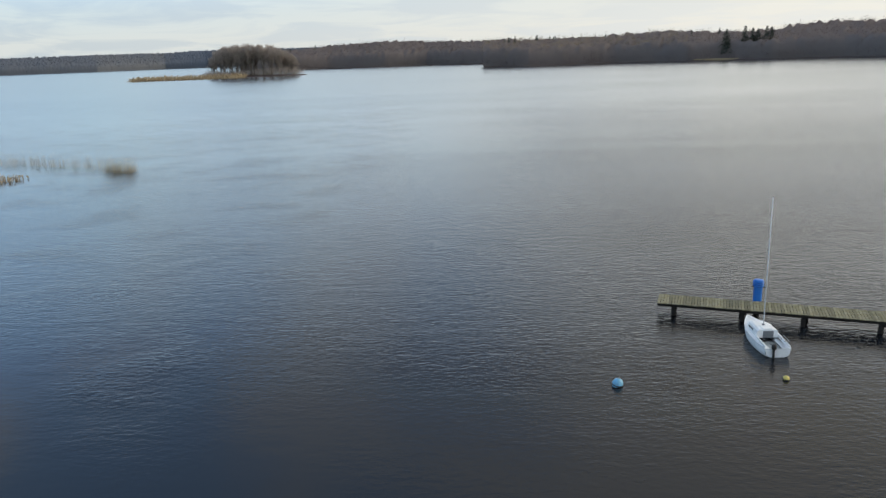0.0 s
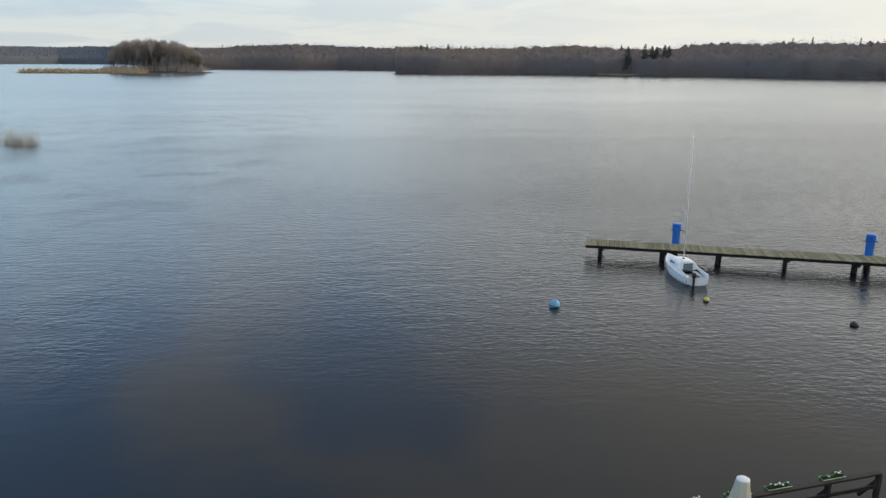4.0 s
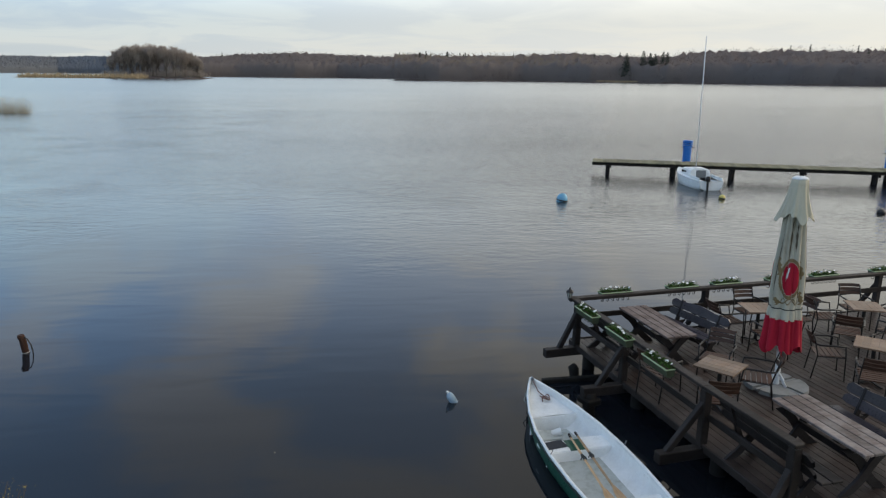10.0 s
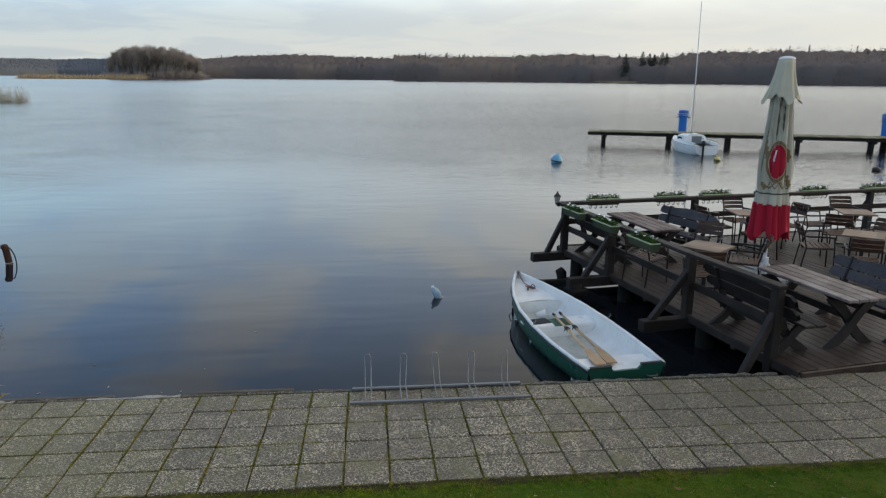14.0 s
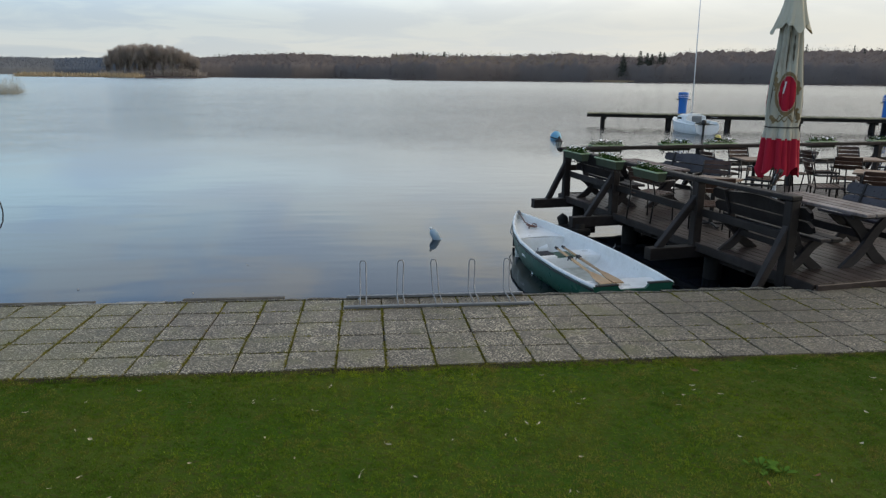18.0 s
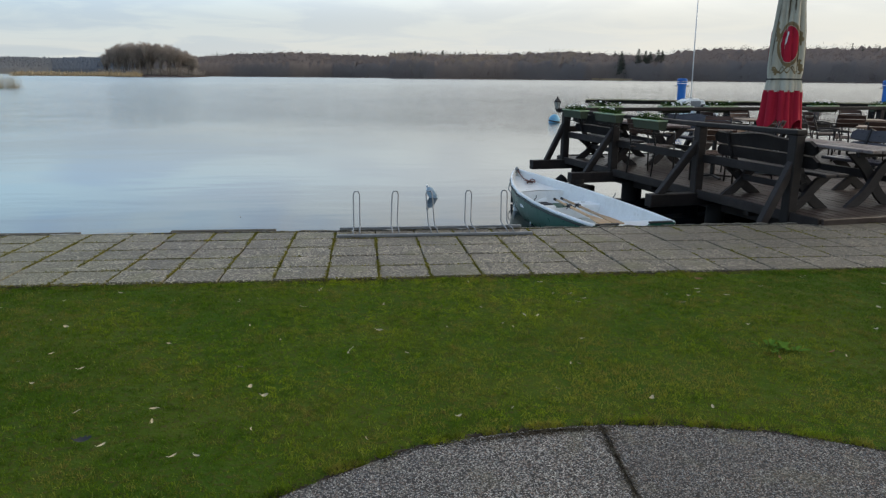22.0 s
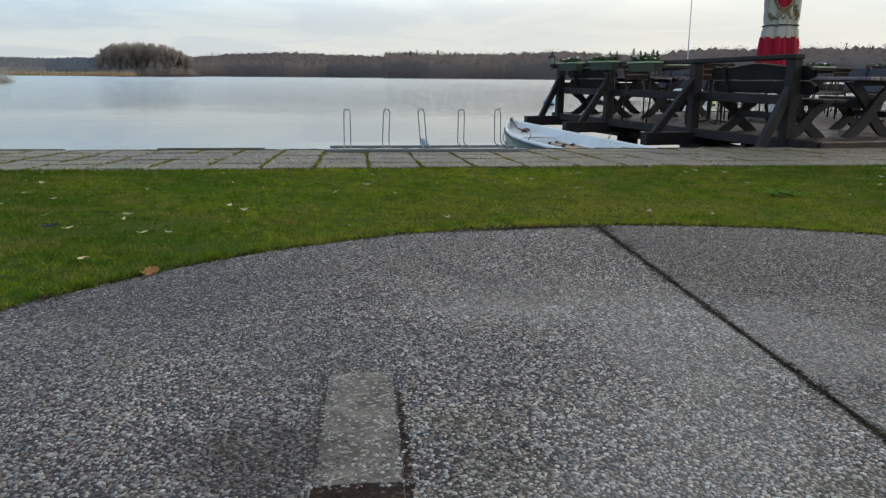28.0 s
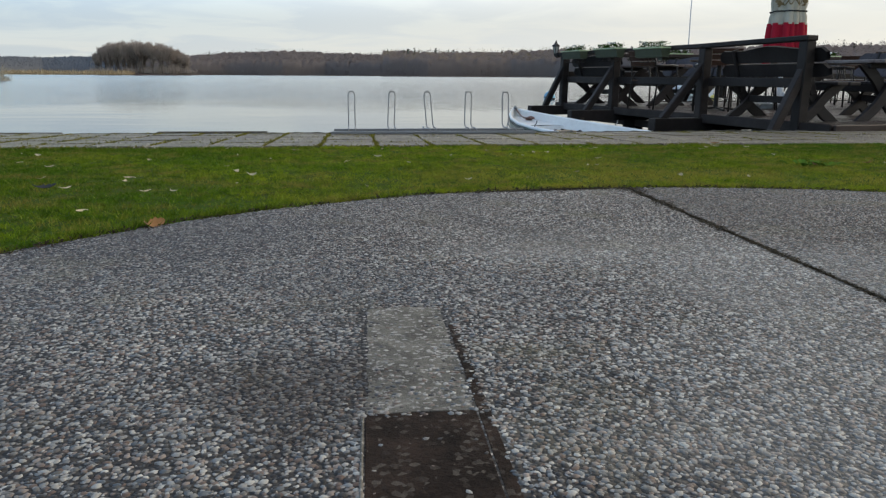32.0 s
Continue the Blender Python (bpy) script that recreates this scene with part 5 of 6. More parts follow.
part("cap", spin([(0.022, 0.29), (0.024, 0.30), (0.024, 0.325), (0.018, 0.33)], 12), M["white_gel"], bot)
post = thing("mooring_post", pose(-5.75, 8.05, WATER_Z, 2, -3, 0), "old leaning rusty-brown wooden mooring post with a rope loop", "post")
part("stake", tube([(0.02, 0, -0.9), (0.01, 0, -0.05), (0.0, 0, 0.15), (-0.005, 0, 0.30), (-0.025, 0, 0.37), (-0.025, 0, 0.41)], [0.068, 0.068, 0.070, 0.070, 0.078, 0.060], 12), M["rust"], post)
part("tide_band", tube([(0.072 * math.cos(t) + 0.008, 0.072 * math.sin(t), 0.015) for t in np.linspace(0, 6.28, 13)[:-1]], 0.009, 6, True), M["pale_rope"], post, "pale tide line")
part("rope_loop", tube([(0.05, -0.02, 0.36), (0.11, -0.03, 0.32), (0.16, -0.03, 0.18), (0.165, -0.02, 0.04), (0.15, 0, -0.08)], 0.013, 6), M["dark_plastic"], post, "", True)

# ---- the café deck over the water ----
DECK_C, DECK_R, DECK_Z = Vector((5.73, 6.45, 0.0)), 10.0, 0.05
DECK_A, DECK_B = 9.6, 6.62                                      # along the lake, and from the lake to the quay
deck_m = pose(DECK_C.x, DECK_C.y, 0, 0, 0, DECK_R)
deck_to = Matrix(deck_m)


def on_deck(a, b, z=0.0):
    return deck_to @ Vector((a, -b, z))


deck = tagged(new("deck"), "dark brown stained timber café deck standing over the lake", "deck", kind="structure")
deck.matrix_world = deck_m
# bearers that stick out on the lake side of the rail, and the piles under them
LEFT_POSTS = (0.20, 2.05, 4.37, 6.13)
OUT = (0.50, 0.62, 0.72, 0.55)
BEYOND = (0.20, 0.18, 0.04, -0.53)                                # how far each bearer runs on past its brace
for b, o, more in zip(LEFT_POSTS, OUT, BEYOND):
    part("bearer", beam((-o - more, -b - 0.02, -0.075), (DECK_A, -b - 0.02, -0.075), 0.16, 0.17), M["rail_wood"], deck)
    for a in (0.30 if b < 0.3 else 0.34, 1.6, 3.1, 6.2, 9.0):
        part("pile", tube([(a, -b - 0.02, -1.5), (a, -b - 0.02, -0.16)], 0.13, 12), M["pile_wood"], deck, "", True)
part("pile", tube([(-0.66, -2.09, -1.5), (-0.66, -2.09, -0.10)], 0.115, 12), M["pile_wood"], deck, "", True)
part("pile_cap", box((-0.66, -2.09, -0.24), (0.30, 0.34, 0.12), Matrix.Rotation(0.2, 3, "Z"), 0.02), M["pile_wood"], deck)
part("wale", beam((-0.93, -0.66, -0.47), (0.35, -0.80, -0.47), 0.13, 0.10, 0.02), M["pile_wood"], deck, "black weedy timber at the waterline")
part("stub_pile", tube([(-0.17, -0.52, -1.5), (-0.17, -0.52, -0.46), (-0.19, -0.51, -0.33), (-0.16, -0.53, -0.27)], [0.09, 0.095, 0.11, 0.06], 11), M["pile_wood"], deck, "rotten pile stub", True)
part("joist", beam((0.40, 0.10, -0.20), (0.40, -DECK_B + 0.2, -0.20), 0.12, 0.11), M["rail_wood"], deck)
for a in (3.1, 6.2, 9.0):
    part("joist", beam((a, 0.10, -0.23), (a, -DECK_B + 0.2, -0.23), 0.14, 0.15), M["rail_wood"], deck)
for b in (1.0, 3.2, 5.4):
    part("joist", beam((0.02, -b, -0.06), (DECK_A, -b, -0.06), 0.10, 0.14), M["rail_wood"], deck)
part("edge_board", beam((-0.02, 0.06, 0.0), (-0.02, -DECK_B, 0.0), 0.035, 0.12), M["rail_wood"], deck)
part("edge_board", beam((0, 0.075, -0.01), (DECK_A, 0.075, -0.01), 0.035, 0.15), M["rail_wood"], deck)
part("edge_board", beam((0, -DECK_B - 0.02, 0.0), (DECK_A, -DECK_B - 0.02, 0.0), 0.04, 0.11), M["deck_wood"], deck)

# ---- railing ----
railing = thing("deck_railing", deck_m, "dark timber railing with slanting braces round the deck", "railing")
RZ = 0.945
for i, b in enumerate(LEFT_POSTS):
    part("post", beam((0.0, -b, -0.15), (0.0, -b, RZ - 0.03 + (0.02 if i == 3 else 0)), 0.13, 0.13, 0.012), M["rail_wood"], railing)
    part("brace", beam((-OUT[i] + 0.12, -b, -0.02 if i < 3 else -0.22), (-0.02, -b, 0.70 if i < 3 else 0.62), 0.09, 0.10, 0.01), M["rail_wood"], railing)
for i in range(3):
    b0, b1 = LEFT_POSTS[i], LEFT_POSTS[i + 1]
    part("top_rail", beam((0.0, -b0 + (0.32 if i == 0 else 0.0), RZ), (0.0, -b1 - (0.07 if i == 2 else 0.002), RZ + (0.02 if i == 2 else 0)), 0.15, 0.058, 0.01), M["rail_wood"], railing)
    part("middle_rail", beam((0.045, -b0, 0.485), (0.045, -b1, 0.485), 0.045, 0.11, 0.008), M["rail_wood"], railing)
BACK_POSTS = (0.0, 3.12, 5.47, 7.82, 9.5)
for i, a in enumerate(BACK_POSTS[1:]):
    part("post", beam((a, 0.0, -0.15), (a, 0.0, RZ - 0.03), 0.12, 0.13, 0.012), M["rail_wood"], railing)
    part("brace", beam((a, 0.52, -0.05), (a, 0.03, 0.70), 0.09, 0.09, 0.01), M["rail_wood"], railing)
for i in range(4):
    a0, a1 = BACK_POSTS[i], BACK_POSTS[i + 1]
    part("top_rail", beam((a0 + (-0.10 if i == 0 else 0.001), 0.0, RZ), (a1 - 0.001, 0.0, RZ), 0.15, 0.07, 0.01), M["rail_wood"], railing)
    part("middle_rail", beam((a0, -0.045, 0.58), (a1, -0.045, 0.58), 0.04, 0.11, 0.008), M["rail_wood"], railing)

# ---- flower boxes on the rail ----
def flower_box_meshes(seed):
    rnd = np.random.default_rng(seed)
    L, w = 0.70, 0.085
    rows = []
    for z, f in ((0.0, 0.66), (0.02, 0.72), (0.13, 1.0)):
        rows.append([(-L / 2 * (0.94 + 0.06 * f), -w * f, z), (L / 2 * (0.94 + 0.06 * f), -w * f, z), (L / 2 * (0.94 + 0.06 * f), w * f, z), (-L / 2 * (0.94 + 0.06 * f), w * f, z), (-L / 2 * (0.94 + 0.06 * f), -w * f, z)])
    bm = loft(rows)
    low = [bm.verts.new(p) for p in rows[0][:4]]
    bm.faces.new(low[::-1])
    inner = [bm.verts.new((x * 0.97, y * 0.86, 0.12)) for x, y, z in rows[2][:4]]
    bm.faces.new(inner)
    rim = [(x * 1.01, y * 1.1, 0.132) for x, y, z in rows[2][:4]]
    st = soup_arrays()
    n = 620
    p = np.stack([rnd.uniform(-L / 2 * 0.95, L / 2 * 0.95, n), rnd.normal(size=n) * 0.045, 0.13 + rnd.random(n) ** 1.3 * 0.085], 1)
    add_soup(st, p, 0.017, 1, 0.8)
    leaves = tri_soup("leaves", np.concatenate(st["p"]), np.concatenate(st["u"]), np.concatenate(st["v"]), M["pansy_leaf"])
    blooms = []
    for k in range(12):
        c = Vector((rnd.uniform(-0.46, 0.46) * L, rnd.normal() * 0.035, rnd.uniform(0.185, 0.235)))
        blooms.append(c)
    return bm, rim, leaves, blooms


def bloom_mesh():
    bm = bmesh.new()
    for k in range(5):
        a = k * 2 * math.pi / 5
        o = Vector((math.cos(a), math.sin(a), 0))
        s = Vector((-math.sin(a), math.cos(a), 0))
        v = [bm.verts.new(q) for q in (Vector((0, 0, 0)), o * 0.018 + s * 0.014 + Vector((0, 0, 0.006)), o * 0.030 + Vector((0, 0, 0.002)), o * 0.018 - s * 0.014 + Vector((0, 0, 0.006)))]
        bm.faces.new(v)
    me = bpy.data.meshes.new("bloom")
    bm.to_mesh(me)
    bm.free()
    me.materials.append(M["petal"])
    return me


bloom_me = bloom_mesh()


def flower_box(seed):
    bm, rim, leaves, blooms = flower_box_meshes(seed)
    f = thing("flower_box", pose(0, 0, 0), "green plastic window box with white pansies on the deck rail", "flower box", "flower boxes on the rail")
    part("trough", bm, M["planter_green"], f)
    part("rim", tube([Vector(p) for p in rim], 0.013, 6, True), M["planter_rim"], f, "pale green rim")
    part("soil", box((0, 0, 0.112), (0.64, 0.13, 0.02), None, 0.004), M["soil"], f)
    part("leaves", leaves, None, f, "green pansy leaves")
    for k, c in enumerate(blooms):
        b = part("bloom", bloom_me, None, f, "white pansy flower")
        b.location = c
        b.rotation_euler = (0.5 * math.sin(k * 2.1), 0.5 * math.cos(k * 1.7), k)
    for s in (-0.30, -0.18, -0.06, 0.06, 0.18, 0.30):
        part("hook", tube([(s, -0.10, 0.115), (s, -0.055, 0.10), (s, -0.06, -0.03), (s, -0.05, -0.055), (s, -0.01, -0.065), (s, 0.02, -0.045)], 0.008, 6), M["black_metal"], f)
    return f


boxes = [flower_box(s) for s in (1, 2, 3)]
spots = [(0.62 + 0.385, -0.13, 0), (2.60, -0.13, 0), (3.71, -0.13, 0), (5.12, -0.13, 0), (6.34, -0.13, 0), (8.05, -0.13, 0), (-0.15, 0.88, 90), (-0.15, 2.10, 90), (-0.15, 3.33, 90)]
for i, (a, b, turn) in enumerate(spots):
    p = on_deck(a, b, RZ - (0.085 if turn == 0 else 0.10 if b < 3 else 0.13))
    m = pose(p.x, p.y, p.z, 0, 0, DECK_R + turn)
    if i < 3:
        boxes[i].matrix_world = m
    else:
        copy_thing(boxes[(i * 7) % 3], m)

# the lantern on the corner
p = on_deck(-0.09, -0.02, 0.93)
lamp = thing("wall_lantern", pose(p.x, p.y, p.z, 0, 0, DECK_R), "small black coach lantern on the corner of the railing", "lantern")
part("bracket", tube([(0.10, 0, -0.02), (0.04, 0, -0.04), (0, 0, -0.02), (0, 0, 0.03)], 0.012, 6), M["black_metal"], lamp)
part("glass", spin([(0.035, 0.03), (0.06, 0.16)], 6), M["lantern_glass"], lamp, "cloudy glass")
part("roof", spin([(0.085, 0.16), (0.08, 0.175), (0.03, 0.22), (0.02, 0.24), (0.01, 0.27)], 6), M["black_metal"], lamp)
part("base", spin([(0.02, 0.0), (0.045, 0.015), (0.04, 0.035)], 6), M["black_metal"], lamp)
for k in range(6):
    c, s = math.cos(k * math.pi / 3), math.sin(k * math.pi / 3)
    part("glazing_bar", tube([(0.037 * c, 0.037 * s, 0.03), (0.063 * c, 0.063 * s, 0.16)], 0.005, 4), M["black_metal"], lamp)


# ---- furniture ----
def x_leg(y, h, spread, side, w=0.045, d=0.12):
    """One curved board of a crossed pair under a table or bench, standing at y."""
    pts = []
    for i in range(11):
        t = i / 10
        pts.append((side * spread * (1 - 2 * t) * (0.62 + 0.38 * (2 * t - 1) ** 2), t * h))
    rows = []
    for i, (x0, z0) in enumerate(pts):
        (xa, za), (xb, zb) = pts[max(0, i - 1)], pts[min(10, i + 1)]
        n = Vector((zb - za, 0, -(xb - xa))).normalized() * d / 2
        if i in (0, 10):
            n = Vector((d / 2 * (1 if n.x > 0 else -1), 0, 0))
        c = Vector((x0, y + side * 0.024, z0))
        o = Vector((0, w / 2, 0))
        rows.append([c - n - o, c + n - o, c + n + o, c - n + o, c - n - o])
    bm = loft(rows)
    bm.verts.ensure_lookup_table()
    return bm


def picnic_table(m, label, top, L=1.80):
    """Length along y."""
    t = thing("picnic_table", m, label, "picnic table", "picnic tables on the deck")
    H = 0.70
    for k in range(4):
        part("top_plank", box(((k - 1.5) * 0.158, 0, H - 0.02), (0.145, L, 0.042), None, 0.008), top, t)
    for y in (-L * 0.36, L * 0.36):
        for s in (-1, 1):
            part("leg", x_leg(y, H - 0.06, 0.34, s), M["bench_wood"], t)
        part("cross_bar", beam((-0.28, y, H - 0.07), (0.28, y, H - 0.07), 0.06, 0.06), M["bench_wood"], t)
    part("stretcher", beam((0, -L * 0.36, 0.38), (0, L * 0.36, 0.38), 0.05, 0.10), M["bench_wood"], t)
    return t


def wavy_board(L, h, wave, thick, top=True):
    """A back board with a rounded, wavy upper edge; length along y."""
    rows = []
    n = 24
    for i in range(n + 1):
        y = -L / 2 + L * i / n
        end = min(1.0, (L / 2 - abs(y)) / 0.10)
        e = math.sqrt(max(0.0, 1 - (1 - end) ** 2))
        zt = h * (0.62 + 0.38 * e) + (wave * math.cos(2 * math.pi * y / L * 1.5) if top else 0)
        zb = h * (0.14 * (1 - e))
        rows.append([(-thick / 2, y, zb), (-thick / 2, y, zt), (thick / 2, y, zt), (thick / 2, y, zb), (-thick / 2, y, zb)])
    return loft(rows, None, False)


def bench(m, label, mat, legs, L=1.80):
    """A bench with a back, length along y, facing +x."""
    b = thing("garden_bench", m, label, "bench", "benches on the deck")
    H = 0.43
    for x in (0.02, 0.19):
        part("seat_plank", box((x, 0, H), (0.155, L, 0.04), None, 0.008), mat, b)
    tilt = Matrix.Rotation(-0.30, 4, "Y")
    for z, hh, wv in ((0.08, 0.15, 0.0), (0.25, 0.17, 0.022)):
        o = part("back_plank", wavy_board(L, hh, wv, 0.04, wv > 0), mat, b)
        o.matrix_local = Matrix.Translation((-0.13, 0, H)) @ tilt @ Matrix.Translation((0, 0, z))
    for y in (-L * 0.33, L * 0.33):
        for s in (-1, 1):
            part("leg", x_leg(y, H - 0.02, 0.27, s, 0.045, 0.11), legs, b)
        part("back_post", beam((-0.09, y, H - 0.12), (-0.268, y, H + 0.40), 0.045, 0.09), legs, b)
    part("stretcher", beam((0.0, -L * 0.33, 0.23), (0.0, L * 0.33, 0.23), 0.04, 0.08), legs, b)
    return b


def deck_pose(x, y, turn):
    return pose(x, y, DECK_Z, 0, 0, turn)


picnic_table(deck_pose(7.13, 5.60, 9), "weathered brown picnic table with four-plank top and crossed legs", M["brown_table_wood"])
picnic_table(deck_pose(7.93, 1.32, 9), "sun-bleached picnic table with four-plank top near the quay", M["table_wood"], 1.70)
bench(deck_pose(7.95, 5.82, 198), "bluish weathered plank bench with wavy back by the picnic table", M["blue_wood"], M["bench_wood"], 1.56)
bench(deck_pose(6.32, 5.50, 9), "dark plank bench with wavy back against the railing", M["bench_wood"], M["bench_wood"])
bench(deck_pose(7.01, 1.15, 9), "dark plank bench with wavy back beside the railing post", M["bench_wood"], M["bench_wood"])
bench(deck_pose(8.78, 1.42, 189), "bluish weathered plank bench facing the picnic table", M["blue_wood"], M["bench_wood"])


def cafe_table(m, label):
    t = thing("cafe_table", m, label, "table", "square café tables")
    for k in range(5):
        part("top_slat", box(((k - 2) * 0.128, 0, 0.73), (0.1265, 0.64, 0.026), None, 0.003), M["cafe_wood"], t)
    for s in (-1, 1):
        part("edge_trim", box((0, s * 0.322, 0.728), (0.64, 0.012, 0.03), None, 0.003), M["cafe_wood"], t)
    part("column", tube([(0, 0, 0.03), (0, 0, 0.71)], 0.035, 12), M["black_metal"], t)
    part("top_plate", box((0, 0, 0.708), (0.34, 0.34, 0.012), None, 0.002), M["black_metal"], t)
    for k in range(4):
        a = k * math.pi / 2 + math.pi / 4
        part("foot", beam((0.02 * math.cos(a), 0.02 * math.sin(a), 0.045), (0.30 * math.cos(a), 0.30 * math.sin(a), 0.02), 0.05, 0.03), M["black_metal"], t)
    return t


def cafe_chair(m, label):
    """A stacking armchair, facing +y."""
    c = thing("cafe_chair", m, label, "chair", "café chairs")
    W, D, H = 0.25, 0.23, 0.45
    for s in (-1, 1):
        part("front_leg", tube([(s * W, D + 0.02, 0), (s * W, D, H), (s * (W + 0.015), D - 0.03, 0.655)], 0.013, 8), M["black_metal"], c, "", True)
        part("back_leg", tube([(s * (W - 0.01), -D - 0.07, 0), (s * (W - 0.01), -D, H), (s * (W - 0.025), -D - 0.06, 0.70), (s * (W - 0.03), -D - 0.11, 0.86)], 0.013, 8), M["black_metal"], c, "", True)
        part("armrest", tube([(s * (W + 0.015), D - 0.02, 0.655), (s * (W + 0.03), 0.05, 0.665), (s * (W + 0.02), -D + 0.02, 0.655), (s * (W - 0.02), -D - 0.05, 0.66)], 0.017, 8), M["black_metal"], c, "", True)
        part("side_rail", tube([(s * W, D, H - 0.01), (s * (W - 0.01), -D, H - 0.02)], 0.012, 6), M["black_metal"], c)
    for k in range(6):
        part("seat_slat", box((0, D - 0.03 - k * 0.083, H + 0.004 - k * 0.003), (0.47, 0.072, 0.018), None, 0.004), M["chair_wood"], c)
    for k in range(3):
        rows = []
        for i in range(7):
            x = -0.225 + 0.45 * i / 6
            y = -D - 0.055 - k * 0.035 - 0.035 * (1 - (x / 0.225) ** 2)
            z = 0.655 + k * 0.078
            rows.append([(x, y, z), (x, y - 0.02, z + 0.066), (x, y - 0.036, z + 0.062), (x, y - 0.016, z - 0.004), (x, y, z)])
        part("back_slat", loft(rows), M["chair_wood"], c)
    return c


first_table = cafe_table(deck_pose(7.28, 3.27, 41), "small square café table with a brown slatted top")
for x, y, turn in ((9.52, 6.08, -6), (11.80, 6.02, -18), (10.50, 3.96, -40)):
    copy_thing(first_table, deck_pose(x, y, turn))
# each chair: place, and the way that it faces
first_chair = cafe_chair(deck_pose(8.00, 3.42, 62), "brown slatted café armchair with a black metal frame")
for x, y, turn in ((6.98, 2.72, -15), (7.72, 4.25, 140), (6.50, 3.80, -60), (8.92, 6.22, -85), (9.72, 6.74, 185), (9.36, 5.36, 5), (10.42, 6.22, 100),
                   (11.12, 6.30, -100), (12.15, 6.78, 170), (12.62, 6.05, 100), (11.00, 5.38, -35), (11.95, 5.28, 20), (9.92, 4.36, -110), (10.02, 3.28, -30), (11.10, 4.35, 120), (10.95, 3.30, 40)):
    copy_thing(first_chair, deck_pose(x, y, turn))

# ---- the closed parasol ----
PX, PY = 8.70, 3.92
par = thing("parasol", pose(PX - 0.02, PY, DECK_Z, -0.8, 0.3, 0), "large closed cream parasol with red fringe and a red round emblem", "parasol")
part("pole", tube([(0, 0, 0.05), (0, 0, 3.6)], 0.032, 12), M["white_metal"], par, "white steel pole")
part("crank", tube([(0.03, 0, 0.42), (0.07, 0, 0.42), (0.075, 0, 0.36)], 0.010, 6), M["steel"], par)


def gather(a, z, n, ph):
    """Round lobes with sharp creases between them."""
    s = abs(math.cos(0.5 * (n * a + ph[0] + 0.8 * math.sin(2 * z + ph[1])))) ** 0.55
    t = abs(math.cos(0.5 * ((n + 3) * a + ph[2] + z))) ** 0.55
    return 1.1 * s + 0.7 * t - 1.15


def folds(prof, n, depth, seed, sides=132, ragged=0.0, squash=1.0):
    """Gathered cloth: a turned body with uneven upright folds, open below."""
    rnd = random.Random(seed)
    ph = [rnd.uniform(0, 6.28) for _ in range(4)]
    rows = []
    for j, (r, z) in enumerate(prof):
        row = []
        for k in range(sides + 1):
            a = 2 * math.pi * k / sides
            f = gather(a, z, n, ph)
            rr = r * (1 + (depth(z) if callable(depth) else depth) * f)
            zz = z + (ragged * math.sin(5 * a + ph[3]) * 0.6 + ragged * math.cos(11 * a) * 0.4 if j == 0 else 0)
            row.append((rr * math.cos(a), rr * squash * math.sin(a), zz))
        rows.append(row)
    return loft(rows)


def fold_at(z):
    """The folds bite deeper towards the ribs' upper ends."""
    return 0.30 + 0.22 * min(1.0, max(0.0, (z - 2.1) / 0.7))


FACE = -2.0                                                       # the side of the cloth towards the lawn
stripe_spots = ((FACE - 0.95, 1.7, 3.0), (FACE - 0.25, 2.36, 3.0), (FACE + 0.75, 1.6, 2.95), (FACE + 1.35, 1.55, 2.9), (FACE + 0.2, 2.5, 2.95))
CLOTH = [(0.246, 1.30), (0.240, 1.42), (0.216, 1.50), (0.232, 1.62), (0.230, 1.9), (0.210, 2.2), (0.186, 2.4), (0.166, 2.6), (0.150, 2.8), (0.138, 3.1), (0.125, 3.4)]
part("canopy", folds(CLOTH, 6, fold_at, 5), M["canvas"], par, "cream canvas, stained", True)
part("tie", folds([(0.243, 1.49), (0.247, 1.51)], 6, 0.24, 5), M["dark_plastic"], par, "thin tie cord")


def cap_cloth():
    """The vent cap: it hangs from the finial in soft folds and flares to four drooping corners."""
    rows = []
    rnd = random.Random(9)
    ph = [rnd.uniform(0, 6.28) for _ in range(4)]
    prof = ((0.105, 3.690), (0.128, 3.675), (0.136, 3.62), (0.142, 3.54), (0.155, 3.44), (0.175, 3.33), (0.200, 3.22), (0.224, 3.13), (0.240, 3.07))
    for j, (r, z) in enumerate(prof):
        t = j / (len(prof) - 1)
        row = []
        for k in range(133):
            a = 2 * math.pi * k / 132
            corner = abs(math.cos(2.0 * a + 0.55 + 0.3 * math.sin(a))) ** 3
            fold = math.sin(9 * a + ph[0] + 0.8 * t) * 0.5 + math.sin(14 * a + ph[1]) * 0.3 + math.sin(5 * a + ph[2]) * 0.5
            rr = r * (1 + 0.13 * t * fold + 0.36 * t ** 2 * (corner - 0.25))
            row.append((rr * math.cos(a), rr * math.sin(a), z - 0.13 * t ** 3 * (corner - 0.3) + 0.02 * t * math.sin(11 * a + ph[3])))
        rows.append(row)
    return loft(rows)


part("vent_cap", cap_cloth(), M["canvas_cap"], par, "paler vent cap with drooping corners", True)
part("finial", spin([(0.10, 3.68), (0.128, 3.688), (0.126, 3.704), (0.10, 3.722), (0.06, 3.734), (0.02, 3.738)], 20), M["white_metal"], par)
part("fringe", folds([(0.292, 0.76), (0.280, 0.85), (0.262, 1.05), (0.250, 1.25), (0.243, 1.325)], 8, 0.36, 12, 132, 0.11), M["red_cloth"], par, "red gathered fringe", True)


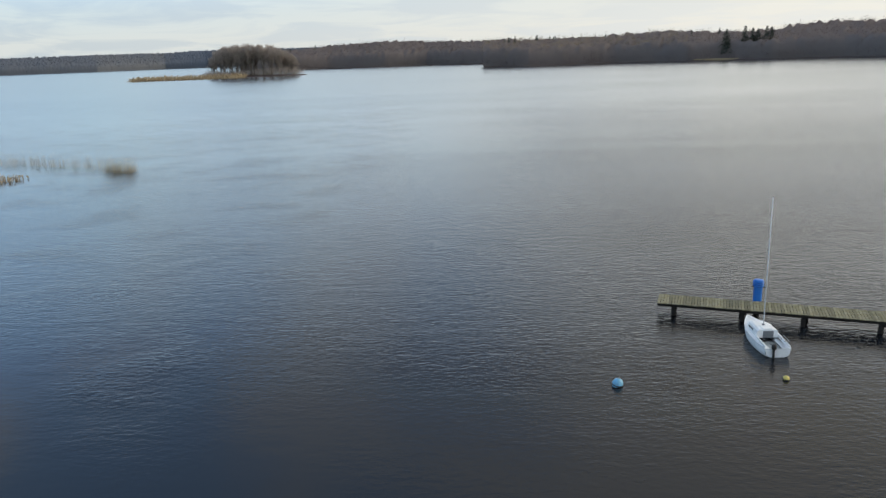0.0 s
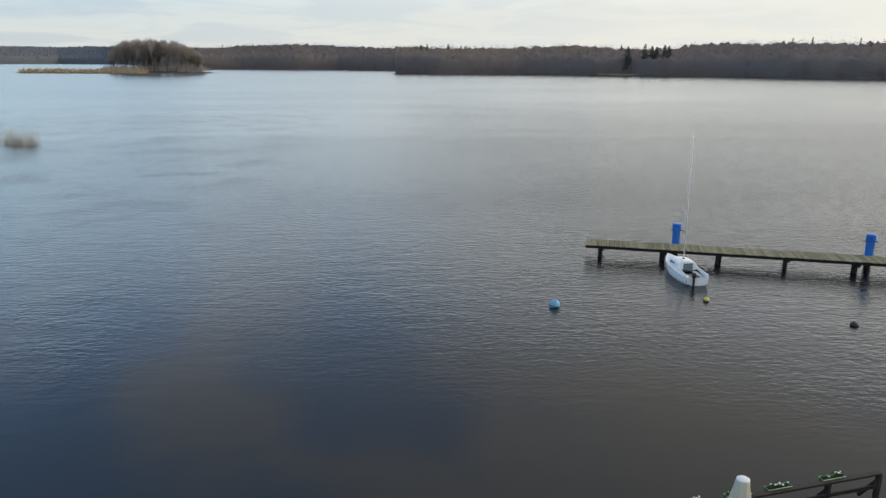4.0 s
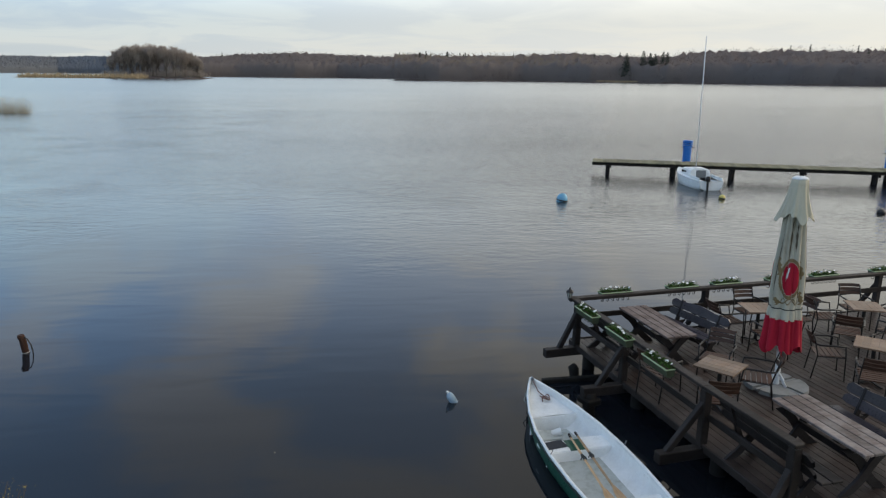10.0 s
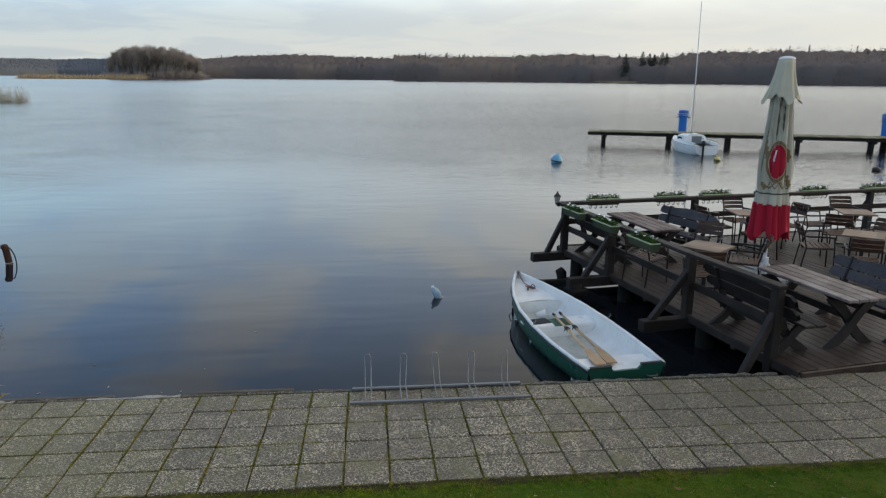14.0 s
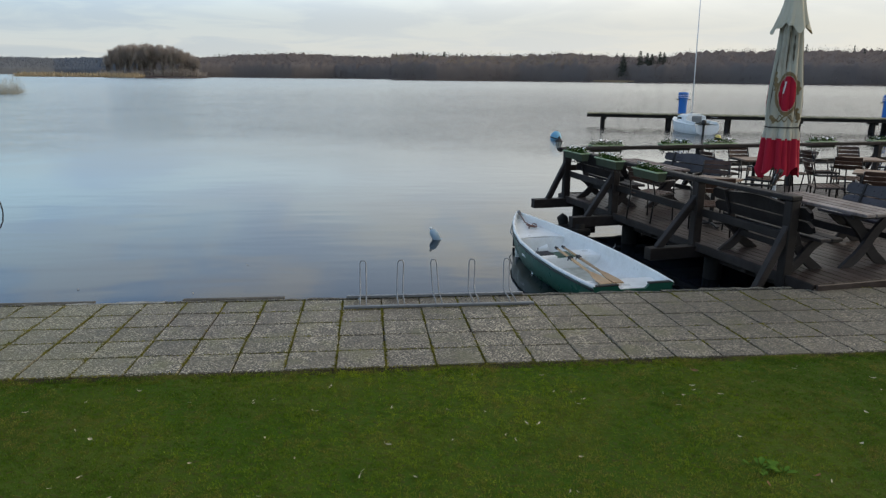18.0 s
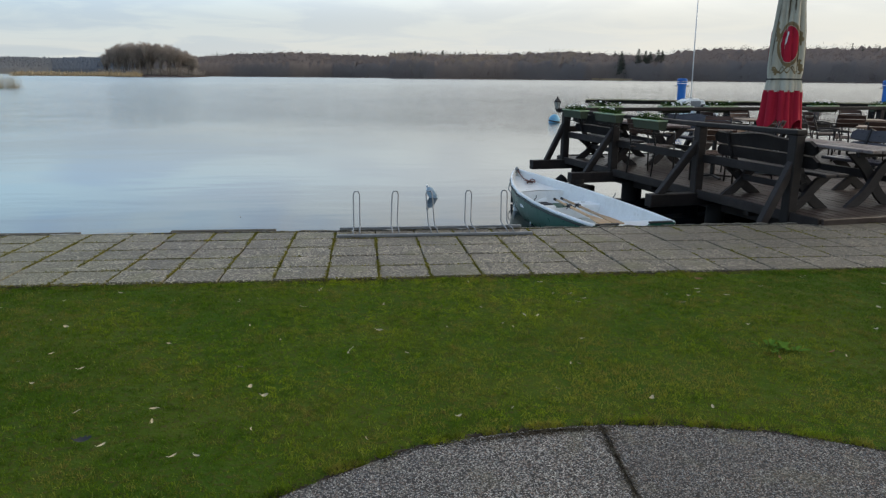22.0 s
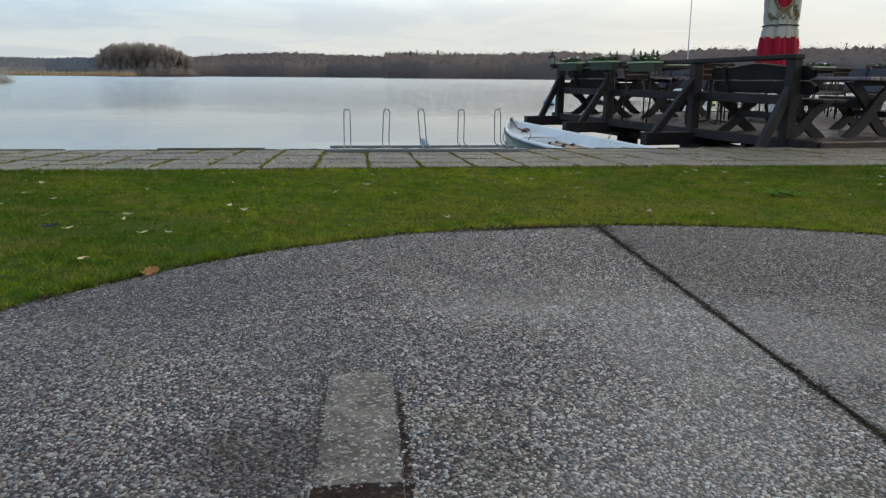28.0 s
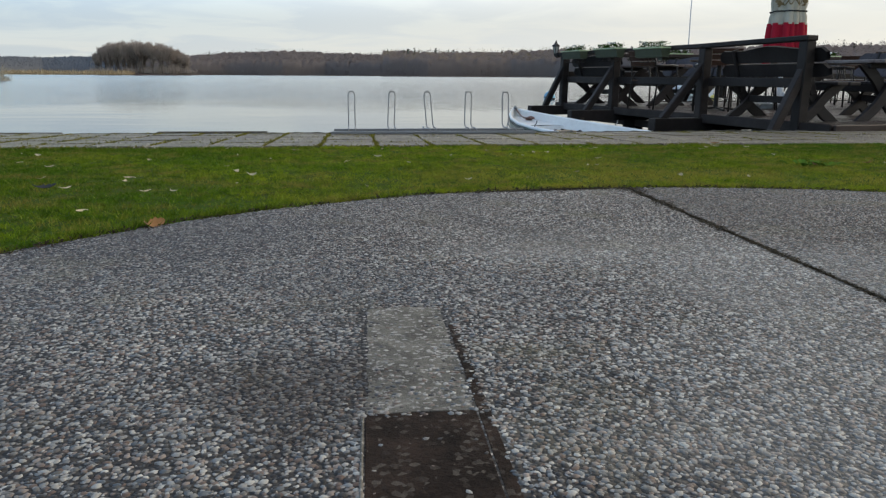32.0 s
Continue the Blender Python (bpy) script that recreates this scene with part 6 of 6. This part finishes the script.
def on_cloth(a0, w, z0, z1, mat, name, lift, shape):
    """A printed patch that follows the canopy round; shape(u, v) says whether a cell is inked."""
    nu, nv = 64, 80
    bm = bmesh.new()
    rnd = random.Random(5)
    ph = [rnd.uniform(0, 6.28) for _ in range(4)]
    zs, rs = [p[1] for p in CLOTH], [p[0] for p in CLOTH]

    def at(u, v):
        a, z = a0 + (u - 0.5) * w, z0 + (z1 - z0) * v
        f = gather(a, z, 6, ph)
        r = float(np.interp(z, zs, rs)) * (1 + fold_at(z) * f) + lift
        return (r * math.cos(a), r * math.sin(a), z)

    grid = {}
    for i in range(nu):
        for j in range(nv):
            if not shape((i + 0.5) / nu * 2 - 1, (j + 0.5) / nv * 2 - 1):
                continue
            quad = []
            for q in ((i, j), (i + 1, j), (i + 1, j + 1), (i, j + 1)):
                if q not in grid:
                    grid[q] = bm.verts.new(at(q[0] / nu, q[1] / nv))
                quad.append(grid[q])
            bm.faces.new(quad)
    return part(name, bm, mat, par, "", True)


on_cloth(FACE, 1.42, 1.69, 2.38, M["gold_print"], "emblem_ring", 0.008, lambda u, v: 0.70 < u * u + v * v < 1.0)
on_cloth(FACE, 1.42, 1.69, 2.38, M["red_cloth"], "emblem_disc", 0.008, lambda u, v: u * u * 1.1 + v * v < 0.66)
on_cloth(FACE, 1.42, 1.69, 2.38, M["white_print"], "emblem_glint", 0.012, lambda u, v: abs(u + 0.35 - 0.3 * v) < 0.07 and 0.0 < v < 0.55)
# shade of the deep pleats painted on as strips, with stain along the folds
for a, z0, z1 in stripe_spots:
    on_cloth(a, 0.16, z0, z1, M["shade_stain"], "stained_pleat", 0.006, lambda u, v: abs(u) < 0.75 - 0.5 * abs(v) + 0.2 * math.sin(v * 9))
for w, z0, z1, k in ((1.5, 1.55, 1.74, 5.0),):
    on_cloth(FACE, w, z0, z1, M["gold_print"], "scroll_print", 0.007, lambda u, v, k=k: (abs(v - 0.55 * math.sin(k * u + 1)) < 0.16 or abs(v + 0.5 * math.cos(k * 1.6 * u)) < 0.12) and abs(u) < 0.9)
for da, z0, z1 in ((0.85, 2.02, 2.36), (-0.80, 2.08, 2.40), (0.95, 1.58, 1.82), (-0.70, 1.56, 1.70)):
    on_cloth(FACE + da, 0.5, z0, z1, M["gold_print"], "faded_print", 0.007, lambda u, v: abs(u + 0.3 * math.sin(3 * v)) < 0.5 - 0.4 * v * v + 0.15 * math.sin(11 * v))
on_cloth(FACE + 2.25, 1.1, 1.66, 2.40, M["red_cloth"], "emblem_disc", 0.008, lambda u, v: u * u + v * v < 0.75)
on_cloth(FACE - 2.1, 1.1, 1.66, 2.40, M["red_cloth"], "emblem_disc", 0.008, lambda u, v: u * u + v * v < 0.75)

stand = thing("concrete_stand", pose(PX, PY, DECK_Z, 0, 0, 20), "grey concrete slabs on a white steel cross weighing the parasol down", "stand")
for k in range(4):
    bm = bmesh.new()
    ring = [(0.05, 0.05)] + [(0.05 + 0.46 * math.cos(t), 0.05 + 0.46 * math.sin(t)) for t in np.linspace(0.04, math.pi / 2 - 0.04, 9)]
    lo = [bm.verts.new((px, py, 0.012)) for px, py in ring]
    hi = [bm.verts.new((px * 0.985, py * 0.985, 0.085)) for px, py in ring]
    bm.faces.new(lo[::-1])
    bm.faces.new(hi)
    for i in range(len(ring)):
        j = (i + 1) % len(ring)
        bm.faces.new((lo[i], lo[j], hi[j], hi[i]))
    o = part("weight_slab", bm, M["base_concrete"], stand)
    o.rotation_euler = (0, 0, k * math.pi / 2)
for k in range(2):
    o = part("cross_bar", box((0, 0, 0.045), (1.0, 0.05, 0.05), None, 0.004), M["steel"], stand)
    o.rotation_euler = (0, 0, k * math.pi / 2)
part("sleeve", tube([(0, 0, 0.05), (0, 0, 0.36)], 0.048, 12), M["white_metal"], stand)
for k in range(4):
    a = k * math.pi / 2
    part("gusset", beam((0.04 * math.cos(a), 0.04 * math.sin(a), 0.26), (0.20 * math.cos(a), 0.20 * math.sin(a), 0.075), 0.012, 0.05, 0.002), M["white_metal"], stand)

# ---- bicycle rack ----
rack = thing("bicycle_rack", pose(0, 0, 0), "galvanised steel bicycle rack with five upright hoops", "bicycle rack")
part("rail", beam((1.62, -0.36, 0.016), (3.58, -0.355, 0.016), 0.036, 0.026, 0.004), M["steel"], rack)
part("rail", beam((1.64, -0.01, 0.016), (3.54, 0.0, 0.016), 0.036, 0.026, 0.004), M["steel"], rack)
for k in range(5):
    cx = 1.815 + k * 0.386
    w, r = 0.032, 0.0065
    tilt = 0.02 * math.sin(k * 2.3)
    top = 0.385
    pts = [(cx - w, -0.36, 0.03), (cx - w, -0.25, 0.05), (cx - w, -0.06, 0.045), (cx - w, 0.02, 0.07), (cx - w + tilt, 0.07, top - 0.03), (cx - w * 0.6 + tilt, 0.075, top), (cx + w * 0.6 + tilt, 0.075, top),
           (cx + w + tilt, 0.07, top - 0.03), (cx + w, 0.02, 0.07), (cx + w, -0.06, 0.045), (cx + w, -0.25, 0.05), (cx + w, -0.36, 0.03)]
    part("hoop", tube(pts, r, 8), M["steel"], rack, "", True)

# ---- the shrub at the quay's edge ----
st, bl = soup_arrays(), soup_arrays()
shrub = thing("quay_shrub", pose(-2.45, 0.10, 0.02), "thin leafless shrub with yellowish buds at the quay edge", "shrub")
bm = bmesh.new()
rs = random.Random(8)
tips = []
for k in range(30):
    a, l = rs.uniform(0, 6.28), rs.uniform(0.45, 0.98)
    d = Vector((math.cos(a) * 0.35, math.sin(a) * 0.3 + 0.1, 1)).normalized()
    p1 = d * l * 0.5 + Vector((rs.uniform(-0.05, 0.05), 0, 0))
    p2 = d * l + Vector((rs.uniform(-0.08, 0.08), rs.uniform(-0.05, 0.05), 0))
    o = Vector((rs.uniform(-0.12, 0.12), rs.uniform(-0.05, 0.05), 0))
    tube([o, o + p1, o + p2], [0.006, 0.004, 0.002], 5, False, bm)
    tips += [tuple(o + p1 * f + p2 * (1 - f)) for f in (0, 0.3, 0.6)]
part("stems", bm, M["twig"], shrub)["kind"] = "stuff"
p = np.repeat(np.array(tips), 10, axis=0) + rng.normal(size=(len(tips) * 10, 3)) * 0.035
add_soup(bl, p, 0.012)
low = np.stack([rng.normal(size=260) * 0.16, rng.normal(size=260) * 0.06, rng.random(260) * 0.10], 1)
add_soup(bl, low, 0.02)
make_soup("buds", bl, M["twig"], shrub)["kind"] = "stuff"

# ---- lawn blades, fallen leaves ----
def blades(n, x0, x1, y0, y1, tall, wide, keep):
    p = np.stack([rng.uniform(x0, x1, n), rng.uniform(y0, y1, n), np.zeros(n)], 1)
    p = p[keep(p)]
    n = len(p)
    p[:, 2] = 0.033 * (-0.4 - p[:, 1]) - 0.014
    px, py = p[:, 0], p[:, 1]
    tuft = np.sin(px * 27 + 2.5 * np.sin(py * 19 + px * 5)) * np.cos(py * 24 + 1.7 * np.sin(px * 15)) + 0.7 * np.sin(px * 61 + 2 * np.sin(py * 47)) * np.cos(py * 55 + px * 9)
    reach = np.sin(px * 7.1 + 2 * np.sin(py * 5)) * np.cos(py * 6.3 + np.sin(px * 3))
    clump = 0.78 + 0.30 * tuft + 0.20 * reach + 0.25 * rng.random(n)
    stay = rng.random(n) < np.clip(0.95 + 0.55 * tuft + 0.2 * reach, 0.22, 1.0)              # thin and bare spots between the tufts
    p, clump, n = p[stay], clump[stay], int(stay.sum())
    h = tall * np.clip(clump, 0.3, 1.7) * (0.6 + 0.6 * rng.random(n))
    a = rng.uniform(0, 2 * math.pi, n)
    u = np.stack([np.cos(a), np.sin(a), np.zeros(n)], 1) * (wide * (0.6 + 0.8 * rng.random(n)))[:, None]
    v = np.stack([rng.normal(size=n) * 0.75 * h, rng.normal(size=n) * 0.75 * h, h], 1) + u / 2
    return p, u, v


def off_pad(p):
    return ((p[:, 0] - PAD_C[0]) / PAD_A) ** 2 + ((p[:, 1] - PAD_C[1]) / PAD_B) ** 2 > 1.008 + 0.05 * rng.random(len(p))


ring = []
for i in range(260):
    a = math.radians(-20 + 220 * i / 259)
    inner, outer = pad_edge(a, 0.995), pad_edge(a, 1.014 + 0.006 * math.sin(i * 0.61) + random.uniform(-0.006, 0.009))
    ring.append([(inner[0], inner[1], ground_z(inner[1]) - 0.016), (inner[0] * 0.5 + outer[0] * 0.5, inner[1] * 0.5 + outer[1] * 0.5, ground_z(inner[1]) - 0.004), (outer[0], outer[1], ground_z(outer[1]) - 0.010)])
part("edge_soil", loft(ring), M["soil"], pad, "dark earth along the rim")
sets = [blades(560000, -2.6, 8.4, -5.3, -2.06, 0.0155, 0.0034, off_pad), blades(66000, -1.5, 1.3, -6.6, -5.3, 0.0155, 0.0034, off_pad),
        blades(16000, -2.6, 8.4, -2.18, -2.03, 0.020, 0.004, off_pad)]
# longer blades that lean over the rim of the circle
n = 26000
rim_a = np.radians(rng.uniform(-15, 195, n))
grow = 1.004 + 0.035 * rng.random(n) ** 1.5
rim_x, rim_y = PAD_C[0] + PAD_A * grow * np.cos(rim_a), PAD_C[1] + PAD_B * grow * np.sin(rim_a)
tuft = np.sin(rim_a * 31) + np.sin(rim_a * 57 + 1) + 0.8 * np.sin(rim_a * 113) > -0.5 + rng.random(n)
base = np.stack([rim_x, rim_y, 0.033 * (-0.4 - rim_y) - 0.014], 1)[tuft]
m_blades = len(base)
turn = rng.uniform(0, 6.28, m_blades)
hh = 0.030 * (0.5 + 0.8 * rng.random(m_blades))
bu = np.stack([np.cos(turn), np.sin(turn), np.zeros(m_blades)], 1) * 0.004
bv = np.stack([rng.normal(size=m_blades) * 0.5 * hh - 0.35 * hh * np.cos(rim_a[tuft]), rng.normal(size=m_blades) * 0.5 * hh - 0.35 * hh * np.sin(rim_a[tuft]), hh], 1)
sets.append((base, bu, bv))
crumb = soup_arrays()
ca = np.radians(rng.uniform(-15, 195, 5200))
cg = 1.004 + 0.009 * rng.normal(size=5200) + 0.006 * np.sin(ca * 43)
cx, cy = PAD_C[0] + PAD_A * cg * np.cos(ca), PAD_C[1] + PAD_B * cg * np.sin(ca)
add_soup(crumb, np.stack([cx, cy, 0.033 * (-0.4 - cy) + 0.002], 1), 0.0045)
make_soup("crumbs", crumb, M["soil"], pad)["kind"] = "stuff"
# earth that has crumbled along the joint, widest at the broken corner by the lawn
crumb = soup_arrays()
fy = rng.random(9000) ** 1.3
cy = -4.655 - 3.2 * fy
spread = (0.0038 + 0.016 * np.exp(-fy * 9)) * (1 + 0.6 * np.sin(cy * 17) + 0.4 * np.sin(cy * 41 + 1))
cx = 2.79 + 0.095 * (cy + 5.33) + rng.normal(size=9000) * np.abs(spread) - 0.002
add_soup(crumb, np.stack([cx, cy, 0.033 * (-0.4 - cy) + 0.0012], 1), 0.0035, 1, 0.4)
ba = np.radians(rng.normal(96, 4.5, 2600))
bg = 0.992 - np.abs(rng.normal(size=2600)) * 0.010
add_soup(crumb, np.stack([PAD_C[0] + PAD_A * bg * np.cos(ba), PAD_C[1] + PAD_B * bg * np.sin(ba), 0.033 * (-0.4 - PAD_C[1] - PAD_B * bg * np.sin(ba)) + 0.0015], 1), 0.0045, 1, 0.4)
make_soup("crumbs", crumb, M["joint_earth"], pad)["kind"] = "stuff"
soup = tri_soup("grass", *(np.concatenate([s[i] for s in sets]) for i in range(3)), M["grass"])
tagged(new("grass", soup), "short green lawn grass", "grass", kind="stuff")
# moss tufts in the slab joints: thick between the columns, thinner along the rows and towards the deck
n = 90000
across = rng.random(n) < 0.34
col = rng.integers(-12, 28, n)
px = np.where(across, rng.uniform(-4.8, 11.0, n), col * 0.4 + rng.normal(size=n) * 0.008)
py = np.where(across, -0.4 * rng.integers(0, 6, n) + rng.normal(size=n) * 0.004, rng.uniform(-2.05, 0.0, n))
patch = np.sin(px * 2.7 + 3 * np.sin(py * 2.1)) + np.cos(py * 5 + px * 1.3) + 0.7 * np.sin(py * 23 + px * 11)
keep = patch > np.where(px > 4.0, 0.6, -0.7) + 0.8 * (rng.random(n) - 0.5)
base = np.stack([px, py, 0.033 * (-0.4 - py) - 0.010], 1)[keep]
st = soup_arrays()
add_soup(st, base + rng.normal(size=base.shape) * np.array([0.004, 0.004, 0.002]) + np.array([0, 0, 0.0065]), 0.0072)
tagged(make_soup("joint_moss", st, M["moss"]), "yellow-green moss tufts in the slab joints", "moss", kind="stuff")


def leaf_mesh(L, W, curl, lobes, mat):
    bm = bmesh.new()
    n = 10
    rows = []
    for i in range(n + 1):
        t = i / n
        w = W * math.sin(math.pi * min(1, t * 0.94 + 0.05)) ** 0.7 * (1 + lobes * math.cos(t * 22))
        z = curl * (t - 0.4) ** 2
        rows.append([(L * (t - 0.5), -w, z + 0.4 * w), (L * (t - 0.5), 0, z), (L * (t - 0.5), w, z + 0.5 * w)])
    loft(rows, bm)
    tube([(-L * 0.5, 0, curl * 0.16), (-L * 0.72, 0.01, curl * 0.3)], 0.0012, 4, False, bm)
    me = bpy.data.meshes.new("blade")
    bm.to_mesh(me)
    bm.free()
    me.materials.append(mat)
    return me


oak, willow, small = leaf_mesh(0.055, 0.014, 0.035, 0.25, M["dry_leaf"]), leaf_mesh(0.04, 0.006, 0.02, 0.0, M["pale_leaf"]), leaf_mesh(0.03, 0.009, 0.03, 0.1, M["pale_leaf"])


def fallen(me, x, y, turn, label, size=1.0, tip=0.0, lift=0.020):
    ob = tagged(new("fallen_leaf", me), label, "leaf", "fallen leaves on the lawn")
    on_lawn = ((x - PAD_C[0]) / PAD_A) ** 2 + ((y - PAD_C[1]) / PAD_B) ** 2 > 1 and y < -2.1
    ob.matrix_world = pose(x, y, ground_z(y) + (lift if on_lawn else 0.006), tip, 0, turn) @ Matrix.Scale(size, 4)
    return ob


fallen(oak, 1.34, -5.30, 60, "curled russet oak leaf at the edge of the concrete", 0.95, 55)
fallen(leaf_mesh(0.055, 0.014, 0.035, 0.25, M["dark_mat"]), 0.80, -4.60, 10, "dark grey-brown curled leaf on the lawn", 1.15, 10)
fallen(oak, 4.38, -2.36, -35, "pale tan leaf on the lawn near the slabs", 1.0, 15)
fallen(oak, 4.02, -4.01, 80, "brown leaf half sunk in the grass", 0.8, 30)
fallen(oak, 4.35, -3.95, 20, "brown leaf half sunk in the grass", 0.8, -20)
fallen(small, 1.44, -4.23, 15, "pale dry leaf on the lawn", 1.0, 20)
fallen(small, 3.16, -4.43, 60, "pale dry leaf on the lawn", 1.0, 5)
rl = random.Random(31)
for k in range(105):
    x, y = rl.uniform(-0.8, 6.2), rl.uniform(-5.3, -2.3)
    if ((x - PAD_C[0]) / PAD_A) ** 2 + ((y - PAD_C[1]) / PAD_B) ** 2 < 1.05:
        continue
    fallen(rl.choice([willow, willow, small]), x, y, rl.uniform(0, 360), "pale dry leaf lying in the lawn grass", rl.uniform(0.5, 1.0), rl.uniform(-40, 40), 0.026)

def weed_clump(x, y, n, seed):
    """A low rosette of broad leaves."""
    rnd = random.Random(seed)
    w = thing("weed_clump", pose(x, y, ground_z(y) - 0.004), "low clump of broad dark green weeds in the lawn", "weed")
    for k in range(n):
        a, L = rnd.uniform(0, 6.28), rnd.uniform(0.035, 0.075)
        W, rise, out = L * rnd.uniform(0.16, 0.26), rnd.uniform(0.010, 0.020), rnd.uniform(0.0, 0.07)
        rows = [[(out + L * t, -W * math.sin(math.pi * min(1, t * 0.95 + 0.04)), rise * math.sin(2.2 * t) + 0.004), (out + L * t, 0, rise * math.sin(2.2 * t)), (out + L * t, W * math.sin(math.pi * min(1, t * 0.95 + 0.04)), rise * math.sin(2.2 * t) + 0.004)] for t in (0, 0.25, 0.5, 0.75, 1.0)]
        leaf = part("leaf", loft(rows), M["weed_leaf"], w)
        leaf.rotation_euler = (0, 0, a)
    return w


weed_clump(4.10, -3.80, 15, 3)
weed_clump(4.20, -3.86, 10, 4)

FLOATS = ((-0.78, 1.21, 0, 1.6), (-0.55, 1.23, 40, 1.9), (-1.50, 1.44, 80, 2.2), (-0.41, 1.94, 120, 1.6), (0.06, 3.37, 160, 1.9), (-2.31, 1.32, 200, 2.2), (-1.95, 2.21, 240, 1.6))
# pale bits of reed and leaf that drift by the quay
for x, y, turn, size in FLOATS:
    bit = tagged(new("floating_leaf", small), "pale dead leaf floating on the still water", "leaf", "drifting leaves by the quay")
    bit.matrix_world = pose(x, y, WATER_Z + 0.002, 0, 0, turn) @ Matrix.Scale(size * 0.5, 4)

# ---- many pieces: deck planks, promenade slabs, pebbles ----
bm = box((0, 0, 0), (DECK_B, 0.136, 0.032), None, 0.004)
bmesh.ops.recalc_face_normals(bm, faces=bm.faces)
dp = bpy.data.meshes.new("deck_plank")
bm.to_mesh(dp)
bm.free()
dp.materials.append(M["deck_wood"])
rd = random.Random(17)
for i in range(int(DECK_A / 0.142)):
    o = part("deck_plank", dp, None, deck)
    o.matrix_local = Matrix.Translation((0.07 + i * 0.142, -DECK_B / 2 + 0.03 + rd.uniform(-0.01, 0.01), DECK_Z - 0.016 + rd.uniform(-0.002, 0.002))) @ Matrix.Rotation(-math.pi / 2 + rd.uniform(-0.001, 0.001), 4, "Z") @ Matrix.Rotation(rd.uniform(-0.01, 0.01), 4, "X")
rs = random.Random(12)
for c in range(-13, 27):
    for r in range(5):
        if c * 0.4 > 6.5 and r == 0 and c * 0.4 > 11:
            continue
        y = -0.2 - r * 0.4
        o = part("slab", slabs[rs.randrange(5)], None, bed)
        o.matrix_local = Matrix.Translation((c * 0.4 + 0.2 + rs.uniform(-0.003, 0.003), y + rs.uniform(-0.003, 0.003), ground_z(y) + rs.uniform(-0.003, 0.003))) @ Matrix.Rotation(-SLOPE + rs.uniform(-0.008, 0.008), 4, "X") @ Matrix.Rotation(rs.uniform(-0.006, 0.006), 4, "Y") @ Matrix.Rotation(rs.randrange(4) * math.pi / 2, 4, "Z")


def pebbles(n, x0, x1, y0, y1, r0, r1, inner, left):
    """Rounded stones set in the paste, as low domes."""
    p = np.stack([rng.uniform(x0, x1, n), rng.uniform(y0, y1, n)], 1)
    p = p[(((p[:, 0] - PAD_C[0]) / PAD_A) ** 2 + ((p[:, 1] - PAD_C[1]) / PAD_B) ** 2 < 0.995) & (np.abs(p[:, 0] - 2.79 - 0.095 * (p[:, 1] + 5.33)) > 0.013)]
    in_core = (p[:, 0] < 2.95) & (p[:, 1] < -5.72)
    p = p[in_core if inner else ~in_core]
    side = p[:, 0] < 2.79 + 0.095 * (p[:, 1] + 5.33)
    p = p[side if left else ~side]
    gone = np.clip((-6.30 - p[:, 1]) * 6, 0, 1)                       # stones thin out over the mortar and stop at the plate
    fill = (np.abs(p[:, 0] - 1.924) < 0.066) & (p[:, 1] < -6.11)
    p = p[~(fill & ((p[:, 1] < -6.50) | (rng.random(len(p)) > 0.09 + 0.45 * gone)) & (rng.random(len(p)) > 0.02))]
    n = len(p)
    r = rng.uniform(r0, r1, n)
    turn, long = rng.uniform(0, 6.28, n), rng.uniform(0.55, 1.0, n)
    z = 0.033 * (-0.4 - p[:, 1])
    ks = np.arange(5) * math.pi * 0.4
    rings = []
    for f, h in ((1.0, -0.15), (0.78, 0.20), (0.0, 0.27)) if inner else ((1.0, -0.05), (0.0, 0.34)):
        for k in ks if f else ks[:1]:
            lx, ly = np.cos(k) * f * r * (1 + 0.25 * np.sin(turn * 3 + k * 2)), np.sin(k) * f * r * long
            rings.append(np.stack([p[:, 0] + lx * np.cos(turn) - ly * np.sin(turn), p[:, 1] + lx * np.sin(turn) + ly * np.cos(turn), z + h * r * (0.8 + 0.2 * long)], 1))
    co = np.stack(rings, 1).reshape(-1, 3)
    tri = []
    for k in range(5):
        j = (k + 1) % 5
        tri += [(k, j, 5 + j), (k, 5 + j, 5 + k), (5 + k, 5 + j, 10)] if inner else [(k, j, 5)]
    idx = (np.arange(n)[:, None, None] * (11 if inner else 6) + np.array(tri)[None]).reshape(-1)
    me = bpy.data.meshes.new("pebbles")
    me.vertices.add(len(co))
    me.loops.add(len(idx))
    me.polygons.add(len(idx) // 3)
    me.vertices.foreach_set("co", co.astype(np.float32).ravel())
    me.loops.foreach_set("vertex_index", idx.astype(np.int32))
    me.polygons.foreach_set("loop_start", np.arange(0, len(idx), 3, dtype=np.int32))
    me.polygons.foreach_set("loop_total", np.full(len(idx) // 3, 3, dtype=np.int32))
    me.update(calc_edges=True)
    me.materials.append(M["pebble"] if left else M["grey_pebble"])
    me.shade_smooth()
    return me


for number, inner, zone in ((72000, True, (1.15, 2.95, -6.80, -5.72)), (165000, False, (0.95, 4.60, -6.45, -4.64))):
    for left in (True, False):
        gravel = part("pebbles", pebbles(number, *zone, 0.0020, 0.0050, inner, left), None, pad, "small rounded grey and white pebbles")
        gravel["kind"] = "stuff"
